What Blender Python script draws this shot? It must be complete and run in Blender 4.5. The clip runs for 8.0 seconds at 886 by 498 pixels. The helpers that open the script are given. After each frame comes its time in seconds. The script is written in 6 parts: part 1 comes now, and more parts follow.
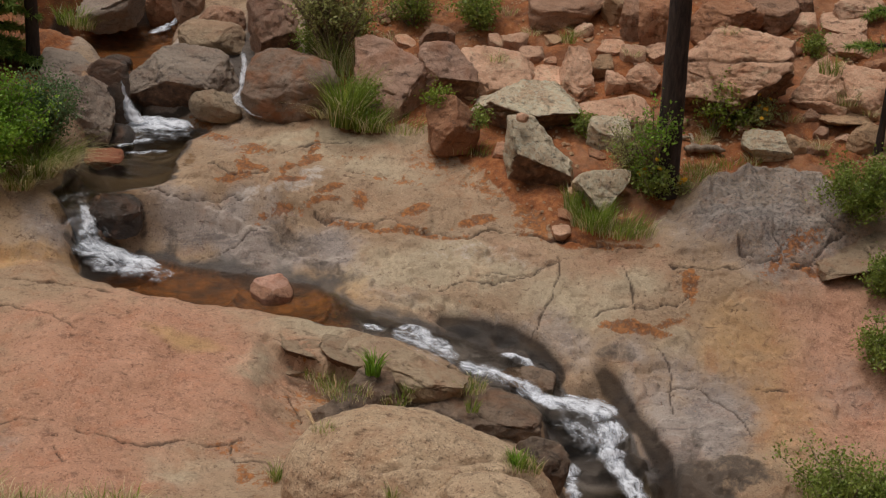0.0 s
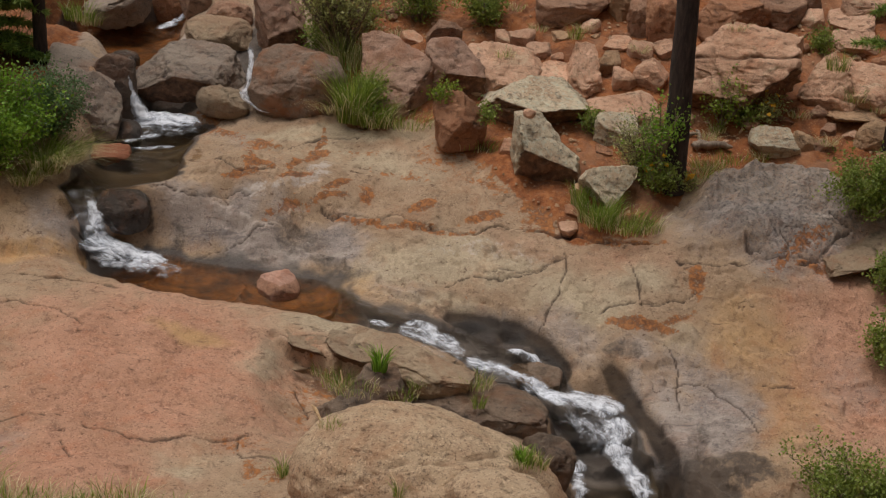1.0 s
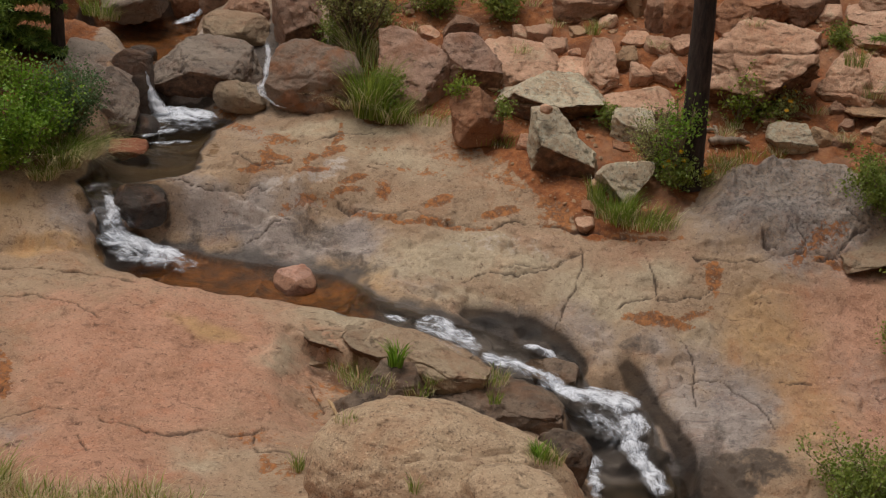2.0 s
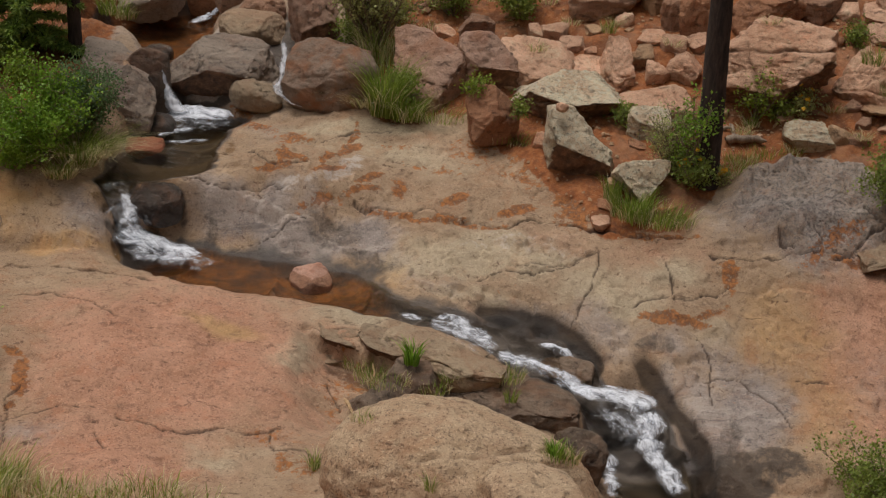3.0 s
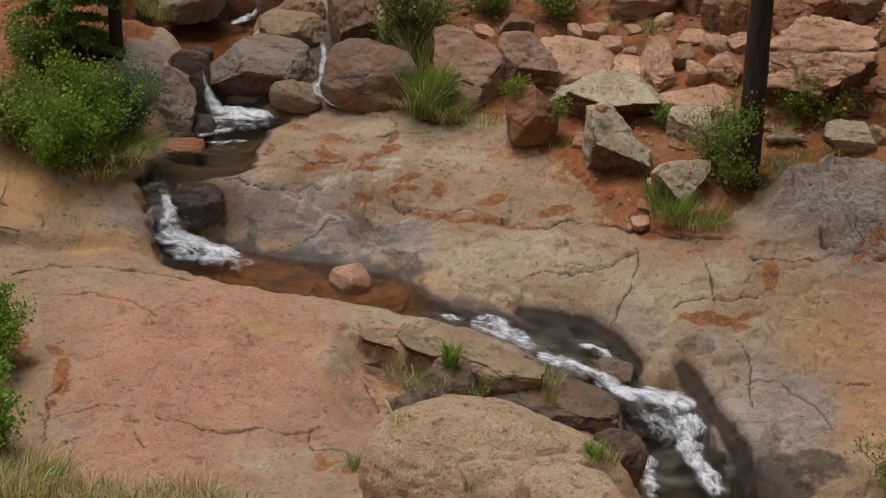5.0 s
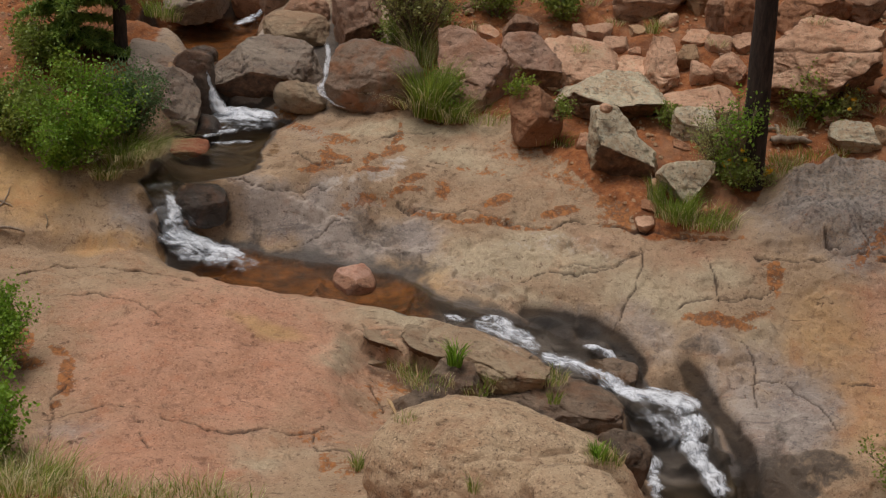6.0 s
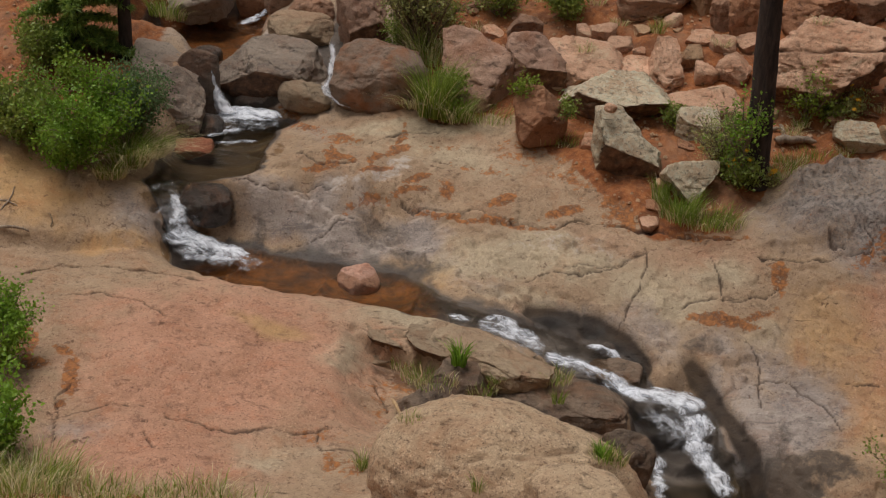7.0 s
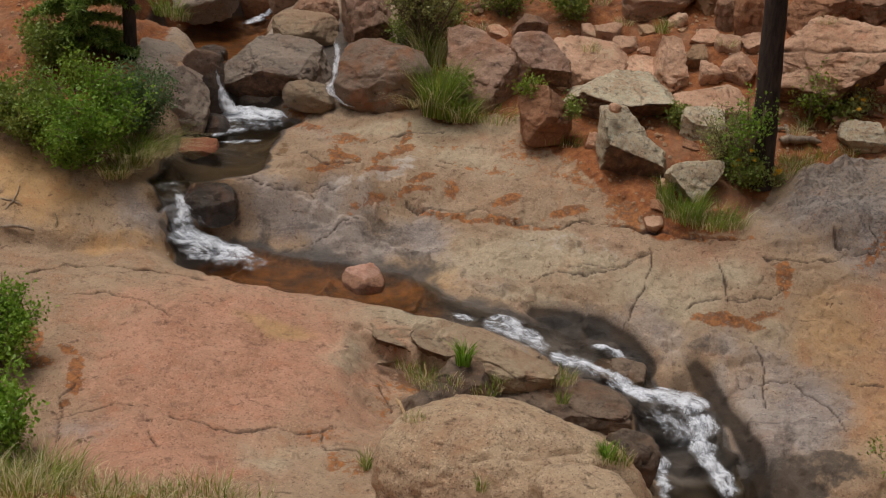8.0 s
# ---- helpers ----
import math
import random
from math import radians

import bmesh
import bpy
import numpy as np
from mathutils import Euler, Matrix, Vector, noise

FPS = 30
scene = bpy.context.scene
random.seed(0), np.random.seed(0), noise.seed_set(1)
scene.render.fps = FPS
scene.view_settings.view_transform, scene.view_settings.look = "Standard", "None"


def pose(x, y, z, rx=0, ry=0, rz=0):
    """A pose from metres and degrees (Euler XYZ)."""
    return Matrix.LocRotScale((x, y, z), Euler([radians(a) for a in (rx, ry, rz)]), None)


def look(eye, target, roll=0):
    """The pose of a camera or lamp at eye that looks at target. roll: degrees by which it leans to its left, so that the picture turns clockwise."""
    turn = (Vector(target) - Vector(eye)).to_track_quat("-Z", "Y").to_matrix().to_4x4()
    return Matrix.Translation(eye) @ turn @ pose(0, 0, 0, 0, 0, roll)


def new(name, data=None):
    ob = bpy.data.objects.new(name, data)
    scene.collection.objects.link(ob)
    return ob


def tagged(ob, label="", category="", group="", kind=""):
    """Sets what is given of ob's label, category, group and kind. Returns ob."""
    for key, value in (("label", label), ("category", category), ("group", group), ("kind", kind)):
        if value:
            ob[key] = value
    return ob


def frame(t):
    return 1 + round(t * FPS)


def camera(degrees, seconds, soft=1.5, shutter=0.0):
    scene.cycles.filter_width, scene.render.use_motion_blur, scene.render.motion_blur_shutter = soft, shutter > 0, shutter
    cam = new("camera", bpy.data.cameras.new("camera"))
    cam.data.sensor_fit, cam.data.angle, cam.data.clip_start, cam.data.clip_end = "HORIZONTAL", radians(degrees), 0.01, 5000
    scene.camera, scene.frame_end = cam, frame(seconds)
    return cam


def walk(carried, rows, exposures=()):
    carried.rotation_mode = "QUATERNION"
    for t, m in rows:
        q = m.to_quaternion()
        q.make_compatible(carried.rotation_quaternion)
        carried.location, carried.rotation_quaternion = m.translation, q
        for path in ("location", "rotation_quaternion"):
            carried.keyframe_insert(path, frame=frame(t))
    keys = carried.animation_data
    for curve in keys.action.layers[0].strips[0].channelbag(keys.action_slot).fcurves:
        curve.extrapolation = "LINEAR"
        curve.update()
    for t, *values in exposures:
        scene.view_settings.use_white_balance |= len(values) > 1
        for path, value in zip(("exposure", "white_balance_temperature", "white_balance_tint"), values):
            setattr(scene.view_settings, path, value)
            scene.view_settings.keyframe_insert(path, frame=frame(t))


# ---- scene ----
# ---------------------------------------------------------------- camera
cam = camera(32, 8.0, soft=1.2)
PATH = [
    (0.0, pose(0, 0, 6.8, 68.680, -3.364, 0.000)),
    (0.5, pose(0, 0, 6.8, 68.607, -3.377, 0.079)),
    (1.0, pose(0, 0, 6.8, 68.514, -3.366, 0.270)),
    (1.5, pose(0, 0, 6.8, 68.394, -3.326, 0.594)),
    (3.0, pose(0, 0, 6.8, 68.221, -3.065, 1.441)),
    (3.5, pose(0, 0, 6.8, 68.200, -2.900, 1.799)),
    (4.0, pose(0, 0, 6.8, 68.185, -2.769, 2.205)),
    (4.5, pose(0, 0, 6.8, 68.168, -2.642, 2.582)),
    (6.0, pose(0, 0, 6.8, 68.184, -2.512, 2.951)),
    (6.5, pose(0, 0, 6.8, 68.183, -2.505, 3.038)),
    (7.0, pose(0, 0, 6.8, 68.167, -2.514, 3.123)),
    (7.5, pose(0, 0, 6.8, 68.156, -2.494, 3.213)),
    (8.0, pose(0, 0, 6.8, 68.153, -2.489, 3.292)),
]
walk(cam, PATH)

# ---------------------------------------------------------------- light: a bright overcast sky
world = bpy.data.worlds.new("sky")
scene.world = world
world.use_nodes = True
wn = world.node_tree
sky = wn.nodes.new("ShaderNodeTexSky")
sky.sky_type = "NISHITA"
sky.sun_disc = False
sky.sun_elevation = radians(58)
sky.sun_rotation = radians(250)
sky.air_density, sky.dust_density, sky.ozone_density = 1.0, 4.0, 0.6
wn.nodes["Background"].inputs["Strength"].default_value = 0.060
cloud = wn.nodes.new("ShaderNodeHueSaturation")
cloud.inputs["Saturation"].default_value = 0.3
wn.links.new(sky.outputs[0], cloud.inputs["Color"])
wn.links.new(cloud.outputs[0], wn.nodes["Background"].inputs[0])
sun_lamp = bpy.data.lights.new("sun", "SUN")
sun_lamp.energy, sun_lamp.angle, sun_lamp.color = 2.19, radians(26), (1.0, 0.94, 0.895)
sun = new("sun", sun_lamp)
sun.matrix_world = look((-5, 18.5, 30), (0, 15, 0))
scene.view_settings.exposure = 0.0

# ---------------------------------------------------------------- shape of the ground
LATTICE = np.random.default_rng(7).random((256, 256)) * 2 - 1


def smooth(a, b, v):
    t = np.clip((v - a) / (b - a), 0, 1)
    return t * t * (3 - 2 * t)


def waves(x, y, seed=0):
    """Smooth value noise, -1 to 1, with a lattice of 1 m."""
    x, y = x + seed * 17.31, y + seed * 9.77
    i, j = np.floor(x).astype(int), np.floor(y).astype(int)
    u, v = x - i, y - j
    u, v = u * u * u * (u * (6 * u - 15) + 10), v * v * v * (v * (6 * v - 15) + 10)
    a, b = LATTICE[i & 255, j & 255], LATTICE[(i + 1) & 255, j & 255]
    c, d = LATTICE[i & 255, (j + 1) & 255], LATTICE[(i + 1) & 255, (j + 1) & 255]
    return (a + (b - a) * u) * (1 - v) + (c + (d - c) * u) * v


def fbm(x, y, size, octaves, seed=0, gain=0.5):
    total, amp = 0.0, 1.0
    for k in range(octaves):
        total = total + amp * waves(x / size, y / size, seed + 3 * k)
        size, amp = size / 2.03, amp * gain
    return total


# The brook: x, y, water level, half width, bank run on its two sides (looking downstream)
BROOK = np.array([
    (-2.2, 26.0, 4.0, 0.2, 0.8, 0.8),
    (-2.9, 23.2, 2.4, 0.2, 0.7, 0.7),
    (-3.45, 22.31, 1.7, 0.2, 0.6, 0.6),
    (-3.65, 22.02, 1.42, 0.22, 0.6, 0.6),
    (-4.3, 21.0, 1.36, 0.92, 0.6, 0.6),
    (-3.94, 19.77, 1.34, 0.15, 0.4, 0.4),
    (-3.83, 19.4, 1.28, 0.1, 0.3, 0.3),
    (-3.66, 19.35, 0.83, 0.14, 0.3, 0.3),
    (-3.3, 18.8, 0.8, 0.5, 0.5, 0.4),
    (-3.45, 17.55, 0.77, 0.62, 0.6, 0.4),
    (-3.88, 16.71, 0.74, 0.22, 0.7, 0.5),
    (-3.75, 16.49, 0.52, 0.17, 0.7, 0.8),
    (-3.67, 16.41, 0.28, 0.16, 0.8, 0.9),
    (-3.35, 16.2, 0.03, 0.36, 1.0, 1.0),
    (-2.45, 15.85, 0, 0.5, 1.3, 0.5),
    (-1.4, 15.72, 0, 0.5, 1.0, 0.5),
    (-0.73, 15.33, -0.02, 0.25, 0.7, 0.4),
    (-0.11, 15.25, -0.1, 0.2, 0.7, 0.4),
    (0.45, 15.2, -0.23, 0.24, 0.8, 0.4),
    (0.95, 15.04, -0.38, 0.28, 0.8, 0.4),
    (1.48, 14.66, -0.52, 0.3, 0.9, 0.3),
    (1.94, 14.43, -0.74, 0.42, 0.9, 0.4),
    (2.14, 13.90, -1.05, 0.46, 1.1, 0.4),
    (2.5, 13.2, -1.5, 0.5, 1.2, 0.5),
    (3.6, 12.3, -2.2, 0.4, 1.4, 0.8),
    (6.5, 11.6, -3.0, 0.5, 2.0, 1.5),
    (14.0, 11.2, -4.6, 0.6, 3.0, 2.0),
    (70.0, 9.5, -12.0, 1.0, 9.0, 5.0),
])


def along(x, y, line):
    """For each place: distance to a polyline, side (+ to the left of its way) and its other columns there."""
    best = np.full(np.shape(x), 1e9)
    side = np.zeros(np.shape(x))
    cols = [np.zeros(np.shape(x)) for _ in range(line.shape[1] - 2)]
    for p, q in zip(line[:-1], line[1:]):
        dx, dy = q[0] - p[0], q[1] - p[1]
        t = np.clip(((x - p[0]) * dx + (y - p[1]) * dy) / (dx * dx + dy * dy), 0, 1)
        d = np.hypot(x - p[0] - t * dx, y - p[1] - t * dy)
        near = d < best
        best = np.where(near, d, best)
        side = np.where(near, np.sign(dx * (y - p[1]) - dy * (x - p[0])), side)
        for k in range(len(cols)):
            cols[k] = np.where(near, p[2 + k] + t * (q[2 + k] - p[2 + k]), cols[k])
    return best, side, cols


def left_bank(x, y):
    """The pink slab on the camera's side, and the shoulder that climbs behind it."""
    z = 0.10 + 0.075 * (y - 14.8) - 0.02 * np.maximum(0, 12.8 - y) ** 2 + 0.10 * smooth(-1.5, -3.5, x) * smooth(12, 14.5, y)
    z = z - 0.34 * np.maximum(0, x + 0.6) - 0.16 * np.maximum(0, x - 1.0) ** 2
    crest = 15.75 + 0.18 * (x + 4.5)
    up = np.maximum(0, y - crest)
    # the last, steep term adds an unseen wall that cuts off low sky
    z = z + 0.42 * np.minimum(up, 1.6) + 0.10 * smooth(0.0, 0.15, up) + 0.20 * np.clip(up - 1.6, 0, 6.5) + 1.3 * np.clip(up - 8.1, 0, 40)
    return z


def right_bank(x, y):
    """The tan slab on the far side, rising into the hillside and an unseen wall added beyond to darken reflections."""
    xx = np.clip(x, -5, 9)
    # beyond y = 24 an added, unseen steep slope blocks sky from the water's reflections
    z = -0.15 + 0.40 * (np.minimum(y, 24) - 15.3) + 0.05 * xx + 1.3 * np.clip(y - 24, 0, 40)
    r = np.hypot((x + 2.2) / 1.7, (y - 17.15 - 0.12 * (x + 2.2)) / 1.0)
    z = z + 0.44 * smooth(1.0, 0.2, r)
    z = z - 0.27 * smooth(0.4, 2.2, x) * smooth(16.2, 14.6, y)
    return z - 0.28 * smooth(-0.8, -2.6, x) * smooth(17.8, 19.2, y)


def banks_and_bed(x, y):
    """Height of bed and banks; distance off the water's edge; side of the brook; water level."""
    d, _, (zw, hw, _, _) = along(x, y, BROOK)
    side = np.where(x > np.interp(y, BROOK[::-1, 1], BROOK[::-1, 0]), 1, -1)
    wob = 0.09 * fbm(x, y, 0.5, 3, 5)
    base = np.where(side > 0, right_bank(x, y), left_bank(x, y))
    # behind the camera an added, unseen rise blocks low sky from rock fronts
    near_cam = 5.2 * (1 - y / 10.9) + 0.25 * np.clip(-3 - y, 0, 60)
    base = np.where(y < 10.9, np.maximum(base, near_cam), base)
    total, weight = 0.0, 0.0
    for p, q in zip(BROOK[:-1], BROOK[1:]):
        dk, _, (zk, hk, run_l, run_r) = along(x, y, np.array([p, q]))
        dk = dk + wob * smooth(0.0, 0.3, dk)
        run = np.where(side > 0, run_l, run_r)
        low = np.maximum(base, zk + 0.06 - 0.8 * np.maximum(0, dk - hk - 0.1))
        u = np.clip((dk - hk) / run, 0, 1)
        rise = np.sin(u * math.pi / 2) ** 0.85
        wall = 0.72 * smooth(0.0, 0.17, u) + 0.28 * np.sin(u * math.pi / 2)
        rise = rise + (wall - rise) * smooth(-0.04, -0.2, zk) * (side > 0)
        bed = zk - 0.16 * np.sqrt(np.clip(1 - (dk / hk) ** 2, 0, 1)) - 0.01
        zz = np.where(dk < hk, bed, zk - 0.01 + (low - zk + 0.01) * rise)
        w = (np.maximum(dk - hk, 0) + 0.05) ** -5.0
        total, weight = total + w * zz, weight + w
    return total / weight, d + wob * smooth(0.0, 0.3, d) - hw, side, zw


CRACKS = []
STAINS = []


def crack(half, depth, *way):
    CRACKS.append((half, depth, np.array(way)))


SHADED_SEEPS = []


def shaded_seep(half, *way):
    SHADED_SEEPS.append((half, np.array(way)))


def stain(kind, at, u, v, strength):
    STAINS.append((kind, at, u, v, strength))


def outcrop_bulge(x, y):
    """The rough grey hump of rock on the far slab."""
    r = np.hypot((x - 4.3) / 1.2, (y - 17.0) / 0.9) + 0.12 * fbm(x, y, 0.7, 3, 41)
    return smooth(1.05, 0.55, r)


def ledge_drop(x, y):
    """The broken edge where the pink slab steps down to the rocks beside the dome."""
    rim = np.interp(x, [-1.5, -0.9, -0.42, 0.1, 0.64], [14.55, 14.32, 14.17, 14.24, 14.9]) + 0.10 * fbm(x, y, 0.3, 3, 47)
    ahead = rim - y
    return 0.30 * smooth(0.0, 0.05, ahead) * smooth(2.4, 1.0, ahead) * smooth(-1.6, -1.0, x) * smooth(1.0, 0.5, x)


def ground_height(x, y, edge=False):
    z, off, side, zw = banks_and_bed(x, y)
    dry = smooth(0.0, 0.5, off)
    z = z + dry * (0.05 * fbm(x, y, 1.3, 3, 11) + 0.014 * fbm(x, y, 0.22, 3, 23))
    hump = outcrop_bulge(x, y)
    z = z + hump * (0.26 + 0.06 * fbm(x, y, 0.35, 3, 43) + 0.022 * fbm(x, y, 0.09, 3, 44))
    z = z - ledge_drop(x, y) * dry
    return (z, off) if edge else z
# ---- end of ground shape ----

# ---------------------------------------------------------------- materials
def material(name):
    m = bpy.data.materials.new(name)
    m.use_nodes = True
    return m, m.node_tree, m.node_tree.nodes["Principled BSDF"]


def noise_node(nt, scale, detail=6.0, rough=0.6, vec=None, distortion=0.0):
    n = nt.nodes.new("ShaderNodeTexNoise")
    n.inputs["Scale"].default_value, n.inputs["Detail"].default_value = scale, detail
    n.inputs["Roughness"].default_value, n.inputs["Distortion"].default_value = rough, distortion
    if vec:
        nt.links.new(vec, n.inputs["Vector"])
    return n.outputs["Fac"]


def ramp(nt, fac, stops):
    r = nt.nodes.new("ShaderNodeValToRGB")
    while len(r.color_ramp.elements) < len(stops):
        r.color_ramp.elements.new(0.5)
    for e, (p, c) in zip(r.color_ramp.elements, stops):
        e.position, e.color = p, (*c, 1)
    nt.links.new(fac, r.inputs["Fac"])
    return r.outputs["Color"]


def mask(nt, fac, a, b):
    r = nt.nodes.new("ShaderNodeMapRange")
    r.interpolation_type = "SMOOTHSTEP"
    r.inputs["From Min"].default_value, r.inputs["From Max"].default_value = a, b
    nt.links.new(fac, r.inputs["Value"])
    return r.outputs["Result"]


def blend(nt, fac, a, b, kind="MIX"):
    m = nt.nodes.new("ShaderNodeMix")
    m.data_type, m.blend_type = "RGBA", kind
    for sock, val in ((m.inputs[0], fac), (m.inputs[6], a), (m.inputs[7], b)):
        if isinstance(val, (int, float)):
            sock.default_value = val
        elif isinstance(val, tuple):
            sock.default_value = (*val, 1)
        else:
            nt.links.new(val, sock)
    return m.outputs[2]


def maths(nt, op, a, b):
    m = nt.nodes.new("ShaderNodeMath")
    m.operation = op
    for sock, val in ((m.inputs[0], a), (m.inputs[1], b)):
        if isinstance(val, (int, float)):
            sock.default_value = val
        else:
            nt.links.new(val, sock)
    return m.outputs[0]


def attribute(nt, name):
    a = nt.nodes.new("ShaderNodeAttribute")
    a.attribute_name = name
    return a.outputs["Fac"]


def place_of(nt):
    return nt.nodes.new("ShaderNodeNewGeometry").outputs["Position"]


def bumped(nt, bsdf, height, strength, distance):
    b = nt.nodes.new("ShaderNodeBump")
    b.inputs["Strength"].default_value, b.inputs["Distance"].default_value = strength, distance
    nt.links.new(height, b.inputs["Height"])
    nt.links.new(b.outputs[0], bsdf.inputs["Normal"])


def granite(nt, vec, light, mid, dark, grain=1.0):
    """Weathered granite: wide patches, warm and pale clouds, then crystals."""
    big = noise_node(nt, 1.3, 5, 0.62, vec, 0.4)
    col = ramp(nt, big, [(0.36, mid), (0.64, light)])
    warm = noise_node(nt, 2.1, 6, 0.68, vec, 0.6)
    col = blend(nt, maths(nt, "MULTIPLY", mask(nt, warm, 0.50, 0.68), 0.55), col, (mid[0] * 1.05, mid[1] * 0.80, mid[2] * 0.68))
    pale = noise_node(nt, 3.3, 7, 0.70, vec, 0.9)
    col = blend(nt, maths(nt, "MULTIPLY", mask(nt, pale, 0.52, 0.70), 0.6), col, tuple(min(0.7, c * 1.22) for c in light))
    med = noise_node(nt, 7.5, 8, 0.72, vec, 0.5)
    col = blend(nt, maths(nt, "MULTIPLY", mask(nt, med, 0.53, 0.68), 0.85), col, dark)
    small = noise_node(nt, 24.0, 4, 0.7, vec, 0.3)
    col = blend(nt, maths(nt, "MULTIPLY", mask(nt, small, 0.54, 0.68), 0.75 * grain), col, dark)
    speck = noise_node(nt, 60.0, 3, 0.7, vec)
    col = blend(nt, maths(nt, "MULTIPLY", mask(nt, speck, 0.56, 0.68), 0.7 * grain), col, tuple(c * 0.55 for c in dark))
    bright = noise_node(nt, 46.0, 2, 0.7, vec)
    return blend(nt, maths(nt, "MULTIPLY", mask(nt, bright, 0.56, 0.70), 0.6 * grain), col, tuple(min(0.7, c * 1.35) for c in light))


def stretched(nt, vec, scale, turn):
    m = nt.nodes.new("ShaderNodeMapping")
    m.inputs["Scale"].default_value, m.inputs["Rotation"].default_value = scale, turn
    nt.links.new(vec, m.inputs["Vector"])
    return m.outputs[0]


ground_mat, nt, bs = material("creek_granite")
vec = place_of(nt)
tan = granite(nt, vec, (0.43, 0.30, 0.19), (0.345, 0.23, 0.14), (0.21, 0.135, 0.085), 1.0)
pink = granite(nt, vec, (0.54, 0.29, 0.185), (0.44, 0.225, 0.135), (0.25, 0.125, 0.08), 1.2)
grey = granite(nt, vec, (0.44, 0.365, 0.31), (0.31, 0.255, 0.222), (0.15, 0.124, 0.115), 0.8)
flow_lines = noise_node(nt, 1.6, 7, 0.7, stretched(nt, vec, (1.0, 7.0, 2.0), (0, 0, -0.30)), 0.3)
grey = blend(nt, maths(nt, "MULTIPLY", mask(nt, flow_lines, 0.53, 0.66), 0.55), grey, (0.52, 0.44, 0.37))
grey = blend(nt, maths(nt, "MULTIPLY", mask(nt, flow_lines, 0.46, 0.35), 0.55), grey, (0.13, 0.113, 0.108))
cream = granite(nt, vec, (0.50, 0.395, 0.265), (0.40, 0.315, 0.21), (0.26, 0.19, 0.12), 0.9)
ochre = granite(nt, vec, (0.56, 0.345, 0.155), (0.46, 0.27, 0.12), (0.28, 0.16, 0.08), 0.6)
torn = noise_node(nt, 3.0, 6, 0.65, vec, 0.3)


def spot(name, lo=0.25, hi=0.75, fine=None, tear=0.9):
    """An attribute whose edge is torn by noise."""
    n = fine or torn
    s = maths(nt, "ADD", attribute(nt, name), maths(nt, "MULTIPLY", maths(nt, "SUBTRACT", n, 0.5), tear))
    return mask(nt, s, lo, hi)


fine = noise_node(nt, 14.0, 6, 0.7, vec, 0.4)
patchy = noise_node(nt, 6.0, 8, 0.72, vec, 0.8)
col = blend(nt, spot("pink", 0.1, 0.9), tan, pink)
col = blend(nt, spot("ochre", 0.1, 0.9), col, ochre)
col = blend(nt, spot("cream", 0.05, 0.75), col, cream)
col = blend(nt, spot("grey", 0.0, 0.95, patchy, 1.0), col, grey)
col = blend(nt, maths(nt, "MULTIPLY", spot("pale", 0.40, 1.25, maths(nt, "MULTIPLY", maths(nt, "ADD", patchy, fine), 0.5), 4.6), 0.65), col, (0.62, 0.55, 0.49))
cells = nt.nodes.new("ShaderNodeTexVoronoi")
cells.inputs["Scale"].default_value, cells.inputs["Randomness"].default_value = 9.5, 1.0
warp = nt.nodes.new("ShaderNodeVectorMath")
warp.operation = "MULTIPLY_ADD"
ripples = nt.nodes.new("ShaderNodeTexNoise")
ripples.inputs["Scale"].default_value, ripples.inputs["Detail"].default_value = 11.0, 6.0
nt.links.new(vec, ripples.inputs["Vector"])
nt.links.new(ripples.outputs["Color"], warp.inputs[0])
warp.inputs[1].default_value = (0.40, 0.30, 0.2)
nt.links.new(stretched(nt, vec, (0.55, 1.25, 0.9), (0, 0, 0.15)), warp.inputs[2])
nt.links.new(warp.outputs[0], cells.inputs["Vector"])
deep = nt.nodes.new("ShaderNodeSeparateColor")
nt.links.new(cells.outputs["Color"], deep.inputs[0])
reach = maths(nt, "MULTIPLY", maths(nt, "POWER", deep.outputs[0], 3.0), 0.26)
pits = mask(nt, maths(nt, "SUBTRACT", reach, cells.outputs["Distance"]), -0.03, 0.05)
col = blend(nt, maths(nt, "MULTIPLY", pits, 0.62), col, (0.13, 0.065, 0.04))
scuff = mask(nt, noise_node(nt, 2.4, 8, 0.72, stretched(nt, vec, (1.6, 7.5, 3.0), (0, 0, 0.12)), 0.6), 0.635, 0.68)
col = blend(nt, maths(nt, "MULTIPLY", scuff, 0.6), col, (0.11, 0.065, 0.042))
lich = maths(nt, "MULTIPLY", mask(nt, noise_node(nt, 24.0, 5, 0.75, vec, 0.4), 0.46, 0.58), attribute(nt, "lichen"))
col = blend(nt, maths(nt, "MULTIPLY", lich, 0.6), col, (0.36, 0.315, 0.275))
lich = maths(nt, "MULTIPLY", mask(nt, noise_node(nt, 31.0, 5, 0.75, vec, 0.4), 0.53, 0.60), attribute(nt, "lichen"))
col = blend(nt, maths(nt, "MULTIPLY", lich, 0.55), col, (0.11, 0.10, 0.095))
rusty = maths(nt, "MULTIPLY", spot("rust", 0.36, 0.66, maths(nt, "MULTIPLY", maths(nt, "ADD", patchy, fine), 0.5), 3.6), mask(nt, fine, 0.33, 0.46))
col = blend(nt, maths(nt, "MULTIPLY", rusty, 0.82), col, ramp(nt, fine, [(0.42, (0.11, 0.036, 0.012)), (0.50, (0.25, 0.083, 0.018)), (0.62, (0.46, 0.16, 0.032))]))
earth = ramp(nt, noise_node(nt, 9.0, 8, 0.75, vec, 0.3), [(0.30, (0.12, 0.038, 0.012)), (0.52, (0.31, 0.10, 0.027)), (0.72, (0.45, 0.19, 0.065))])
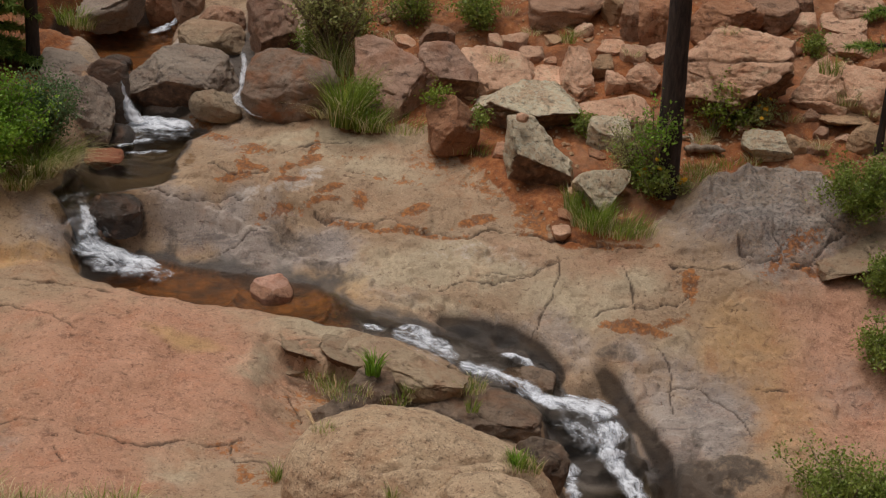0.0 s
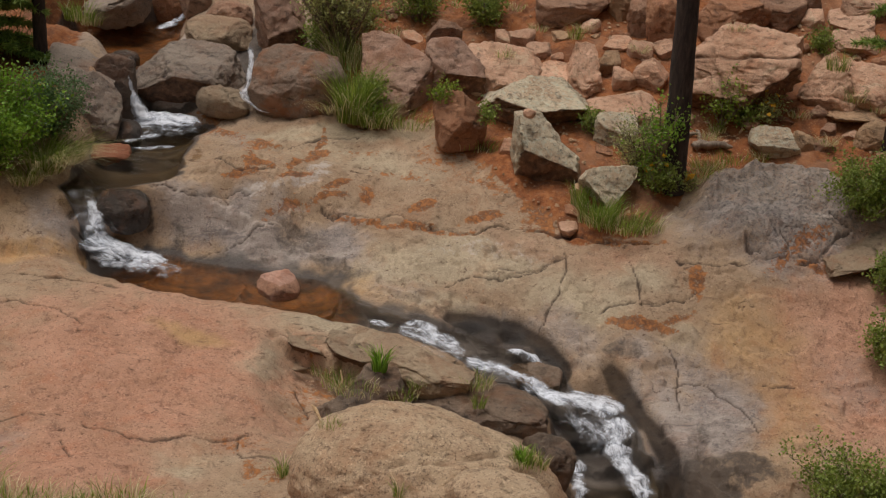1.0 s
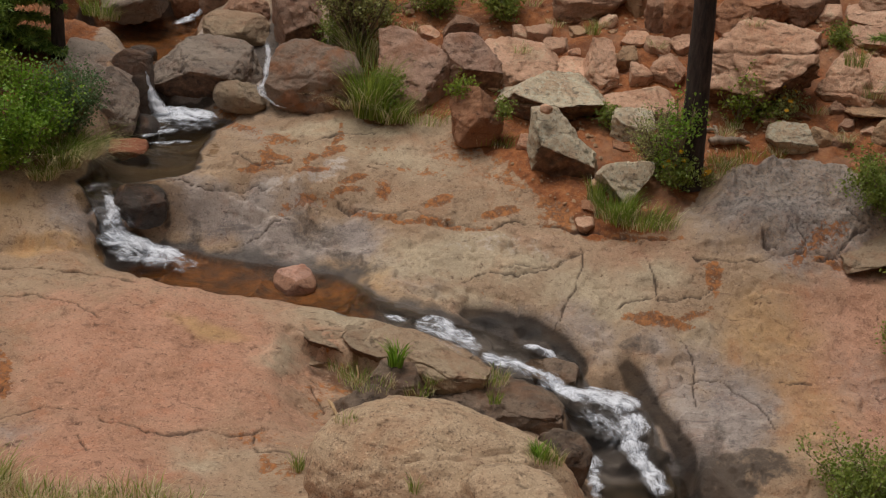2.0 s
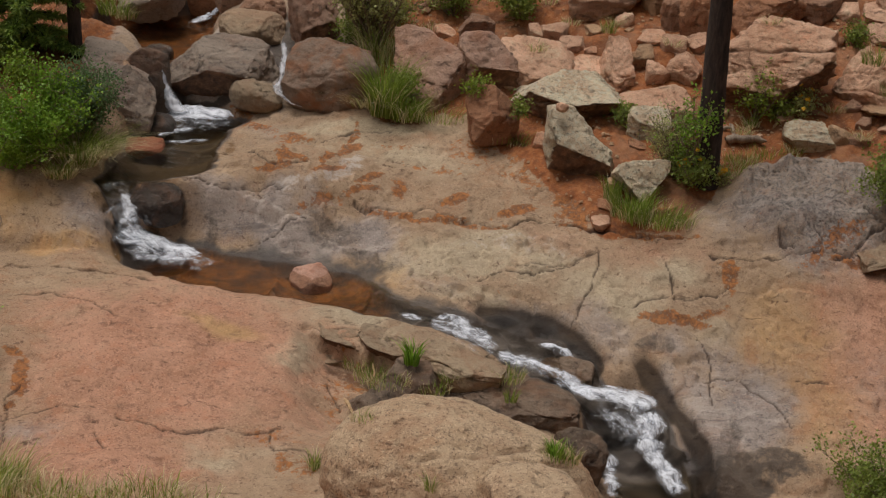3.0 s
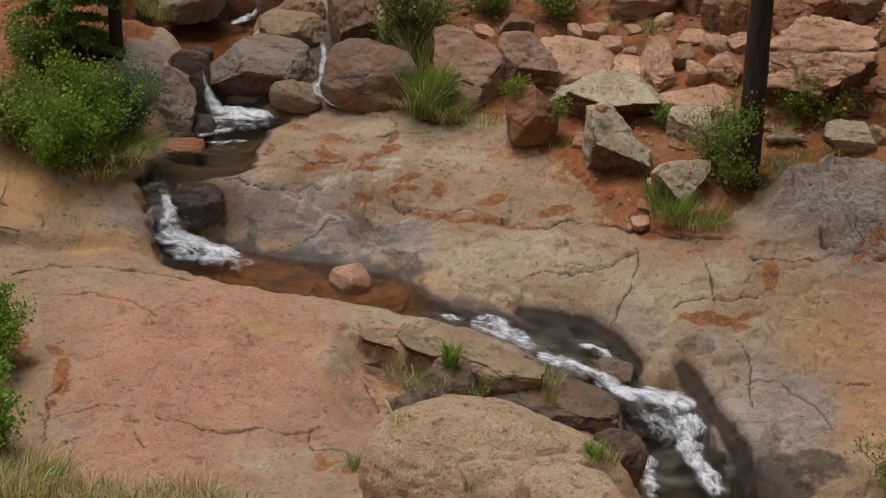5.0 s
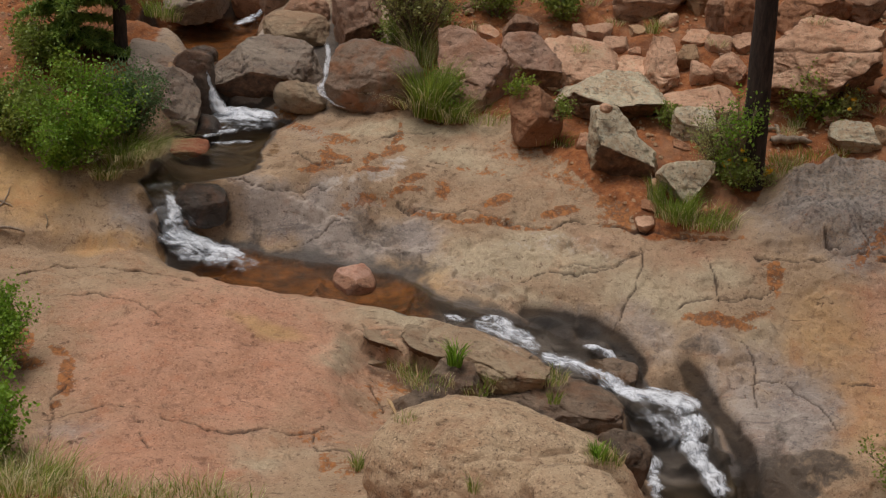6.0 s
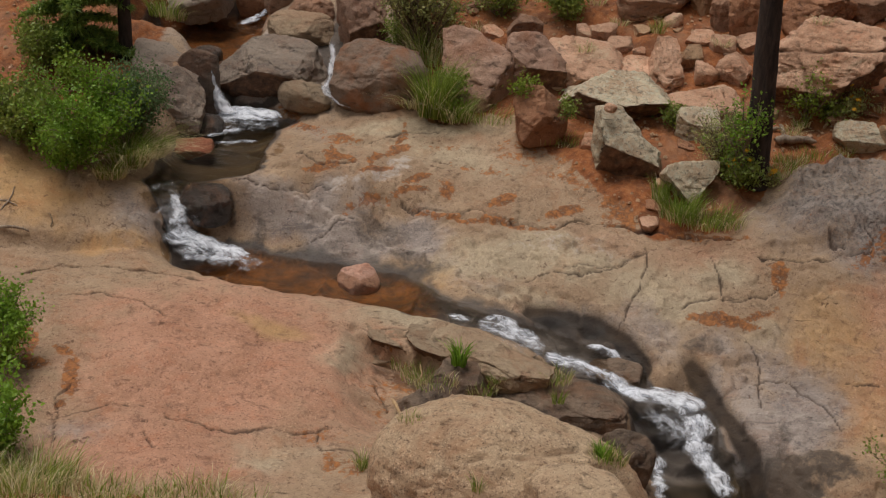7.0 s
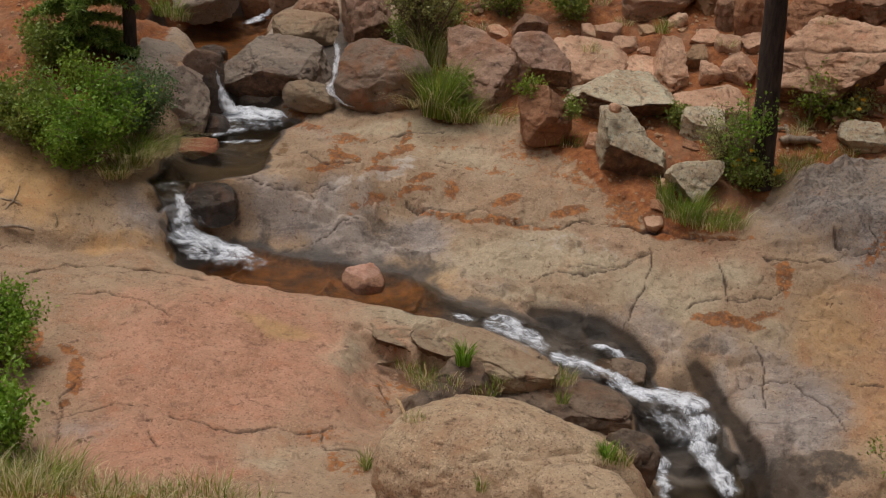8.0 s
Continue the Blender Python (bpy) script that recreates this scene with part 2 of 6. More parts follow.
litter = mask(nt, noise_node(nt, 45.0, 4, 0.8, vec, 0.8), 0.56, 0.64)
earth = blend(nt, maths(nt, "MULTIPLY", mask(nt, torn, 0.47, 0.62), 0.55), earth, (0.12, 0.05, 0.025))
earth = blend(nt, maths(nt, "MULTIPLY", mask(nt, noise_node(nt, 1.3, 5, 0.6, vec), 0.5, 0.65), 0.4), earth, (0.34, 0.20, 0.12))
earth = blend(nt, maths(nt, "MULTIPLY", litter, 0.7), earth, (0.40, 0.22, 0.11))
soil = spot("soil", 0.35, 0.65, fine)
col = blend(nt, soil, col, earth)
col = blend(nt, maths(nt, "MULTIPLY", spot("moss", 0.45, 0.85, fine), 0.7), col, (0.075, 0.07, 0.02))
col = blend(nt, maths(nt, "MULTIPLY", attribute(nt, "crack"), 0.88), col, (0.045, 0.024, 0.015))
wet = spot("wet", 0.22, 0.95, noise_node(nt, 3.2, 8, 0.72, vec, 0.8), 0.9)
# dark spots: damp stains, and shade painted along ledges and in hollows
damp_shade = spot("dark", 0.32, 0.90, maths(nt, "MULTIPLY", maths(nt, "ADD", patchy, fine), 0.5), 1.6)
col = blend(nt, maths(nt, "MULTIPLY", damp_shade, 0.88), col, ramp(nt, torn, [(0.35, (0.030, 0.022, 0.016)), (0.65, (0.075, 0.05, 0.032))]))
col = blend(nt, maths(nt, "MULTIPLY", wet, 0.88), col, ramp(nt, torn, [(0.35, (0.035, 0.030, 0.028)), (0.65, (0.085, 0.070, 0.060))]))
under = noise_node(nt, 1.7, 6, 0.6, stretched(nt, vec, (0.7, 1.8, 1.0), (0, 0, 0.1)), 0.4)
stones = noise_node(nt, 9.0, 6, 0.7, vec, 0.6)
orange = ramp(nt, maths(nt, "MULTIPLY", maths(nt, "ADD", under, stones), 0.5), [(0.38, (0.045, 0.022, 0.008)), (0.47, (0.15, 0.056, 0.012)), (0.60, (0.36, 0.135, 0.024))])
brown = ramp(nt, under, [(0.35, (0.075, 0.066, 0.062)), (0.5, (0.155, 0.138, 0.131)), (0.66, (0.27, 0.245, 0.233))])
brown = blend(nt, attribute(nt, "plunge"), brown, ramp(nt, under, [(0.35, (0.035, 0.024, 0.010)), (0.66, (0.13, 0.085, 0.032))]))
col = blend(nt, attribute(nt, "bed"), col, blend(nt, attribute(nt, "still"), brown, orange))
# runnels: brown wet stain plus the undercut's shade, painted near black
col = blend(nt, maths(nt, "MULTIPLY", attribute(nt, "shaded_runnel"), 0.92), col, ramp(nt, under, [(0.35, (0.014, 0.008, 0.004)), (0.65, (0.05, 0.028, 0.012))]))
# unseen slopes coloured dark green so the water mirrors little light
col = blend(nt, attribute(nt, "wood"), col, ramp(nt, torn, [(0.35, (0.018, 0.022, 0.010)), (0.65, (0.05, 0.055, 0.025))]))
nt.links.new(col, bs.inputs["Base Color"])
slick = maths(nt, "MAXIMUM", wet, maths(nt, "MULTIPLY", damp_shade, 0.6))
rgh = nt.nodes.new("ShaderNodeMapRange")
rgh.inputs["To Min"].default_value, rgh.inputs["To Max"].default_value = 0.88, 0.38
nt.links.new(slick, rgh.inputs["Value"])
nt.links.new(rgh.outputs[0], bs.inputs["Roughness"])
h = maths(nt, "ADD", maths(nt, "MULTIPLY", noise_node(nt, 13.0, 8, 0.70, vec), 0.7), maths(nt, "MULTIPLY", noise_node(nt, 55.0, 4, 0.75, vec), 0.35))
h = maths(nt, "ADD", h, maths(nt, "MULTIPLY", pits, -0.4))
h = maths(nt, "ADD", h, maths(nt, "MULTIPLY", lich, -0.5))
h = maths(nt, "ADD", h, maths(nt, "MULTIPLY", scuff, -0.5))
bumped(nt, bs, h, 0.8, 0.042)

water_mat, nt, bs = material("brook_water")
out = nt.nodes["Material Output"]
clear = nt.nodes.new("ShaderNodeBsdfTransparent")
clear.inputs["Color"].default_value = (0.86, 0.82, 0.76, 1)
gloss = nt.nodes.new("ShaderNodeBsdfGlossy")
gloss.inputs["Roughness"].default_value = 0.06
fres = nt.nodes.new("ShaderNodeFresnel")
fres.inputs["IOR"].default_value = 1.33
b = nt.nodes.new("ShaderNodeBump")
b.inputs["Strength"].default_value, b.inputs["Distance"].default_value = 0.3, 0.02
nt.links.new(noise_node(nt, 9.0, 3, 0.6, place_of(nt), 0.6), b.inputs["Height"])
nt.links.new(b.outputs[0], gloss.inputs["Normal"])
nt.links.new(b.outputs[0], fres.inputs["Normal"])
mix = nt.nodes.new("ShaderNodeMixShader")
nt.links.new(fres.outputs[0], mix.inputs[0])
nt.links.new(clear.outputs[0], mix.inputs[1])
nt.links.new(gloss.outputs[0], mix.inputs[2])
nt.links.new(mix.outputs[0], out.inputs["Surface"])


def rock_material(name, light, mid, dark, lichen=0.0, gloss=0.85, bump=0.8, grain=0.6, tint=(0.30, 0.13, 0.06), tinted=0.35):
    m, nt, bs = material(name)
    vec = place_of(nt)
    col = granite(nt, vec, light, mid, dark, grain)
    rust = mask(nt, noise_node(nt, 2.3, 6, 0.68, vec, 0.6), 0.46, 0.66)
    col = blend(nt, maths(nt, "MULTIPLY", rust, tinted), col, tint)
    streak = nt.nodes.new("ShaderNodeMapping")
    streak.inputs["Scale"].default_value = (2.0, 3.0, 6.5)
    streak.inputs["Rotation"].default_value = (0.3, 0.4, 0.35)
    nt.links.new(vec, streak.inputs["Vector"])
    scuff = mask(nt, noise_node(nt, 2.6, 7, 0.72, streak.outputs[0], 0.5), 0.58, 0.68)
    col = blend(nt, maths(nt, "MULTIPLY", scuff, 0.5), col, tuple(c * 0.5 for c in dark))
    if lichen:
        spots = mask(nt, noise_node(nt, 16.0, 6, 0.7, vec), 0.50, 0.60)
        col = blend(nt, maths(nt, "MULTIPLY", spots, lichen), col, (0.52, 0.51, 0.39))
        blk = mask(nt, noise_node(nt, 22.0, 5, 0.7, vec, 0.3), 0.57, 0.64)
        col = blend(nt, maths(nt, "MULTIPLY", blk, lichen), col, (0.07, 0.07, 0.06))
    # broken faces: rusty brown that also paints shade on fronts and undersides
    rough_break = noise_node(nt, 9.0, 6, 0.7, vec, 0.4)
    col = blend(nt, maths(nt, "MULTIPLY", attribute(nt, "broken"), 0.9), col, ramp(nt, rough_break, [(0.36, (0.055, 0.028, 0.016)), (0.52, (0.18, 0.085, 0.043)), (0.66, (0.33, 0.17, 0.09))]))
    info = nt.nodes.new("ShaderNodeObjectInfo")
    vary = nt.nodes.new("ShaderNodeHueSaturation")
    val = nt.nodes.new("ShaderNodeMapRange")
    val.inputs["To Min"].default_value, val.inputs["To Max"].default_value = 0.85, 1.15
    nt.links.new(info.outputs["Random"], val.inputs["Value"])
    nt.links.new(val.outputs[0], vary.inputs["Value"])
    nt.links.new(col, vary.inputs["Color"])
    nt.links.new(vary.outputs[0], bs.inputs["Base Color"])
    bs.inputs["Roughness"].default_value = gloss
    h = maths(nt, "ADD", noise_node(nt, 11.0, 8, 0.7, vec), maths(nt, "MULTIPLY", noise_node(nt, 60.0, 4, 0.7, vec), 0.35))
    h = maths(nt, "ADD", h, maths(nt, "MULTIPLY", scuff, -0.5))
    bumped(nt, bs, h, bump, 0.07)
    return m


grey_rock = rock_material("grey_rock", (0.37, 0.295, 0.23), (0.27, 0.21, 0.165), (0.11, 0.09, 0.08), tinted=0.2)
hump_rock = rock_material("hump_rock", (0.31, 0.22, 0.16), (0.22, 0.15, 0.105), (0.095, 0.068, 0.05), tint=(0.32, 0.13, 0.055), tinted=0.8)
rose_rock = rock_material("rose_rock", (0.47, 0.30, 0.215), (0.36, 0.22, 0.155), (0.15, 0.095, 0.07), tinted=0.5)
litter_rock = rock_material("litter_rock", (0.27, 0.19, 0.13), (0.13, 0.092, 0.065), (0.05, 0.038, 0.03), tint=(0.30, 0.12, 0.045), tinted=0.3)
tan_rock = rock_material("tan_rock", (0.57, 0.365, 0.21), (0.45, 0.275, 0.15), (0.17, 0.11, 0.07))
brown_rock = rock_material("brown_rock", (0.40, 0.235, 0.15), (0.30, 0.17, 0.105), (0.11, 0.07, 0.05))
darkbrown_rock = rock_material("darkbrown_rock", (0.17, 0.12, 0.085), (0.10, 0.07, 0.05), (0.05, 0.035, 0.025), gloss=0.6)
red_rock = rock_material("red_rock", (0.43, 0.215, 0.115), (0.32, 0.15, 0.075), (0.10, 0.05, 0.035), tinted=0.6)
pink_rock = rock_material("pink_rock", (0.74, 0.455, 0.305), (0.60, 0.345, 0.215), (0.27, 0.145, 0.085))
rosy_rock = rock_material("rosy_rock", (0.60, 0.36, 0.27), (0.47, 0.26, 0.18), (0.20, 0.11, 0.08))
brick_rock = rock_material("brick_rock", (0.44, 0.165, 0.085), (0.32, 0.12, 0.06), (0.16, 0.06, 0.035))
lichen_rock = rock_material("lichen_rock", (0.64, 0.53, 0.37), (0.50, 0.395, 0.265), (0.17, 0.125, 0.09), lichen=0.6)
wet_rock = rock_material("wet_rock", (0.10, 0.08, 0.065), (0.06, 0.048, 0.04), (0.03, 0.024, 0.02), gloss=0.3)
dome_rock = rock_material("dome_rock", (0.54, 0.395, 0.255), (0.44, 0.31, 0.19), (0.19, 0.125, 0.08), bump=0.7, tinted=0.3, grain=1.3)
ledge_rock = rock_material("ledge_rock", (0.42, 0.315, 0.205), (0.33, 0.235, 0.15), (0.17, 0.115, 0.075))

foam_mat, nt, bs = material("foam")
flow = nt.nodes.new("ShaderNodeCombineXYZ")
nt.links.new(maths(nt, "MULTIPLY", attribute(nt, "down"), 1.1), flow.inputs[0])
nt.links.new(maths(nt, "MULTIPLY", attribute(nt, "over"), 1.4), flow.inputs[1])
nt.links.new(nt.nodes.new("ShaderNodeObjectInfo").outputs["Random"], flow.inputs[2])
strand = noise_node(nt, 46.0, 8, 0.80, flow.outputs[0], 0.5)
clots = noise_node(nt, 8.0, 5, 0.65, flow.outputs[0], 0.5)
nt.links.new(ramp(nt, clots, [(0.34, (0.60, 0.65, 0.74)), (0.54, (0.88, 0.91, 0.97))]), bs.inputs["Base Color"])
bs.inputs["Roughness"].default_value = 0.6
bumped(nt, bs, clots, 0.10, 0.02)
ragged = maths(nt, "ADD", maths(nt, "MULTIPLY", maths(nt, "SUBTRACT", strand, 0.5), 1.9), maths(nt, "MULTIPLY", maths(nt, "SUBTRACT", clots, 0.5), 2.0))
cover = maths(nt, "MULTIPLY", mask(nt, maths(nt, "ADD", attribute(nt, "closed"), ragged), -0.05, 1.15), 0.93)
clear = nt.nodes.new("ShaderNodeBsdfTransparent")
mix = nt.nodes.new("ShaderNodeMixShader")
nt.links.new(cover, mix.inputs[0])
nt.links.new(clear.outputs[0], mix.inputs[1])
nt.links.new(bs.outputs[0], mix.inputs[2])
nt.links.new(mix.outputs[0], nt.nodes["Material Output"].inputs["Surface"])


def leaf_material(name, dark, light, gloss=0.5):
    """Leaf green that differs from leaf to leaf; some light passes through."""
    m, nt, bs = material(name)
    col = ramp(nt, attribute(nt, "tone"), [(0.0, dark), (1.0, light)])
    nt.links.new(col, bs.inputs["Base Color"])
    bs.inputs["Roughness"].default_value = gloss
    thin = nt.nodes.new("ShaderNodeBsdfTranslucent")
    nt.links.new(col, thin.inputs["Color"])
    mix = nt.nodes.new("ShaderNodeMixShader")
    mix.inputs[0].default_value = 0.45
    nt.links.new(bs.outputs[0], mix.inputs[1])
    nt.links.new(thin.outputs[0], mix.inputs[2])
    nt.links.new(mix.outputs[0], nt.nodes["Material Output"].inputs["Surface"])
    return m


bright_leaf = leaf_material("bright_leaf", (0.11, 0.215, 0.02), (0.34, 0.55, 0.065))
mid_leaf = leaf_material("mid_leaf", (0.13, 0.185, 0.033), (0.37, 0.45, 0.09))
dark_leaf = leaf_material("dark_leaf", (0.085, 0.155, 0.06), (0.23, 0.34, 0.135))
olive_leaf = leaf_material("olive_leaf", (0.24, 0.26, 0.085), (0.58, 0.60, 0.23))
lime_leaf = leaf_material("lime_leaf", (0.15, 0.23, 0.02), (0.38, 0.48, 0.07))
spruce_leaf = leaf_material("spruce_leaf", (0.11, 0.19, 0.035), (0.36, 0.48, 0.10))
grass_leaf = leaf_material("grass_leaf", (0.12, 0.19, 0.022), (0.38, 0.48, 0.08))
straw_mat = leaf_material("straw", (0.52, 0.42, 0.20), (0.82, 0.74, 0.46))
yellow_petal = leaf_material("yellow_petal", (0.70, 0.38, 0.01), (0.80, 0.50, 0.02))
white_petal = leaf_material("white_petal", (0.7, 0.7, 0.66), (0.8, 0.8, 0.78))


def wood_material(name, light, dark, scale):
    m, nt, bs = material(name)
    geo = place_of(nt)
    mp = nt.nodes.new("ShaderNodeMapping")
    mp.inputs["Scale"].default_value = (1, 1, 0.22)
    nt.links.new(geo, mp.inputs["Vector"])
    n = noise_node(nt, scale, 7, 0.7, mp.outputs[0], 0.6)
    nt.links.new(ramp(nt, n, [(0.35, dark), (0.65, light)]), bs.inputs["Base Color"])
    bs.inputs["Roughness"].default_value = 0.9
    bumped(nt, bs, n, 0.8, 0.03)
    return m


bark_mat = wood_material("pine_bark", (0.075, 0.05, 0.04), (0.018, 0.013, 0.011), 16)
twig_mat = wood_material("twig_bark", (0.32, 0.25, 0.16), (0.14, 0.10, 0.065), 30)
dead_wood = wood_material("dead_wood", (0.66, 0.46, 0.25), (0.36, 0.22, 0.11), 30)
grey_wood = wood_material("weathered_wood", (0.40, 0.31, 0.23), (0.18, 0.13, 0.095), 24)

# joints and cracks: half width, depth, then the way in plan
crack(0.060, 0.080, (-5.01, 15.12), (-4.70, 15.33), (-4.26, 15.35), (-3.88, 15.31), (-3.57, 15.32), (-3.22, 15.11))  # shelf crack
crack(0.036, 0.040, (-4.50, 14.62), (-4.16, 14.70), (-3.87, 14.63), (-3.55, 14.43), (-3.31, 14.25))  # short crack
crack(0.036, 0.045, (-2.94, 12.61), (-2.57, 12.45), (-2.37, 12.43), (-2.14, 12.45), (-1.92, 12.53), (-1.58, 12.49), (-1.39, 12.67))  # front crack
crack(0.030, 0.040, (-3.13, 12.35), (-3.03, 12.18), (-2.91, 12.07))  # forked crack
crack(0.020, 0.030, (-1.58, 12.49), (-1.49, 12.28), (-1.19, 12.24), (-1.02, 12.07))  # side crack
crack(0.025, 0.040, (-3.97, 13.11), (-3.98, 12.75), (-3.95, 12.41), (-3.86, 12.00))  # left fissure
crack(0.015, 0.020, (-4.03, 12.49), (-3.80, 12.52), (-3.52, 12.67), (-3.22, 12.65))  # fine crack
crack(0.042, 0.060, (-1.11, 16.92), (-0.71, 16.91), (-0.25, 16.86), (0.08, 16.78), (0.61, 16.75), (1.07, 16.76), (1.66, 16.68), (2.18, 16.66), (2.66, 16.57))  # long ledge crack
crack(0.020, 0.035, (0.82, 16.09), (1.16, 16.14), (1.42, 16.23), (1.64, 16.34), (1.70, 16.42))  # mid crack
crack(0.020, 0.035, (1.68, 16.44), (1.73, 16.15), (1.67, 15.90), (1.52, 15.63), (1.41, 15.38))  # upright crack
crack(0.016, 0.025, (0.34, 15.92), (0.62, 15.96), (0.93, 16.00), (1.51, 16.24))  # low crack
crack(0.018, 0.030, (2.74, 15.34), (2.84, 15.15), (2.89, 14.90), (2.91, 14.64))  # slab crack
crack(0.020, 0.030, (2.84, 14.93), (3.25, 14.84), (3.52, 14.59), (3.72, 14.32))  # curved crack
crack(0.025, 0.050, (3.72, 16.54), (3.77, 16.43), (3.87, 16.31))  # outcrop joint
crack(0.025, 0.050, (4.12, 16.51), (4.21, 16.41), (4.15, 16.32))  # outcrop joint
crack(0.030, 0.060, (4.73, 16.74), (5.02, 16.65), (4.81, 16.51), (4.59, 16.36), (4.31, 16.17))  # outcrop joint
crack(0.022, 0.040, (2.92, 16.29), (3.50, 16.27), (4.07, 16.27), (4.59, 16.31))  # outcrop foot
crack(0.020, 0.030, (3.80, 14.91), (3.98, 14.90), (4.13, 14.84))  # pit line
crack(0.020, 0.030, (-1.64, 18.21), (-1.37, 18.28), (-1.16, 18.37), (-0.67, 18.28))  # upper ledge
crack(0.020, 0.030, (-3.20, 17.98), (-2.74, 17.71), (-2.07, 17.17), (-1.74, 17.25))  # upper ledge
crack(0.018, 0.030, (-3.10, 16.87), (-2.82, 16.95), (-2.50, 16.95), (-2.17, 16.96), (-1.90, 16.93))  # flank crack
crack(0.018, 0.025, (-2.49, 16.50), (-1.99, 16.62), (-1.67, 16.67))  # flank crack
crack(0.020, 0.030, (2.42, 16.33), (2.51, 16.06), (2.54, 15.75))  # runnel
crack(0.020, 0.030, (2.07, 15.67), (2.39, 15.80), (2.76, 15.76), (3.11, 15.91))  # runnel
crack(0.018, 0.030, (-1.38, 14.52), (-1.19, 14.40), (-1.03, 14.49), (-0.69, 14.70))  # rib
crack(0.020, 0.040, (-1.16, 13.81), (-1.06, 13.60), (-0.96, 13.41))  # rib

# dark wet runnels with the undercut's shade painted in: half width, then the way in plan
shaded_seep(0.10, (2.17, 15.08), (2.26, 14.97), (2.37, 14.74), (2.51, 14.50), (2.62, 14.31), (2.73, 14.10), (2.80, 13.85), (2.86, 13.45))  # brown wet band and painted shade in the channel wall
shaded_seep(0.10, (0.42, 15.56), (0.62, 15.55), (0.85, 15.53), (1.15, 15.46), (1.40, 15.31), (1.55, 15.18), (1.68, 15.05))  # wet band under the slab, its shade painted in

# stains: kind, centre, two half axes in plan, strength; some dark ones are painted shade
stain("rust", (-2.11, 17.55), (0.113, -0.405), (0.031, -0.271), 1.5)
stain("rust", (-1.92, 17.32), (0.278, -0.036), (-0.002, -0.082), 1.5)
stain("rust", (-2.10, 17.18), (0.261, 0.018), (0.013, -0.059), 1.3)
stain("rust", (-1.28, 17.96), (0.203, 0.025), (0.016, -0.137), 1.4)
stain("rust", (-0.95, 17.36), (0.214, 0.187), (0.012, -0.062), 1.4)
stain("rust", (-1.06, 17.14), (0.271, 0.118), (0.004, -0.046), 1.3)
stain("rust", (0.04, 17.08), (0.197, 0.027), (0.012, -0.106), 1.5)
stain("rust", (-1.48, 17.24), (0.252, 0.158), (0.005, -0.060), 1.1)
stain("rust", (-1.45, 17.70), (0.146, 0.722), (0.019, -0.252), 1.17)
stain("rust", (-0.60, 17.27), (0.110, -0.047), (-0.047, -0.145), 0.91)
stain("rust", (0.77, 16.95), (0.248, 0.094), (0.023, -0.094), 1.17)
stain("rust", (-0.18, 16.80), (0.939, -0.131), (-0.000, -0.049), 0.91)
stain("rust", (2.18, 16.65), (0.753, -0.091), (-0.004, -0.048), 1.04)
stain("rust", (-1.51, 16.91), (0.364, 0.166), (0.018, -0.050), 0.65)
stain("rust", (2.44, 15.53), (0.458, -0.079), (-0.005, -0.070), 1.17)
stain("rust", (3.17, 16.05), (0.103, 0.026), (0.002, -0.258), 1.17)
stain("rust", (2.87, 15.58), (0.285, 0.133), (0.023, -0.048), 0.78)
stain("rust", (0.39, 17.91), (0.511, -0.195), (-0.091, -0.442), 0.455)
stain("rust", (1.54, 17.18), (0.384, -0.278), (-0.125, -0.399), 1.17)
stain("rust", (1.00, 17.79), (0.252, -0.102), (-0.097, -0.342), 0.65)
stain("rust", (-2.60, 18.87), (0.426, -0.382), (0.063, -0.453), 0.65)
stain("rust", (-1.95, 18.20), (0.270, 0.010), (0.019, -0.164), 0.65)
stain("rust", (-3.98, 13.14), (0.092, 0.000), (0.086, -0.417), 1.3)
stain("rust", (-4.40, 13.38), (0.162, 0.037), (0.043, -0.104), 1.3)
stain("rust", (-4.18, 13.60), (0.121, -0.041), (0.005, -0.098), 1.17)
stain("rust", (-4.55, 13.70), (0.168, -0.013), (0.096, -0.314), 1.04)
stain("rust", (-4.01, 12.71), (0.074, -0.031), (0.005, -0.108), 1.04)
stain("rust", (-1.48, 12.50), (0.305, -0.059), (0.003, -0.160), 0.39)
stain("rust", (-1.27, 12.06), (0.263, -0.056), (-0.001, -0.248), 0.52)
stain("rust", (-0.92, 14.25), (0.462, -0.245), (-0.021, -0.008), 0.39)
stain("rust", (4.34, 16.41), (0.469, 0.176), (0.021, -0.148), 0.65)
stain("rust", (4.65, 16.23), (0.581, -0.005), (-0.006, -0.050), 0.78)
stain("pale", (-1.41, 17.20), (0.389, 0.252), (0.019, -0.104), 1.3)
stain("pale", (-1.85, 17.00), (0.315, 0.048), (0.017, -0.052), 1.2)
stain("pale", (-1.16, 17.43), (0.181, 0.091), (0.001, -0.064), 1.3)
stain("pale", (-1.50, 16.90), (0.255, 0.082), (0.001, -0.034), 1)
stain("pale", (-1.17, 17.60), (0.163, 0.088), (0.011, -0.145), 1.08)
stain("pale", (-1.90, 16.93), (0.267, -0.045), (0.007, -0.050), 0.675)
stain("pale", (0.87, 16.44), (0.968, -0.032), (-0.007, -0.216), 0.4725)
stain("pale", (-1.62, 16.77), (0.212, 0.121), (0.022, -0.016), 0.675)
stain("grey", (-2.00, 16.70), (1.410, -0.390), (-0.009, -0.305), 1.4)
stain("grey", (-1.08, 16.63), (0.412, -0.151), (-0.167, -0.279), 1.2)
stain("grey", (-1.71, 16.42), (0.648, -0.032), (0.003, -0.161), 0.8)
stain("grey", (3.10, 14.45), (0.42, -0.47), (-0.48, -0.66), 1.0)
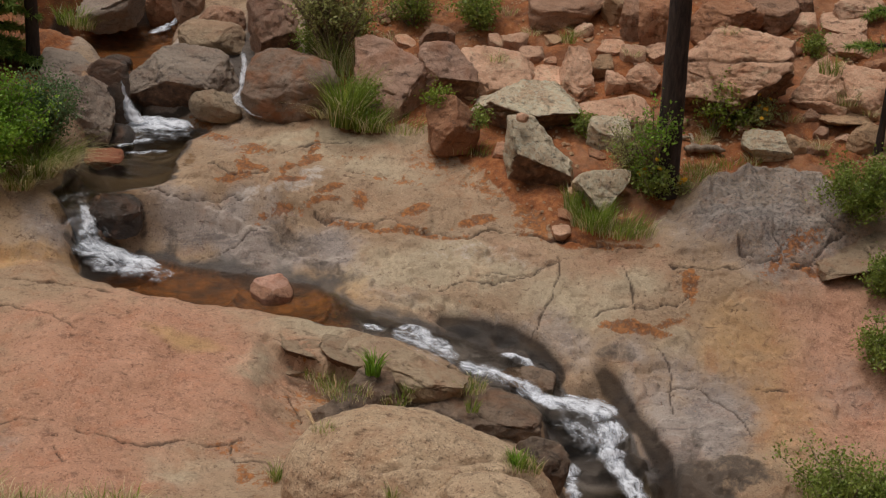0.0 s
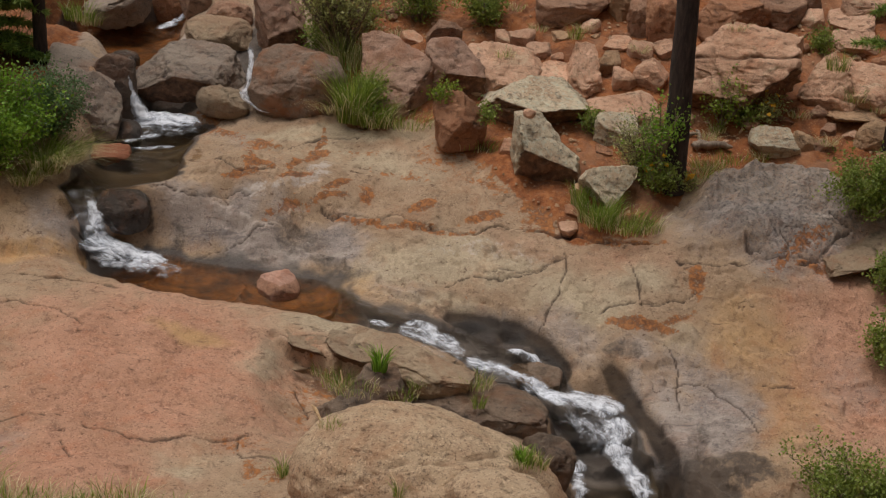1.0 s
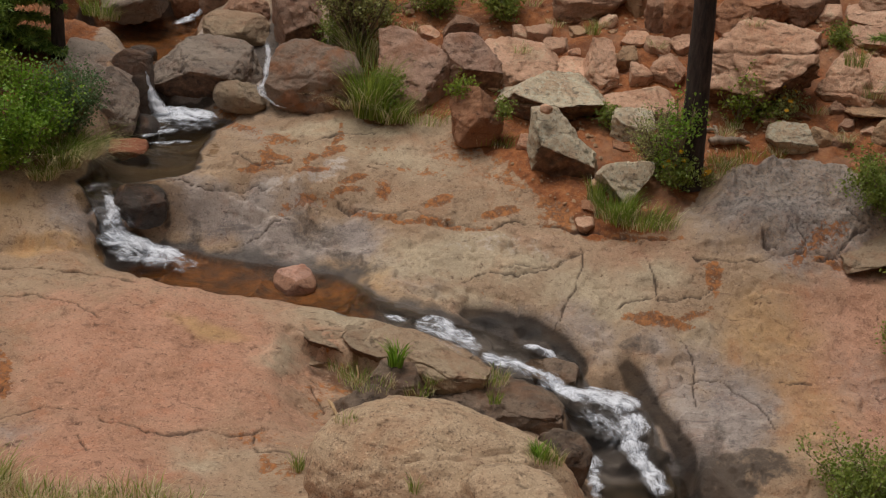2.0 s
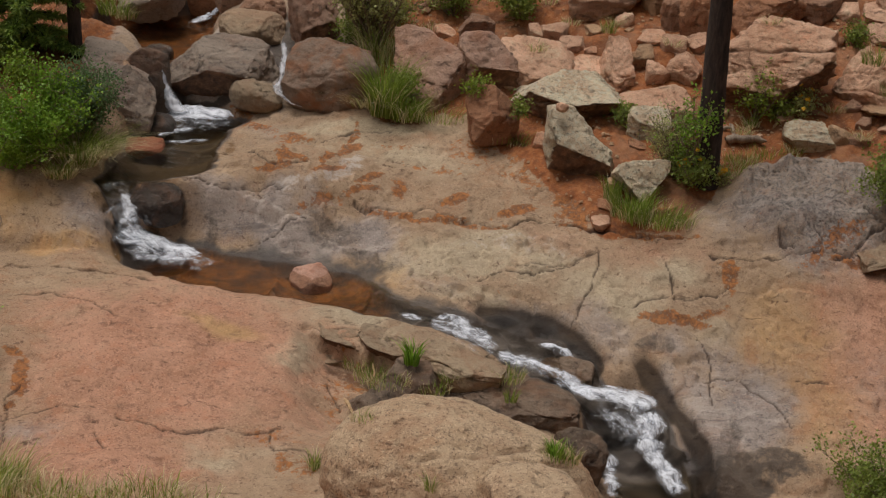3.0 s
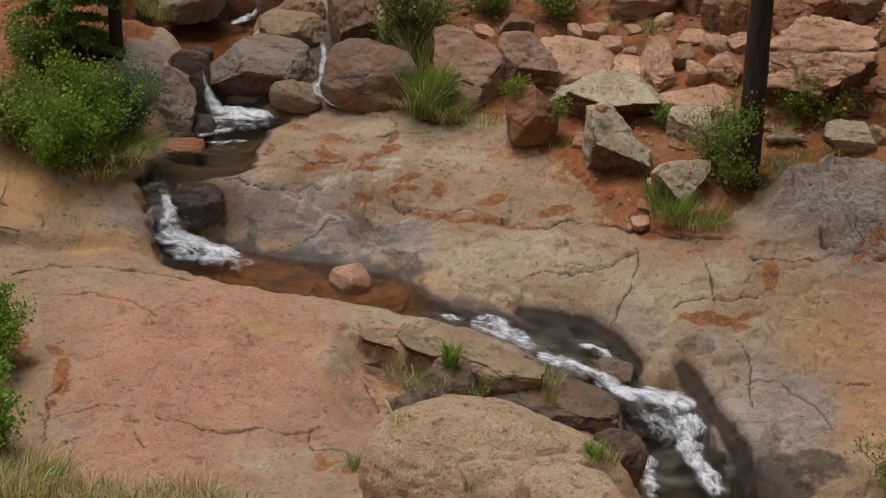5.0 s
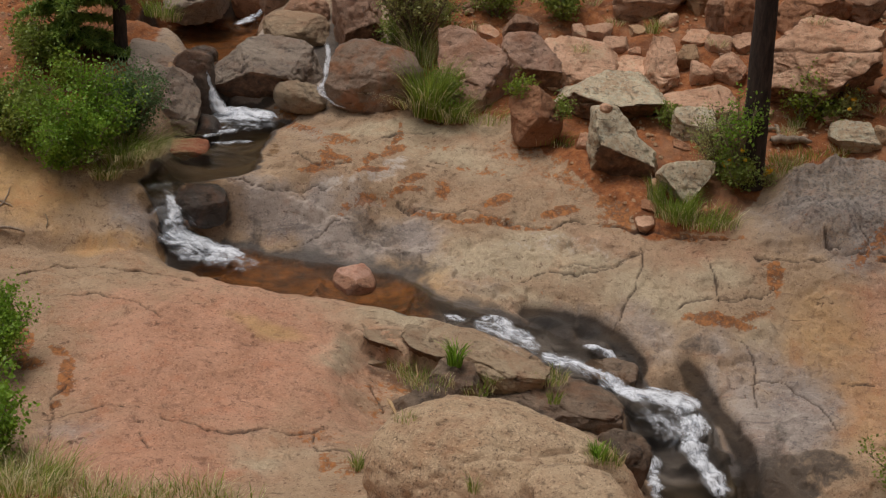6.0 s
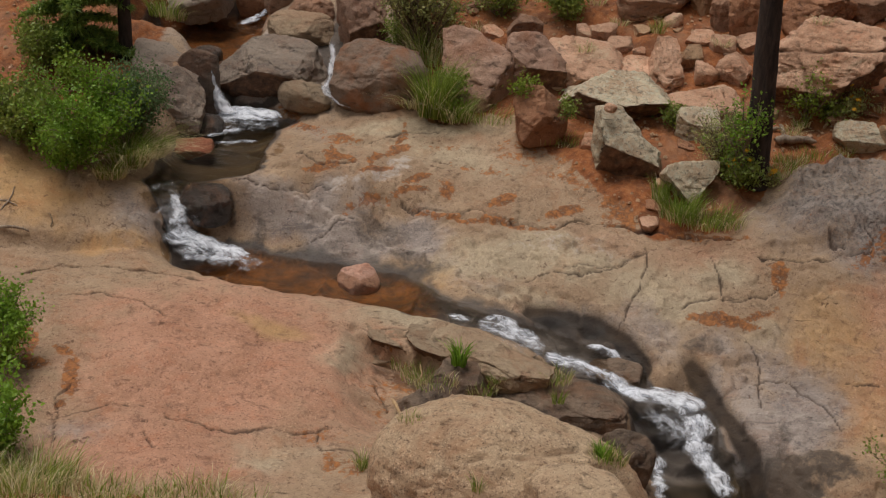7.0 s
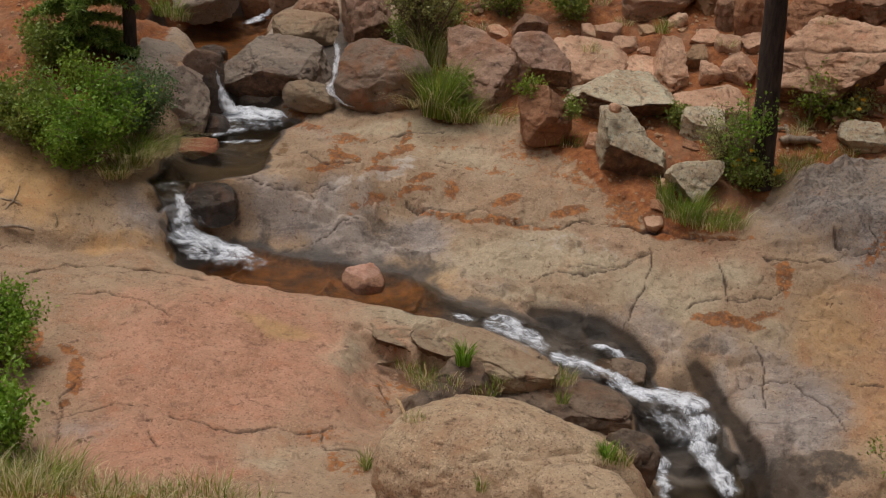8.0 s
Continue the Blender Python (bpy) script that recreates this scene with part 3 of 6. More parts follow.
stain("grey", (2.55, 15.20), (0.328, -0.192), (-0.082, -0.194), 0.6)
stain("grey", (1.75, 15.35), (0.432, -0.166), (-0.159, -0.266), 0.6)
stain("grey", (-4.09, 16.20), (0.474, -0.230), (-0.098, -0.303), 0.8)
stain("grey", (3.97, 16.70), (1.052, -0.253), (-0.066, -0.444), 1)
stain("grey", (-0.20, 15.85), (0.564, -0.172), (-0.017, -0.203), 0.4)
stain("grey", (-1.24, 15.59), (0.378, -0.082), (0.015, -0.279), 0.5)
stain("grey", (-2.38, 18.54), (0.454, -0.244), (0.046, -0.450), 0.4)
stain("grey", (0.94, 15.47), (0.736, -0.043), (-0.030, -0.156), 0.6)
stain("grey", (-3.73, 12.28), (0.370, -0.042), (0.027, -0.198), 0.5)
stain("grey", (-0.74, 15.57), (0.562, -0.174), (-0.015, -0.132), 0.5)
stain("dark", (2.37, 15.22), (0.275, -0.059), (-0.017, -0.091), 0.6)
stain("dark", (3.49, 13.88), (0.34, -0.08), (-0.06, -0.20), 0.8)
stain("dark", (3.23, 13.70), (0.20, -0.04), (-0.05, -0.25), 1.0)
stain("dark", (1.95, 13.86), (0.276, 0.112), (-0.013, -0.177), 0.9)
stain("dark", (-1.80, 16.42), (0.249, 0.040), (0.018, -0.050), 0.6)
stain("dark", (-1.15, 16.06), (0.079, 0.167), (0.284, -0.257), 0.6)
stain("dark", (-3.12, 16.75), (0.088, 0.013), (0.064, -0.061), 0.8)
stain("dark", (-2.72, 16.69), (0.078, 0.002), (0.048, -0.153), 0.6)
stain("dark", (2.98, 14.21), (0.070, -0.003), (-0.054, -0.475), 0.45)
stain("dark", (3.22, 14.56), (0.055, -0.024), (-0.085, -0.332), 0.35)
stain("dark", (-3.78, 16.21), (0.074, 0.081), (0.162, -0.047), 0.8)
stain("dark", (-2.14, 12.47), (0.209, 0.041), (0.007, -0.043), 0.55)
stain("dark", (-2.62, 16.93), (0.453, 0.031), (0.001, -0.019), 0.4)
# dark patches along the ledge rim paint the shade of its crevices
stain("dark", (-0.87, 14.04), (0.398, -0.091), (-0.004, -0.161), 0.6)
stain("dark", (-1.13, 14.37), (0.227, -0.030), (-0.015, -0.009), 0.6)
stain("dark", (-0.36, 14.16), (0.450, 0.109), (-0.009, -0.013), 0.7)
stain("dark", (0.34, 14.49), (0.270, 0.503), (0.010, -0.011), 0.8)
stain("pink", (-2.56, 13.64), (1.735, 0.396), (0.272, -1.954), 1)
stain("pink", (4.71, 15.33), (1.092, 0.143), (-0.191, -1.424), 0.85)
stain("pink", (1.13, 16.52), (1.037, -0.034), (-0.020, -0.266), 0.45)
stain("pink", (2.42, 16.33), (0.767, -0.031), (-0.045, -0.590), 0.45)
stain("pink", (-3.01, 12.02), (1.274, 0.081), (0.177, -0.763), 0.9)
stain("pink", (-1.89, 14.83), (1.169, 0.076), (0.048, -0.526), 0.5)
stain("pink", (-0.23, 17.80), (1.370, -0.135), (-0.008, -0.532), 0.35)
stain("ochre", (3.72, 15.33), (0.702, -0.184), (-0.197, -0.712), 0.6)
stain("grey", (4.76, 14.87), (0.648, -0.053), (-0.064, -0.395), 0.35)
stain("ochre", (-2.22, 14.31), (0.476, -0.121), (0.018, -0.179), 0.75)
stain("ochre", (-4.03, 15.94), (0.720, 0.223), (-0.016, -0.156), 1.2)
stain("ochre", (-5.37, 16.40), (0.719, -0.169), (-0.016, -0.507), 1.35)
stain("ochre", (-0.65, 16.07), (0.776, -0.345), (0.001, -0.325), 0.75)
stain("ochre", (4.10, 14.51), (0.521, -0.050), (-0.124, -0.803), 0.5)
stain("ochre", (-0.74, 15.57), (0.627, -0.128), (0.002, -0.076), 0.75)
stain("grey", (-3.13, 20.23), (1.984, -0.101), (0.165, -1.076), 1)
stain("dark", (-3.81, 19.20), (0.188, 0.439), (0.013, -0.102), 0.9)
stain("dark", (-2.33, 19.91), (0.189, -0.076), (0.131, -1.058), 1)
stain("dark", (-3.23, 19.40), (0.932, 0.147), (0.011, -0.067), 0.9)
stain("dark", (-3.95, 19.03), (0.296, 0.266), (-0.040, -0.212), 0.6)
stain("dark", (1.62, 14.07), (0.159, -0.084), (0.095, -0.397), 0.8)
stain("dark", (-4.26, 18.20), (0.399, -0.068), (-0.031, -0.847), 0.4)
stain("rust", (-0.35, 14.05), (0.452, 0.200), (-0.000, -0.229), 0.9)
stain("rust", (-0.75, 13.94), (0.341, -0.078), (-0.003, -0.235), 0.7)
stain("moss", (-0.64, 14.03), (0.344, -0.070), (0.001, -0.199), 0.8)
stain("rust", (-1.04, 13.44), (0.213, -0.055), (-0.046, -0.526), 0.45)
stain("rust", (-0.22, 17.61), (0.406, -0.089), (-0.007, -0.081), 0.5)
stain("rust", (-0.79, 18.04), (0.346, -0.016), (0.001, -0.094), 0.5)
stain("rust", (0.80, 17.49), (0.393, -0.123), (-0.024, -0.125), 0.6)
stain("cream", (0.36, 16.27), (1.218, -0.017), (-0.006, -0.441), 1)
stain("cream", (-0.64, 17.82), (1.311, -0.268), (0.004, -0.330), 0.6)
stain("cream", (1.82, 15.80), (0.682, -0.084), (-0.066, -0.381), 0.8)
stain("cream", (-1.24, 18.41), (1.335, -0.025), (0.006, -0.176), 0.8)
stain("cream", (2.58, 16.01), (0.445, 0.012), (-0.017, -0.284), 0.7)
stain("cream", (-0.82, 14.92), (0.699, 0.242), (0.011, -0.429), 0.9)
stain("cream", (-1.39, 14.04), (0.310, 0.310), (0.040, -0.357), 0.5)
stain("cream", (0.25, 15.69), (0.684, -0.103), (-0.011, -0.125), 0.6)
stain("cream", (-1.89, 12.14), (0.581, 0.149), (0.045, -0.289), 0.5)
stain("cream", (2.98, 15.32), (0.310, 0.010), (-0.013, -0.226), 0.5)
stain("moss", (0.66, 18.15), (0.391, -0.280), (-0.032, -0.125), 0.8)
stain("moss", (-0.69, 18.62), (0.638, -0.005), (0.004, -0.132), 0.8)
stain("moss", (2.39, 16.87), (0.582, -0.100), (-0.022, -0.171), 1)

# darker flank over the pool: its shade painted together with the damp
stain("dark", (-0.95, 16.25), (0.52, -0.20), (-0.10, -0.20), 0.66)
stain("dark", (-1.43, 16.69), (0.42, -0.14), (-0.08, -0.16), 0.60)
stain("dark", (-2.72, 16.50), (0.10, -0.02), (0.03, -0.30), 0.7)
stain("dark", (2.30, 15.26), (0.30, -0.03), (-0.03, -0.10), 0.6)
stain("dark", (3.06, 14.20), (0.10, -0.02), (-0.06, -0.42), 0.62)
stain("dark", (3.16, 13.75), (0.22, -0.04), (-0.03, -0.22), 0.9)
stain("grey", (2.36, 14.45), (0.16, -0.10), (-0.22, -0.70), 0.9)
stain("pink", (5.05, 14.60), (0.70, 0.05), (-0.10, -0.90), 0.9)
stain("pink", (-3.6, 14.5), (1.0, 0.20), (0.1, -0.55), 0.7)

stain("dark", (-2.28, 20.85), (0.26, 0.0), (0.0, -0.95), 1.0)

# dark patch that paints the shade of the pit at the channel's foot
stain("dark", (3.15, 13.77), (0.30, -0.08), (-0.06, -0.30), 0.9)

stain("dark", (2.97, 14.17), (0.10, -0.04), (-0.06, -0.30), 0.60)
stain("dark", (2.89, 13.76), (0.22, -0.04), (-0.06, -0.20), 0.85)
# foot of the soil slope on the far side
SOIL_FOOT = [(-1.27, 18.73), (-0.96, 18.52), (-0.26, 18.49), (0.13, 18.50), (0.42, 18.07), (1.00, 17.45), (1.47, 17.13), (1.69, 16.72), (2.18, 16.64), (2.63, 16.62), (2.89, 17.04), (3.20, 17.49), (3.61, 17.42), (4.00, 17.47), (4.60, 17.96), (5.04, 17.74), (5.64, 17.42)]

# ---------------------------------------------------------------- the ground, one sheet to the horizon
def spread(lo, hi, step, far):
    """Even steps from lo to hi, then growing ones out to -far and far."""
    mid = list(np.arange(lo, hi, step))
    out, s, v = [], step, hi
    while v < far:
        out.append(v)
        s *= 1.16
        v += s
    back, s, v = [], step, lo
    while v > -far:
        s *= 1.16
        v -= s
        back.append(v)
    return np.array(back[::-1] + mid + out)


def sheet(name, xs, ys, zfun, mat, parent=None):
    gx, gy = np.meshgrid(xs, ys)
    gz = zfun(gx, gy)
    n, m = len(xs), len(ys)
    co = np.stack([gx, gy, gz], -1).reshape(-1, 3)
    i = (np.arange(m - 1)[:, None] * n + np.arange(n - 1)[None, :]).ravel()
    faces = np.stack([i, i + 1, i + n + 1, i + n], -1)
    me = bpy.data.meshes.new(name)
    me.vertices.add(len(co))
    me.vertices.foreach_set("co", co.ravel())
    me.loops.add(faces.size)
    me.loops.foreach_set("vertex_index", faces.ravel())
    me.polygons.add(len(faces))
    me.polygons.foreach_set("loop_start", np.arange(0, faces.size, 4))
    me.update(calc_edges=True)
    me.shade_smooth()
    me.materials.append(mat)
    return new(name, me), gx.ravel(), gy.ravel(), gz.ravel()


def near_line(x, y, way, reach):
    """Distance to a way, worked out only near it."""
    out = np.full(x.shape, 9.0)
    box = (x > way[:, 0].min() - reach) & (x < way[:, 0].max() + reach) & (y > way[:, 1].min() - reach) & (y < way[:, 1].max() + reach)
    out[box] = along(x[box], y[box], way)[0]
    return out


def soil_cover(x, y):
    """Where orange soil and pine litter lie on the rock."""
    foot = np.interp(x, [p[0] for p in SOIL_FOOT], [p[1] for p in SOIL_FOOT])
    far = smooth(-0.10, 0.22, y - foot + 0.22 * fbm(x, y, 0.6, 4, 61)) * smooth(-1.7, -1.1, x)
    near = smooth(17.3, 17.9, y + 0.3 * fbm(x, y, 0.6, 3, 62) + 0.25 * (x + 6)) * smooth(-4.3, -4.7, x)
    front = smooth(11.25, 10.9, y + 0.3 * fbm(x, y, 0.7, 3, 63))
    return np.clip(np.maximum(np.maximum(far, near), front), 0, 1)


EDGE = []


def full_height(x, y):
    z, off = ground_height(x, y, True)
    EDGE.append(off)
    dry = smooth(0.02, 0.35, off)
    cover = soil_cover(x, y)
    bare = dry * (1 - cover)
    # scaly ledges and pits worn into the bare rock
    step = fbm(x * 0.8, y * 1.5 + 0.3 * x, 0.6, 4, 71)
    calm = np.where(x > np.interp(y, BROOK[::-1, 1], BROOK[::-1, 0]), 1.0, 0.35)
    z = z + calm * bare * 0.05 * (smooth(-0.035, 0.035, step) - 0.5) * smooth(0.1, 0.6, fbm(x, y, 1.4, 2, 72) + 0.45)
    step = fbm(x * 1.1 + 0.4 * y, y * 1.4, 0.28, 3, 73)
    z = z - calm * bare * 0.022 * smooth(0.34, 0.42, step)
    z = z + dry * 0.007 * fbm(x, y, 0.09, 2, 74)
    z = z + cover * (0.05 * fbm(x, y, 0.4, 4, 75) + 0.02)
    wx, wy = x + 0.05 * fbm(x, y, 0.3, 3, 76), y + 0.05 * fbm(x, y, 0.3, 3, 77)
    ragged = 0.8 + 0.9 * fbm(x, y, 0.25, 3, 78)
    for half, depth, way in CRACKS:
        d = near_line(wx, wy, way, 0.3)
        z = z - 0.8 * depth * smooth(1.0, 0.2, d / np.maximum(0.45 * half * ragged, 0.011))
    for half, way in SHADED_SEEPS:
        z = z - 0.07 * smooth(1.6, 0.3, near_line(x, y, way, 0.4) / half)
    return z


XS = spread(-6.9, 6.3, 0.0175, 900.0)
YS = spread(10.9, 22.4, 0.0175, 900.0)
ground, GX, GY, GZ = sheet("ground", XS, YS, full_height, ground_mat)
tagged(ground, "bare tan and pink granite bedrock with rust stains and cracks", "ground", kind="structure")


def paint(kind, values):
    ground.data.attributes.new(kind, "FLOAT", "POINT").data.foreach_set("value", np.clip(values, 0, 1).astype(np.float32))


wx, wy = GX + 0.16 * fbm(GX, GY, 0.45, 4, 81), GY + 0.16 * fbm(GX, GY, 0.45, 4, 82)


def stained(kind):
    """All stains of one kind, their edges torn by noise."""
    total = np.zeros(GX.shape)
    soft = {"rust": 0.7, "dark": 0.5, "pale": 0.5}.get(kind, 0.9)
    for k, (cx, cy), u, v, strength in STAINS:
        if k != kind:
            continue
        det = u[0] * v[1] - u[1] * v[0]
        small = min(1.0, 3.0 * min(math.hypot(*u), math.hypot(*v)))
        px, py = GX + (wx - GX) * small - cx, GY + (wy - GY) * small - cy
        r = np.hypot((px * v[1] - py * v[0]) / det, (py * u[0] - px * u[1]) / det)
        total = np.maximum(total, min(strength, 1.0) * smooth(1.0 + soft * 0.6, 1.0 - soft, r))
    return total


OFF = EDGE[0].ravel()
splash = fbm(GX, GY, 0.3, 3, 83)
LEVEL = along(GX, GY, BROOK)[2][0]
FAR = GX > np.interp(GY, BROOK[::-1, 1], BROOK[::-1, 0])
REACH = np.where(FAR, 0.34 - 0.08 * smooth(-0.08, -0.28, LEVEL) - 0.18 * smooth(-0.45, -0.62, LEVEL) - 0.20 * smooth(-2.1, -2.6, GX), 0.10)
paint("wet", smooth(1.0, 0.05, (OFF + 0.06 * splash) / REACH) * smooth(26, 23, GY))
paint("bed", smooth(0.03, -0.04, OFF))
paint("plunge", np.maximum(smooth(0.66, 0.72, LEVEL) * smooth(0.90, 0.84, LEVEL), 0.9 * smooth(-0.98, -1.10, LEVEL)))
paint("still", np.maximum(smooth(-0.06, -0.01, LEVEL) * smooth(0.12, 0.04, LEVEL), smooth(1.30, 1.35, LEVEL)))
for kind in ("rust", "pale", "grey", "dark", "pink", "ochre", "moss", "cream"):
    tone = stained(kind)
    if kind == "dark":  # the water line on the channel's far wall, with the wall's shade painted in
        side = GX > np.interp(GY, BROOK[::-1, 1], BROOK[::-1, 0])
        tone = np.maximum(tone, 0.35 * smooth(0.15, 0.05, OFF + 0.05 * splash) * side * smooth(-0.06, -0.12, LEVEL) * smooth(-2.5, -1.8, LEVEL))
    if kind == "grey":
        tone = np.maximum(tone, 0.6 * outcrop_bulge(GX, GY))
    paint(kind, tone)
paint("soil", soil_cover(GX, GY))
paint("lichen", outcrop_bulge(GX, GY))
# out of view, far and near: dark colour added to dim reflections
paint("wood", np.maximum(smooth(23.5, 26, GY), smooth(6, 2, GY)))
# mask of the wet bands and the shade painted along them
shaded_runnel = np.zeros(GX.shape)
for half, way in SHADED_SEEPS:
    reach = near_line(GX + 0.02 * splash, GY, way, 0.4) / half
    shaded_runnel = np.maximum(shaded_runnel, np.maximum(0.55 * smooth(1.75, 0.45, reach), smooth(1.15, 0.65, reach)))
paint("shaded_runnel", shaded_runnel)
crackle = np.zeros(GX.shape)
RAG = 0.8 + 0.9 * fbm(GX, GY, 0.25, 3, 78)
WX, WY = GX + 0.05 * fbm(GX, GY, 0.3, 3, 76), GY + 0.05 * fbm(GX, GY, 0.3, 3, 77)
for half, depth, way in CRACKS:
    crackle = np.maximum(crackle, smooth(1.3, 0.4, near_line(WX, WY, way, 0.3) / np.maximum(0.42 * half * RAG, 0.009)))
paint("crack", crackle)

# ---------------------------------------------------------------- the brook's water
def resample(line, step):
    """Even points on a rounded polyline, with its other columns."""
    p = np.array(line, float)
    out = []
    for i in range(len(p) - 1):
        a, b = p[max(i - 1, 0)], p[i]
        c, d = p[i + 1], p[min(i + 2, len(p) - 1)]
        n = max(2, int(np.linalg.norm(c[:3] - b[:3]) / step))
        for k in range(n):
            t = k / n
            q = 0.5 * (2 * b + (c - a) * t + (2 * a - 5 * b + 4 * c - d) * t * t + (3 * b - a - 3 * c + d) * t ** 3)
            q[2:] = b[2:] + (c[2:] - b[2:]) * t
            out.append(q)
    out.append(p[-1])
    return np.array(out)


def ribbon(name, line, mat, across=14, step=0.03, grow=0.10, ripple=0.006, lift=0.0, seed=3):
    """A strip of water along rows of x, y, z, half width."""
    p = resample(line, step)
    tang = np.gradient(p[:, :2], axis=0)
    tang /= np.linalg.norm(tang, axis=1)[:, None] + 1e-9
    for _ in range(12):
        tang[1:-1] = (tang[:-2] + 2 * tang[1:-1] + tang[2:]) / 4
    u = np.linspace(-1, 1, across)
    half = (p[:, 3] + grow)[:, None]
    x = p[:, 0:1] - tang[:, 1:2] * u * half
    y = p[:, 1:2] + tang[:, 0:1] * u * half
    slope = np.abs(np.gradient(p[:, 2])) / (np.linalg.norm(np.gradient(p[:, :2], axis=0), axis=1) + 1e-4)
    rough = ripple * (1 + 5 * np.minimum(slope, 1.0))[:, None]
    z = p[:, 2:3] + lift + rough * fbm(x, y, 0.10, 3, seed) + 0 * u
    n, m = across, len(p)
    i = (np.arange(m - 1)[:, None] * n + np.arange(n - 1)[None, :]).ravel()
    faces = np.stack([i + n, i + n + 1, i + 1, i], -1).tolist()
    me = bpy.data.meshes.new(name)
    me.from_pydata(np.stack([x, y, z], -1).reshape(-1, 3).tolist(), [], faces)
    me.shade_smooth()
    me.materials.append(mat)
    return new(name, me)


water = ribbon("water", BROOK[:, :4], water_mat)
tagged(water, "clear shallow brown brook water over orange bedrock", "water", kind="structure")


# ---------------------------------------------------------------- rocks
def rock_mesh(name, half, boxy, seed, cuts, mat, hard, faces, lumpy, broken, splits):
    """A boulder: a rounded block broken by flat facets, then worn. hard: 1 for crisp broken rock, 0 for water-worn."""
    rng = random.Random(seed)
    level = 6 if max(half) > 0.62 else 5 if max(half) > 0.25 else 4
    bm = bmesh.new()
    bmesh.ops.create_icosphere(bm, subdivisions=level, radius=1.0)
    planes = [(Vector(f[:3]).normalized(), f[3]) for f in faces]
    cracks = [(Vector(f[:3]).normalized(), *f[3:]) for f in splits]
    fresh = []
    if hard and not faces:
        planes.append((Vector((rng.uniform(-0.3, 0.3), rng.uniform(-0.5, -0.05), 0.9)).normalized(), rng.uniform(0.5, 0.68)))
        planes.append((Vector((rng.uniform(-0.5, 0.5), -0.9, rng.uniform(-0.5, 0.1))).normalized(), rng.uniform(0.62, 0.8)))
    for _ in range(cuts):
        n = Vector((rng.uniform(-1, 1), rng.uniform(-1, 0.5), rng.uniform(-0.5, 0.8))).normalized()
        planes.append((n, rng.uniform(0.68, 0.9) if hard else rng.uniform(0.8, 0.95)))
    off = Vector((seed * 3.1, seed * 1.7, seed * 0.9))
    size = sum(half) / 3
    for v in bm.verts:
        c = v.co.copy()
        c *= (abs(c.x) ** boxy + abs(c.y) ** boxy + abs(c.z) ** boxy) ** (-1 / boxy)
        bend = 0.10 * noise.noise(c * 1.6 + off)
        raw = 0.0
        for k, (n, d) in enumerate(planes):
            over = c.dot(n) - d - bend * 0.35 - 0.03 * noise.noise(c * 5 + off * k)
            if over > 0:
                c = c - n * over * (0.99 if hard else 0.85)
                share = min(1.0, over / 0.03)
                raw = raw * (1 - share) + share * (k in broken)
        q = Vector((c.x * half[0], c.y * half[1], c.z * half[2]))
        m = q / size
        gap = 0.0
        for n, d, wide, deep in cracks:
            gap = max(gap, deep * max(0.0, 1 - abs(c.dot(n) - d - 0.10 * noise.noise(c * 2.3 + off)) / wide))
        lump = (noise.noise(m * 1.3 + off) * 0.10 + noise.noise(m * 3.1 + off) * 0.04) * (0.35 if hard else 0.8) * lumpy
        mids = 0.045 * noise.noise(m * 5.5 + off) + 0.03 * (0.5 - abs(noise.noise(m * 9.0 + off)) * 2) + 0.015 * noise.noise(m * 19 + off)
        lump += mids * (0.8 if hard else 0.45)
        chip = -0.10 * max(0.0, noise.noise(m * 4.3 + off * 1.3) - 0.12) * hard
        joint = abs(noise.noise(Vector((m.x * 0.7, m.y * 0.7, m.z * 2.4)) + off * 2))
        groove = -0.075 * max(0.0, 0.055 - joint) / 0.055 * (0.3 + hard)
        fine = noise.noise(q * 13 + off) * 0.010 + noise.noise(q * 33 + off) * 0.006 + noise.noise(q * 70 + off) * 0.003
        v.co = q + q.normalized() * (size * (lump + chip + groove - gap) + fine * min(1.0, size * 4))
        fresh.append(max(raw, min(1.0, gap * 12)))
    me = bpy.data.meshes.new(name)
    bm.to_mesh(me)
    bm.free()
    me.shade_smooth()
    me.materials.append(mat)
    me.attributes.new("broken", "FLOAT", "POINT").data.foreach_set("value", np.array(fresh, np.float32))
    return me


def rock(name, label, at, half, turn, mat, boxy=3.0, seed=0, cuts=5, hard=1.0, faces=(), lumpy=1.0, broken=(), splits=()):
    """broken: which of the faces are rusty breaks, painted shade included; splits: cracks as a plane, its half width
    and depth.
    """
    ob = new(name, rock_mesh(name, half, boxy, seed, cuts, mat, hard, faces, lumpy, broken, splits))
    ob.matrix_world = pose(*at, *turn)
    return tagged(ob, label, "rock" if name == "boulder" else "outcrop")


def small_stone(seed, size, mat):
    """A cheap broken stone."""
    rng = random.Random(seed)
    bm = bmesh.new()
    bmesh.ops.create_icosphere(bm, subdivisions=2, radius=1.0)
    cut = [(Vector((rng.uniform(-1, 1), rng.uniform(-1, 1), rng.uniform(-0.4, 1))).normalized(), rng.uniform(0.5, 0.85)) for _ in range(7)]
    for v in bm.verts:
        for n, d in cut:
            over = v.co.dot(n) - d
            if over > 0:
                v.co -= n * over
        v.co = Vector((v.co.x, v.co.y * 0.8, v.co.z * 0.6)) * size * (1 + 0.15 * noise.noise(v.co * 2 + Vector((seed, 0, 0))))
    me = bpy.data.meshes.new("stone")
    bm.to_mesh(me)
    bm.free()
    me.materials.append(mat)
    return me


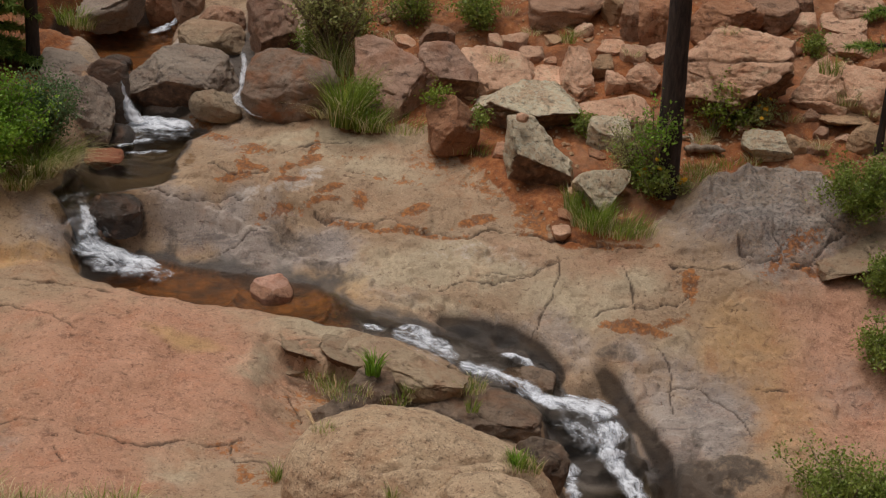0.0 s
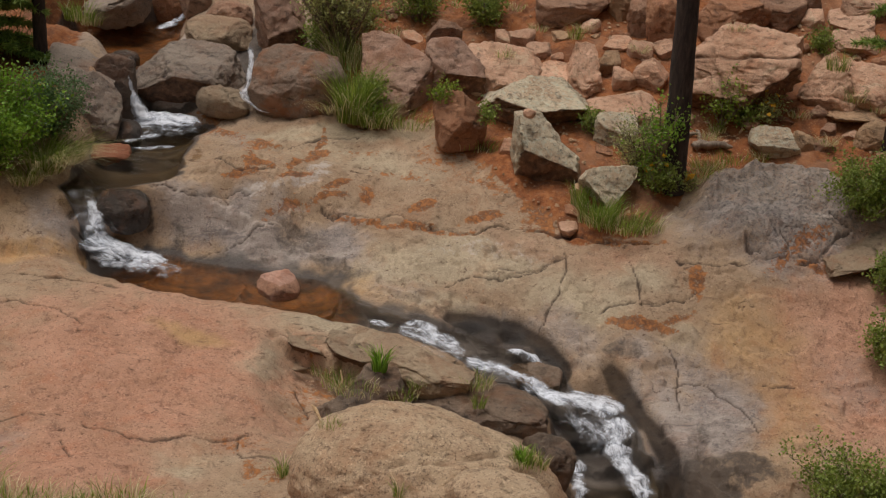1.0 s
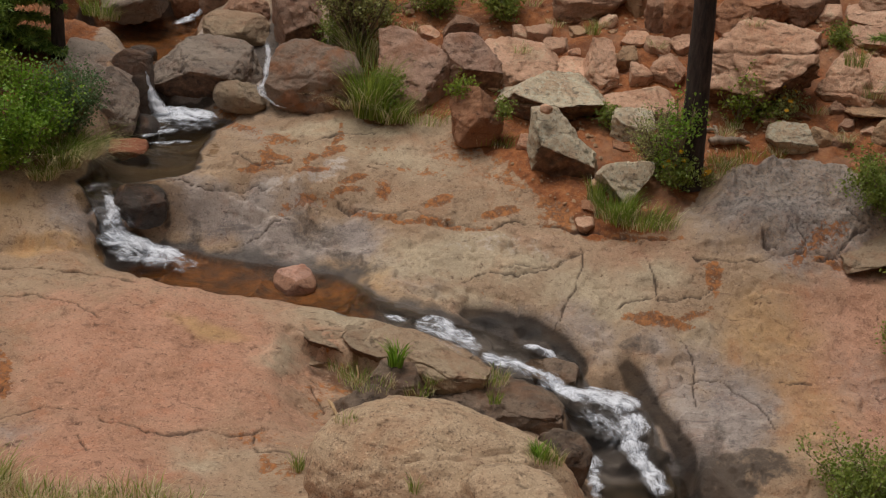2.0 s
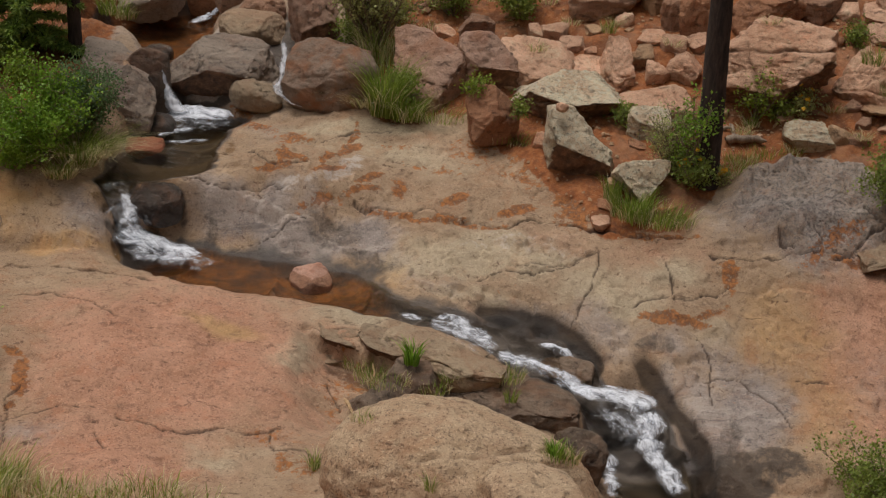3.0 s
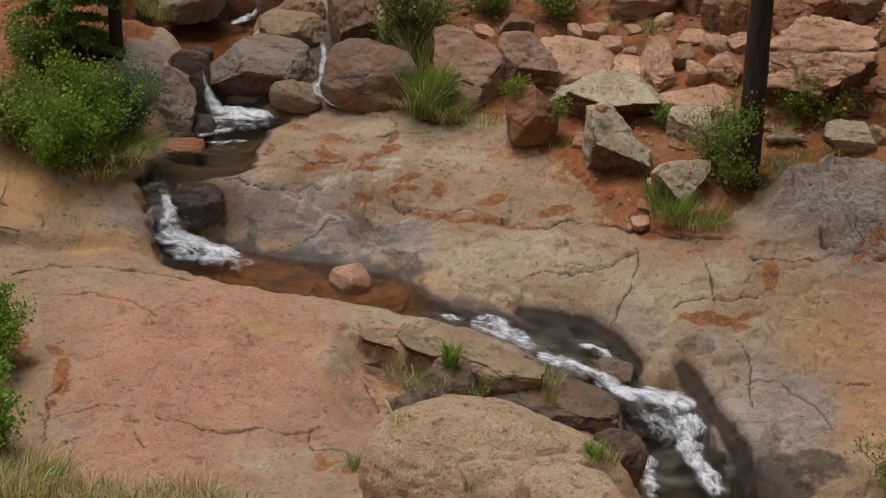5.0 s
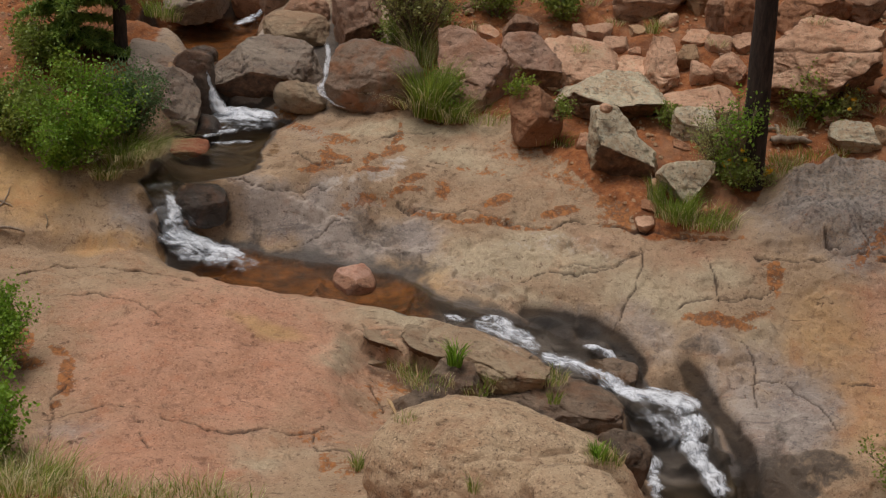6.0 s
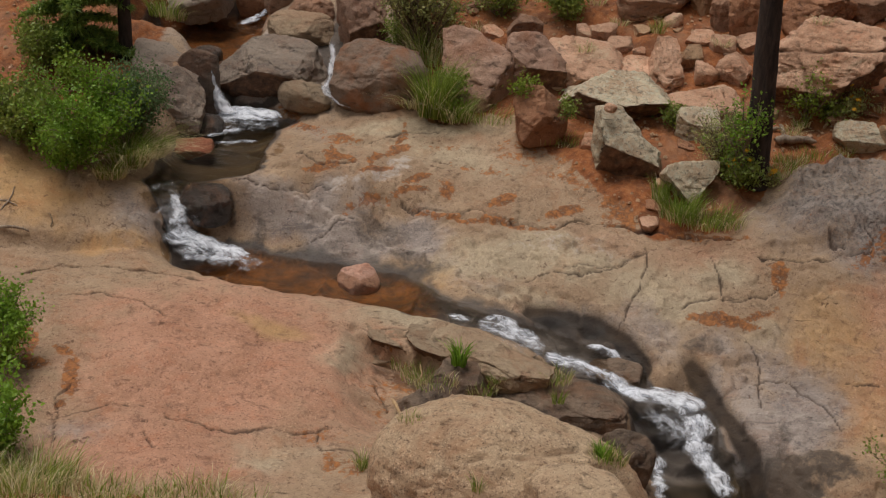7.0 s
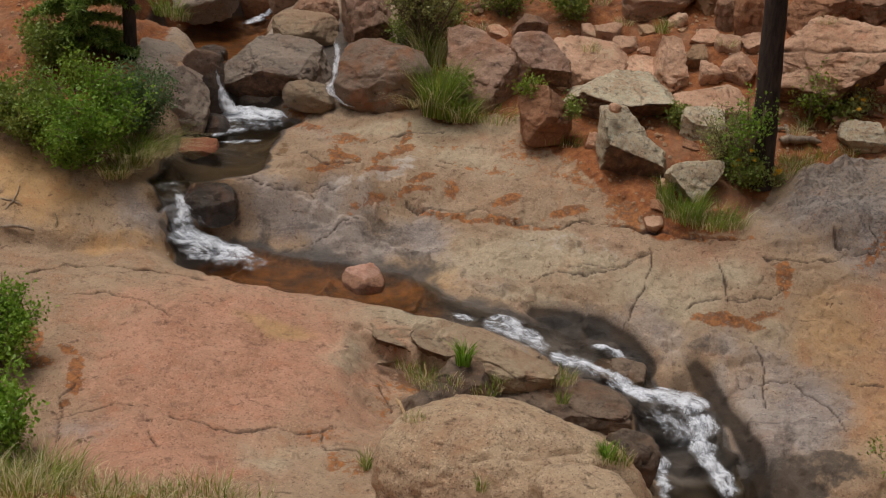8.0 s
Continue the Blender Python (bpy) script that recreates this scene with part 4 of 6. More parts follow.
def white_water(label, rows, dense=0.5):
    """A lumpy patch of foam along rows of x, y, z, half width; dense: how much of it is closed."""
    rows = np.array(rows)
    p = resample(rows, 0.02)
    tang = np.gradient(p[:, :2], axis=0)
    tang /= np.linalg.norm(tang, axis=1)[:, None] + 1e-9
    for _ in range(10):
        tang[1:-1] = (tang[:-2] + 2 * tang[1:-1] + tang[2:]) / 4
    steep = abs(rows[0, 2] - rows[-1, 2]) > 0.8 * np.linalg.norm(rows[0, :2] - rows[-1, :2])
    side = np.stack([np.ones(len(p)), np.zeros(len(p))], -1) if steep else np.stack([-tang[:, 1], tang[:, 0]], -1)
    u = np.linspace(-1, 1, 17)
    half = p[:, 3:4] * 1.9 * (1 + 0.35 * fbm(p[:, 0:1] * 3, p[:, 1:2] * 3 + p[:, 2:3] * 3, 0.5, 2, 93))
    x, y = p[:, 0:1] + side[:, 0:1] * u * half, p[:, 1:2] + side[:, 1:2] * u * half
    dome = (1 - u ** 2)
    z = p[:, 2:3] + 0.35 * half * dome * (0.25 if steep else 0.5) + 0.014 * dome * fbm(x, y + p[:, 2:3], 0.10, 2, 91)
    if steep:
        y = y - 0.5 * half * dome + 0.010 * fbm(x * 3, z, 0.06, 2, 92)
    ends = np.minimum(np.arange(len(p)), np.arange(len(p))[::-1]) * 0.02 / 0.08
    closed = np.clip(ends, 0, 1)[:, None] * (1 - np.abs(u) ** 2.2) * (dense + 0.36) - 0.20
    n, m = len(u), len(p)
    i = (np.arange(m - 1)[:, None] * n + np.arange(n - 1)[None, :]).ravel()
    me = bpy.data.meshes.new("white_water")
    me.from_pydata(np.stack([x, y, z], -1).reshape(-1, 3).tolist(), [], np.stack([i + n, i + n + 1, i + 1, i], -1).tolist())
    me.shade_smooth()
    me.materials.append(foam_mat)
    me.attributes.new("closed", "FLOAT", "POINT").data.foreach_set("value", closed.ravel().astype(np.float32))
    me.attributes.new("down", "FLOAT", "POINT").data.foreach_set("value", np.repeat(np.arange(m) * 0.02, n).astype(np.float32))
    me.attributes.new("over", "FLOAT", "POINT").data.foreach_set("value", (u * half).ravel().astype(np.float32))
    return tagged(new("white_water", me), label, "water", kind="structure")

# ---------------------------------------------------------------- white water
white_water("narrow white fall beside the rounded boulder", [(-3.77, 18.95, 1.50, 0.026), (-3.74, 18.93, 1.35, 0.030), (-3.69, 18.91, 1.20, 0.038), (-3.61, 18.88, 1.05, 0.055), (-3.52, 18.86, 0.93, 0.09)], dense=1.1)
white_water("white splash below the narrow fall", [(-3.65, 19.13, 0.88, 0.119), (-3.44, 19.01, 0.87, 0.192), (-3.20, 19.02, 0.87, 0.192), (-2.91, 19.18, 0.86, 0.104)], dense=0.8)
white_water("thin foam streak in the plunge pool", [(-3.69, 18.19, 0.81, 0.050), (-3.52, 18.43, 0.82, 0.072), (-3.26, 18.52, 0.82, 0.051)], dense=0.5)
white_water("thin foam streak in the plunge pool", [(-3.58, 17.99, 0.81, 0.035), (-3.29, 18.08, 0.81, 0.035), (-3.02, 18.16, 0.82, 0.028)], dense=0.4)
white_water("thin broken fall between boulders", [(-2.29, 19.50, 1.82, 0.019), (-2.26, 19.41, 1.67, 0.026), (-2.26, 19.31, 1.51, 0.022), (-2.27, 19.22, 1.38, 0.018), (-2.32, 19.13, 1.25, 0.037), (-2.21, 19.04, 1.16, 0.029), (-2.07, 18.94, 1.11, 0.022), (-1.90, 18.85, 1.09, 0.014)], dense=0.6)
white_water("glassy sheet of water over the cascade lip", [(-3.97, 16.75, 0.67, 0.134), (-3.88, 16.64, 0.62, 0.173), (-3.78, 16.52, 0.54, 0.159), (-3.71, 16.41, 0.45, 0.132), (-3.62, 16.30, 0.36, 0.125), (-3.55, 16.21, 0.24, 0.13)], dense=-0.02)
white_water("white edge of the cascade", [(-3.82, 16.72, 0.66, 0.033), (-3.73, 16.60, 0.60, 0.040), (-3.67, 16.48, 0.49, 0.046), (-3.65, 16.37, 0.40, 0.059), (-3.57, 16.25, 0.35, 0.091)], dense=0.5)
white_water("white churning splash in the pool", [(-3.68, 16.33, 0.31, 0.131), (-3.57, 16.27, 0.22, 0.183), (-3.42, 16.30, 0.15, 0.210), (-3.21, 16.34, 0.08, 0.171), (-2.96, 16.26, 0.07, 0.104), (-2.79, 16.23, 0.06, 0.039)], dense=0.62)
white_water("foam fringe at the cascade foot", [(-3.56, 16.02, 0.10, 0.065), (-3.32, 16.10, 0.06, 0.058), (-3.01, 16.12, 0.05, 0.045), (-2.79, 16.15, 0.04, 0.026)], dense=0.5)
white_water("ripple foam at the pool outlet", [(-0.50, 15.15, -0.02, 0.030), (-0.35, 15.13, -0.04, 0.049), (-0.20, 15.08, -0.06, 0.036)], dense=0.42)
white_water("white chute of water", [(-0.11, 15.14, -0.05, 0.036), (0.11, 15.28, -0.10, 0.074), (0.21, 15.10, -0.13, 0.097), (0.35, 14.98, -0.16, 0.109), (0.54, 14.99, -0.22, 0.097)], dense=0.42)
white_water("thin foam streak in the channel", [(-0.16, 15.04, -0.07, 0.036), (0.05, 14.96, -0.10, 0.048), (0.23, 14.94, -0.15, 0.030)], dense=0.38)
white_water("white riffle over a rock lip", [(0.56, 14.75, -0.25, 0.048), (0.75, 14.75, -0.30, 0.096), (0.94, 14.83, -0.36, 0.084), (1.15, 14.78, -0.40, 0.042), (1.33, 14.71, -0.44, 0.030)], dense=0.6)
white_water("small white riffle beside the wall", [(1.01, 15.22, -0.34, 0.025), (1.17, 15.26, -0.35, 0.062), (1.32, 15.18, -0.37, 0.062), (1.41, 15.07, -0.41, 0.031)], dense=0.5)
white_water("narrow white run", [(1.29, 14.83, -0.42, 0.030), (1.36, 14.66, -0.45, 0.060), (1.44, 14.50, -0.48, 0.083), (1.63, 14.56, -0.54, 0.120)], dense=0.62)
white_water("broad white fan of water", [(1.38, 14.49, -0.46, 0.059), (1.63, 14.53, -0.53, 0.132), (1.88, 14.62, -0.61, 0.181), (2.10, 14.61, -0.68, 0.206), (2.24, 14.50, -0.70, 0.133)], dense=0.6)
white_water("broken foam below the fan", [(1.65, 14.33, -0.61, 0.083), (1.86, 14.31, -0.74, 0.131), (2.01, 14.23, -0.82, 0.119), (2.07, 14.14, -0.87, 0.047)], dense=0.12)
white_water("white run along the chute wall", [(2.18, 14.50, -0.69, 0.084), (2.20, 14.34, -0.77, 0.096), (2.18, 14.17, -0.85, 0.077), (2.25, 14.01, -0.95, 0.077), (2.38, 13.82, -1.07, 0.082), (2.51, 13.65, -1.19, 0.094)], dense=0.6)
white_water("thin white spill at the rock foot", [(1.70, 13.88, -0.89, 0.058), (1.75, 13.75, -0.96, 0.070), (1.72, 13.28, -0.89, 0.051), (1.72, 13.02, -0.89, 0.045)], dense=0.42)
white_water("small riffle at the head of the upper pool", [(-3.53, 22.14, 1.58, 0.034), (-3.62, 22.05, 1.48, 0.050), (-3.74, 21.79, 1.44, 0.067), (-3.89, 21.60, 1.42, 0.041)], dense=0.5)
white_water("lacy foam on the sliding water", [(1.62, 14.37, -0.58, 0.154), (1.83, 14.30, -0.67, 0.238), (2.08, 14.30, -0.79, 0.263), (2.22, 14.18, -0.88, 0.179)], dense=-0.10)
white_water("lacy foam in the upper channel", [(-0.17, 15.08, -0.06, 0.061), (0.08, 15.08, -0.11, 0.121), (0.36, 14.92, -0.18, 0.145), (0.60, 14.87, -0.27, 0.084)], dense=0.14)
white_water("lacy foam in the middle channel", [(0.63, 14.83, -0.28, 0.084), (0.94, 14.81, -0.37, 0.145), (1.24, 14.70, -0.44, 0.132), (1.48, 14.56, -0.50, 0.084)], dense=0.14)
white_water("lacy foam at the cascade pool", [(-3.51, 16.10, 0.10, 0.130), (-3.20, 16.15, 0.04, 0.169), (-2.88, 16.09, 0.03, 0.116), (-2.61, 16.05, 0.03, 0.052)], dense=0.1)
white_water("lacy foam in the plunge pool", [(-3.65, 18.70, 0.82, 0.102), (-3.35, 18.64, 0.82, 0.174), (-3.05, 18.76, 0.82, 0.146), (-2.86, 18.94, 0.82, 0.073)], dense=0.1)

# ---------------------------------------------------------------- boulders and outcrops
rock("boulder", "smooth rounded grey boulder between two small falls", (-3.10, 19.70, 1.26), (0.73, 0.52, 0.47), (0, 0, 6), grey_rock, boxy=2.7, seed=1, cuts=2, hard=0.0, faces=[(0.12, -0.42, 0.90, 0.66), (-0.20, -0.78, -0.55, 0.62), (-0.75, -0.4, 0.4, 0.78), (0.8, -0.4, 0.3, 0.8)], lumpy=1.2, broken=(1,))
rock("boulder", "small brown boulder wedged below the falls", (-2.59, 19.21, 1.10), (0.36, 0.26, 0.20), (0, 8, -5), ledge_rock, boxy=2.5, seed=2, cuts=3, hard=0.0, lumpy=1.4)
rock("boulder", "flat tan boulder above the small falls", (-2.85, 20.56, 1.65), (0.46, 0.32, 0.21), (8, 4, 4), ledge_rock, boxy=3.5, seed=3, cuts=4, hard=0.0)
rock("boulder", "rounded grey brown boulder above the falls", (-2.75, 21.01, 1.79), (0.31, 0.25, 0.22), (0, 0, 0), brown_rock, boxy=2.6, seed=4, cuts=4, hard=0.0, lumpy=1.8)
rock("boulder", "tall pinkish brown rock beside the thin fall", (-1.99, 20.37, 1.89), (0.36, 0.30, 0.46), (0, -4, -6), rose_rock, boxy=7, seed=5, cuts=4, lumpy=1.2, faces=[(0.05, -0.85, 0.45, 0.62), (-0.8, -0.5, -0.1, 0.75), (0.3, -0.7, -0.6, 0.7)], broken=(2,))
rock("boulder", "broad rust stained hump of rock beside the thin fall", (-1.61, 19.25, 1.39), (0.66, 0.52, 0.47), (0, 6, -8), hump_rock, boxy=2.7, seed=6, cuts=3, hard=0.0, lumpy=1.7, faces=[(-0.5, -0.6, 0.6, 0.75)])
rock("boulder", "dark shaded rock behind the grass clump", (-1.18, 19.20, 1.28), (0.26, 0.24, 0.26), (0, 0, 15), darkbrown_rock, boxy=4, seed=91, cuts=6)
rock("boulder", "small dark wet rock at the pool outlet", (-4.06, 20.26, 1.29), (0.19, 0.15, 0.15), (0, 0, 0), wet_rock, boxy=2.8, seed=7, cuts=4, hard=0.0)
rock("boulder", "layered pale grey rock on the bank", (-4.43, 19.00, 1.59), (0.36, 0.30, 0.13), (4, 10, 6), grey_rock, boxy=7, seed=8, cuts=5, faces=[(0.15, -0.3, 0.93, 0.55), (0.1, -0.95, -0.1, 0.75)], splits=[(0.05, 0.1, 1.0, 0.1, 0.10, 0.08)])
rock("boulder", "layered pale grey rock on the bank", (-4.31, 18.70, 1.46), (0.42, 0.30, 0.19), (4, 14, 12), grey_rock, boxy=7, seed=92, cuts=5, faces=[(0.15, -0.3, 0.93, 0.55), (0.1, -0.95, -0.1, 0.75)], splits=[(0.05, 0.1, 1.0, 0.1, 0.10, 0.08)])
rock("boulder", "sloping grey brown rock above the creek", (-4.20, 18.25, 1.18), (0.46, 0.34, 0.48), (0, 10, 6), grey_rock, boxy=4.5, seed=9, cuts=4, faces=[(0.42, -0.42, 0.8, 0.42), (0.25, -0.95, 0.1, 0.66)], lumpy=1.4)
rock("boulder", "dark wet slab beside the white fall", (-3.94, 18.98, 1.19), (0.34, 0.22, 0.50), (0, 16, -10), darkbrown_rock, boxy=4.5, seed=10, cuts=4, hard=0.0, faces=[(0.5, -0.6, 0.6, 0.5)], lumpy=1.3)
rock("boulder", "dark rock at the edge of the plunge pool", (-3.75, 18.50, 0.77), (0.25, 0.20, 0.25), (0, 0, 0), wet_rock, boxy=2.6, seed=60, cuts=5, hard=0.0)
rock("boulder", "small reddish flat rock in the brook", (-3.78, 17.85, 0.76), (0.25, 0.19, 0.10), (4, -3, 6), brick_rock, boxy=6.2, seed=11, cuts=4)
rock("boulder", "rounded pink rock sitting in the orange pool", (-1.53, 16.03, -0.07), (0.235, 0.19, 0.18), (0, -6, 10), rosy_rock, boxy=3, seed=12, cuts=3, hard=0.3, faces=[(-0.5, -0.4, 0.75, 0.55), (0.55, -0.35, 0.75, 0.60)], lumpy=1.5)
rock("boulder", "blocky dark wet rock beside the cascade", (-3.44, 16.67, 0.49), (0.35, 0.24, 0.23), (12, 0, 6), wet_rock, boxy=3.4, seed=13, cuts=4, hard=0.4, faces=[(0.2, -0.5, 0.8, 0.7), (-0.4, -0.8, 0.2, 0.75)])
rock("boulder", "grey slab of rock above the upper pool", (-4.42, 21.66, 1.72), (0.45, 0.40, 0.29), (10, -10, -12), grey_rock, boxy=6.2, seed=14, cuts=5)
rock("boulder", "dark reddish boulder at the head of the brook", (-3.82, 22.27, 1.63), (0.23, 0.18, 0.29), (0, 0, 0), red_rock, boxy=2.8, seed=15, cuts=4, hard=0.0)
rock("boulder", "dark brown boulder at the head of the brook", (-3.32, 21.61, 1.87), (0.23, 0.19, 0.29), (0, 0, 0), brown_rock, boxy=2.8, seed=16, cuts=4, hard=0.0)
rock("boulder", "brown angular boulder on the soil slope", (0.21, 20.14, 1.95), (0.24, 0.19, 0.24), (6, 0, 15), brown_rock, boxy=6.4, seed=17, cuts=6)
rock("boulder", "broad pinkish grey sloping rock on the slope", (-0.40, 19.10, 1.58), (0.56, 0.42, 0.55), (0, 0, -6), rose_rock, boxy=5, seed=18, cuts=4, faces=[(-0.1, -0.68, 0.72, 0.40), (-0.85, -0.4, 0.2, 0.8), (0.8, -0.5, 0.0, 0.82)], splits=[(0.5, -0.2, 0.8, -0.05, 0.05, 0.06)])
rock("boulder", "reddish weathered rock on the slope", (0.36, 19.10, 1.72), (0.38, 0.30, 0.40), (0, 0, 8), rose_rock, boxy=5.5, seed=19, cuts=5, faces=[(0.1, -0.62, 0.76, 0.45), (0.0, -0.85, -0.5, 0.55)], broken=(1,))
rock("boulder", "pale pink flat slab on the slope", (0.99, 19.42, 1.65), (0.55, 0.41, 0.28), (14, 6, -4), pink_rock, boxy=7, seed=20, cuts=5, faces=[(0.05, -0.35, 0.93, 0.45), (-0.6, -0.7, 0.1, 0.8), (0.7, -0.6, 0.2, 0.85)])
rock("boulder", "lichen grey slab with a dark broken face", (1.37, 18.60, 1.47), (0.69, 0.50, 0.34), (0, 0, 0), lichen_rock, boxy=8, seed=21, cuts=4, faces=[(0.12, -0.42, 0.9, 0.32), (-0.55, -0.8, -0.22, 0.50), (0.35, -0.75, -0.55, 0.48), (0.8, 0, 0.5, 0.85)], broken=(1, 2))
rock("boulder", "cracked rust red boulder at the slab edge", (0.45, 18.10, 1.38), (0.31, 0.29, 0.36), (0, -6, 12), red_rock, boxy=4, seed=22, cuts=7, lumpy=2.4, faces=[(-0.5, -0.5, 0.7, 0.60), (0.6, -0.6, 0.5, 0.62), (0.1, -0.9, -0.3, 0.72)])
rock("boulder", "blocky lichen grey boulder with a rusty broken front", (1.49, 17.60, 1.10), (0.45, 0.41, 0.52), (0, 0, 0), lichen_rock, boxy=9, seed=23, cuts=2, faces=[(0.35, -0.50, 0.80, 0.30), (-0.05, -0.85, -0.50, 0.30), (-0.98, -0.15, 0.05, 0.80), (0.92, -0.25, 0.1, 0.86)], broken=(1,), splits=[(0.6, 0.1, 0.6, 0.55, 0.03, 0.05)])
rock("boulder", "wedge of lichen grey rock in the grass", (2.19, 17.20, 0.93), (0.35, 0.24, 0.36), (0, 0, 0), lichen_rock, boxy=7, seed=24, cuts=5, faces=[(0.15, -0.8, 0.58, 0.35), (-0.75, -0.25, -0.6, 0.45), (0.8, -0.2, -0.55, 0.55), (0, 0.2, 0.98, 0.8)])
rock("boulder", "pale pink slab beside the pine trunk", (2.50, 18.82, 1.44), (0.45, 0.32, 0.19), (12, -4, 4), pink_rock, boxy=7, seed=25, cuts=5, faces=[(0, -0.3, 0.95, 0.5), (-0.3, -0.9, -0.2, 0.8)])
rock("boulder", "small rounded pink stone among slabs", (2.56, 19.35, 1.67), (0.16, 0.13, 0.19), (0, 0, 0), pink_rock, boxy=6, seed=26, cuts=4)
rock("boulder", "pink angular stone among slabs", (2.89, 19.36, 1.70), (0.23, 0.16, 0.28), (8, 8, -18), pink_rock, boxy=6.4, seed=27, cuts=6)
rock("boulder", "small pale stone among slabs", (2.51, 20.06, 1.93), (0.20, 0.14, 0.13), (10, 0, 8), pink_rock, boxy=6.8, seed=28, cuts=5)
rock("boulder", "small pale stone among slabs", (2.79, 19.88, 1.90), (0.17, 0.12, 0.16), (10, 0, -8), pink_rock, boxy=6.5, seed=29, cuts=5)
rock("boulder", "small tan stone among slabs", (2.40, 19.71, 1.78), (0.18, 0.12, 0.19), (10, 4, 12), tan_rock, boxy=6.5, seed=30, cuts=5)
rock("boulder", "long pale pink slab bedded in the soil", (2.00, 19.39, 1.61), (0.22, 0.29, 0.54), (14, 0, 14), pink_rock, boxy=7.2, seed=31, cuts=5, faces=[(0, -0.35, 0.93, 0.4)])
rock("boulder", "flat pink slab bedded in the soil", (1.70, 19.44, 1.58), (0.36, 0.32, 0.18), (12, 4, -8), pink_rock, boxy=7.2, seed=32, cuts=5, faces=[(0.1, -0.3, 0.95, 0.4)])
rock("boulder", "small pale slab bedded in the soil", (1.26, 20.22, 1.91), (0.20, 0.16, 0.18), (10, 0, 10), pink_rock, boxy=7, seed=33, cuts=5)
rock("boulder", "small stone bedded in the soil", (1.49, 19.97, 1.80), (0.19, 0.15, 0.13), (10, 0, 0), pink_rock, boxy=6.6, seed=34, cuts=5)
rock("boulder", "large cracked pink block with a broken underside, its shade painted brown", (4.08, 19.00, 2.01), (0.74, 0.60, 0.62), (0, 0, -6), pink_rock, boxy=8, seed=35, cuts=3, faces=[(-0.05, -0.50, 0.86, 0.50), (-0.10, -0.84, 0.46, 0.56), (0.66, -0.50, -0.55, 0.64), (0.95, -0.15, 0.1, 0.84), (-0.2, -0.6, -0.75, 0.95), (-0.7, 0, 0.7, 0.9)], broken=(2, 4), splits=[(-0.06, 0.35, 0.93, 0.20, 0.05, 0.12), (0.8, -0.3, 0.4, -0.35, 0.03, 0.06)])
rock("boulder", "broken pale chunk on the large block", (3.89, 19.30, 1.77), (0.23, 0.14, 0.20), (10, 0, -10), tan_rock, boxy=7, seed=36, cuts=5)
rock("boulder", "brown boulder at the top of the slope", (1.96, 20.84, 2.28), (0.52, 0.37, 0.27), (4, 0, 0), brown_rock, boxy=6.4, seed=37, cuts=6)
rock("boulder", "brown upright boulder at the top of the slope", (2.61, 20.81, 2.32), (0.19, 0.15, 0.28), (0, 4, 10), tan_rock, boxy=6.2, seed=38, cuts=5)
rock("boulder", "grey brown upright rock behind the pine", (2.82, 20.42, 2.27), (0.17, 0.14, 0.43), (0, 6, -6), brown_rock, boxy=6.4, seed=39, cuts=5)
rock("boulder", "rust brown boulder behind the pine", (3.12, 20.28, 2.30), (0.26, 0.21, 0.51), (0, 0, 6), red_rock, boxy=6, seed=40, cuts=6)
rock("boulder", "rust brown boulder above the large block", (4.07, 20.52, 2.37), (0.52, 0.37, 0.38), (-6, 0, 10), red_rock, boxy=6.4, seed=41, cuts=6)
rock("boulder", "rounded brown boulder above the large block", (4.74, 20.63, 2.39), (0.34, 0.27, 0.31), (0, 0, 0), brown_rock, boxy=5.8, seed=42, cuts=5)
rock("boulder", "brown boulder at the top of the slope", (5.13, 20.88, 2.47), (0.24, 0.19, 0.30), (0, 0, 0), brown_rock, boxy=6, seed=43, cuts=5)
rock("boulder", "pale slab at the top of the slope", (5.74, 20.60, 2.26), (0.34, 0.28, 0.17), (12, 0, -6), pink_rock, boxy=7, seed=44, cuts=5)
rock("boulder", "pale slab on the slope", (5.68, 20.20, 2.10), (0.29, 0.23, 0.18), (12, 0, 6), pink_rock, boxy=7, seed=45, cuts=5)
rock("boulder", "pale rock at the top of the slope", (5.97, 20.98, 2.50), (0.40, 0.32, 0.24), (8, 0, 6), pink_rock, boxy=6.6, seed=46, cuts=5)
rock("boulder", "grey bedded rock beside the large block", (5.17, 19.12, 1.56), (0.42, 0.38, 0.66), (12, -10, -20), pink_rock, boxy=6.6, seed=47, cuts=6)
rock("boulder", "pale pink rock with layered edges", (5.54, 19.06, 1.76), (0.52, 0.37, 0.32), (8, 4, -8), pink_rock, boxy=6.8, seed=48, cuts=6, faces=[(0, -0.4, 0.9, 0.5), (-0.2, -0.9, -0.3, 0.7)])
rock("boulder", "flat ledge of tan rock on the slope", (5.39, 18.74, 1.55), (0.38, 0.27, 0.10), (4, 0, -4), tan_rock, boxy=7.5, seed=49, cuts=4, faces=[(0, -0.1, 1, 0.5), (0.1, -0.8, -0.6, 0.6)])
rock("boulder", "tan rock at the foot of the slope", (5.64, 18.29, 1.42), (0.33, 0.27, 0.21), (8, 0, 6), tan_rock, boxy=6.6, seed=50, cuts=5)
rock("boulder", "tan grey stone on the orange soil", (4.33, 18.19, 1.30), (0.31, 0.22, 0.16), (10, 0, -4), lichen_rock, boxy=6.6, seed=51, cuts=6, faces=[(0.1, -0.3, 0.95, 0.5), (0, -0.9, -0.2, 0.8)])
rock("boulder", "tan stone on the orange soil", (4.70, 18.19, 1.30), (0.15, 0.12, 0.16), (6, 0, 14), tan_rock, boxy=6.2, seed=52, cuts=6)
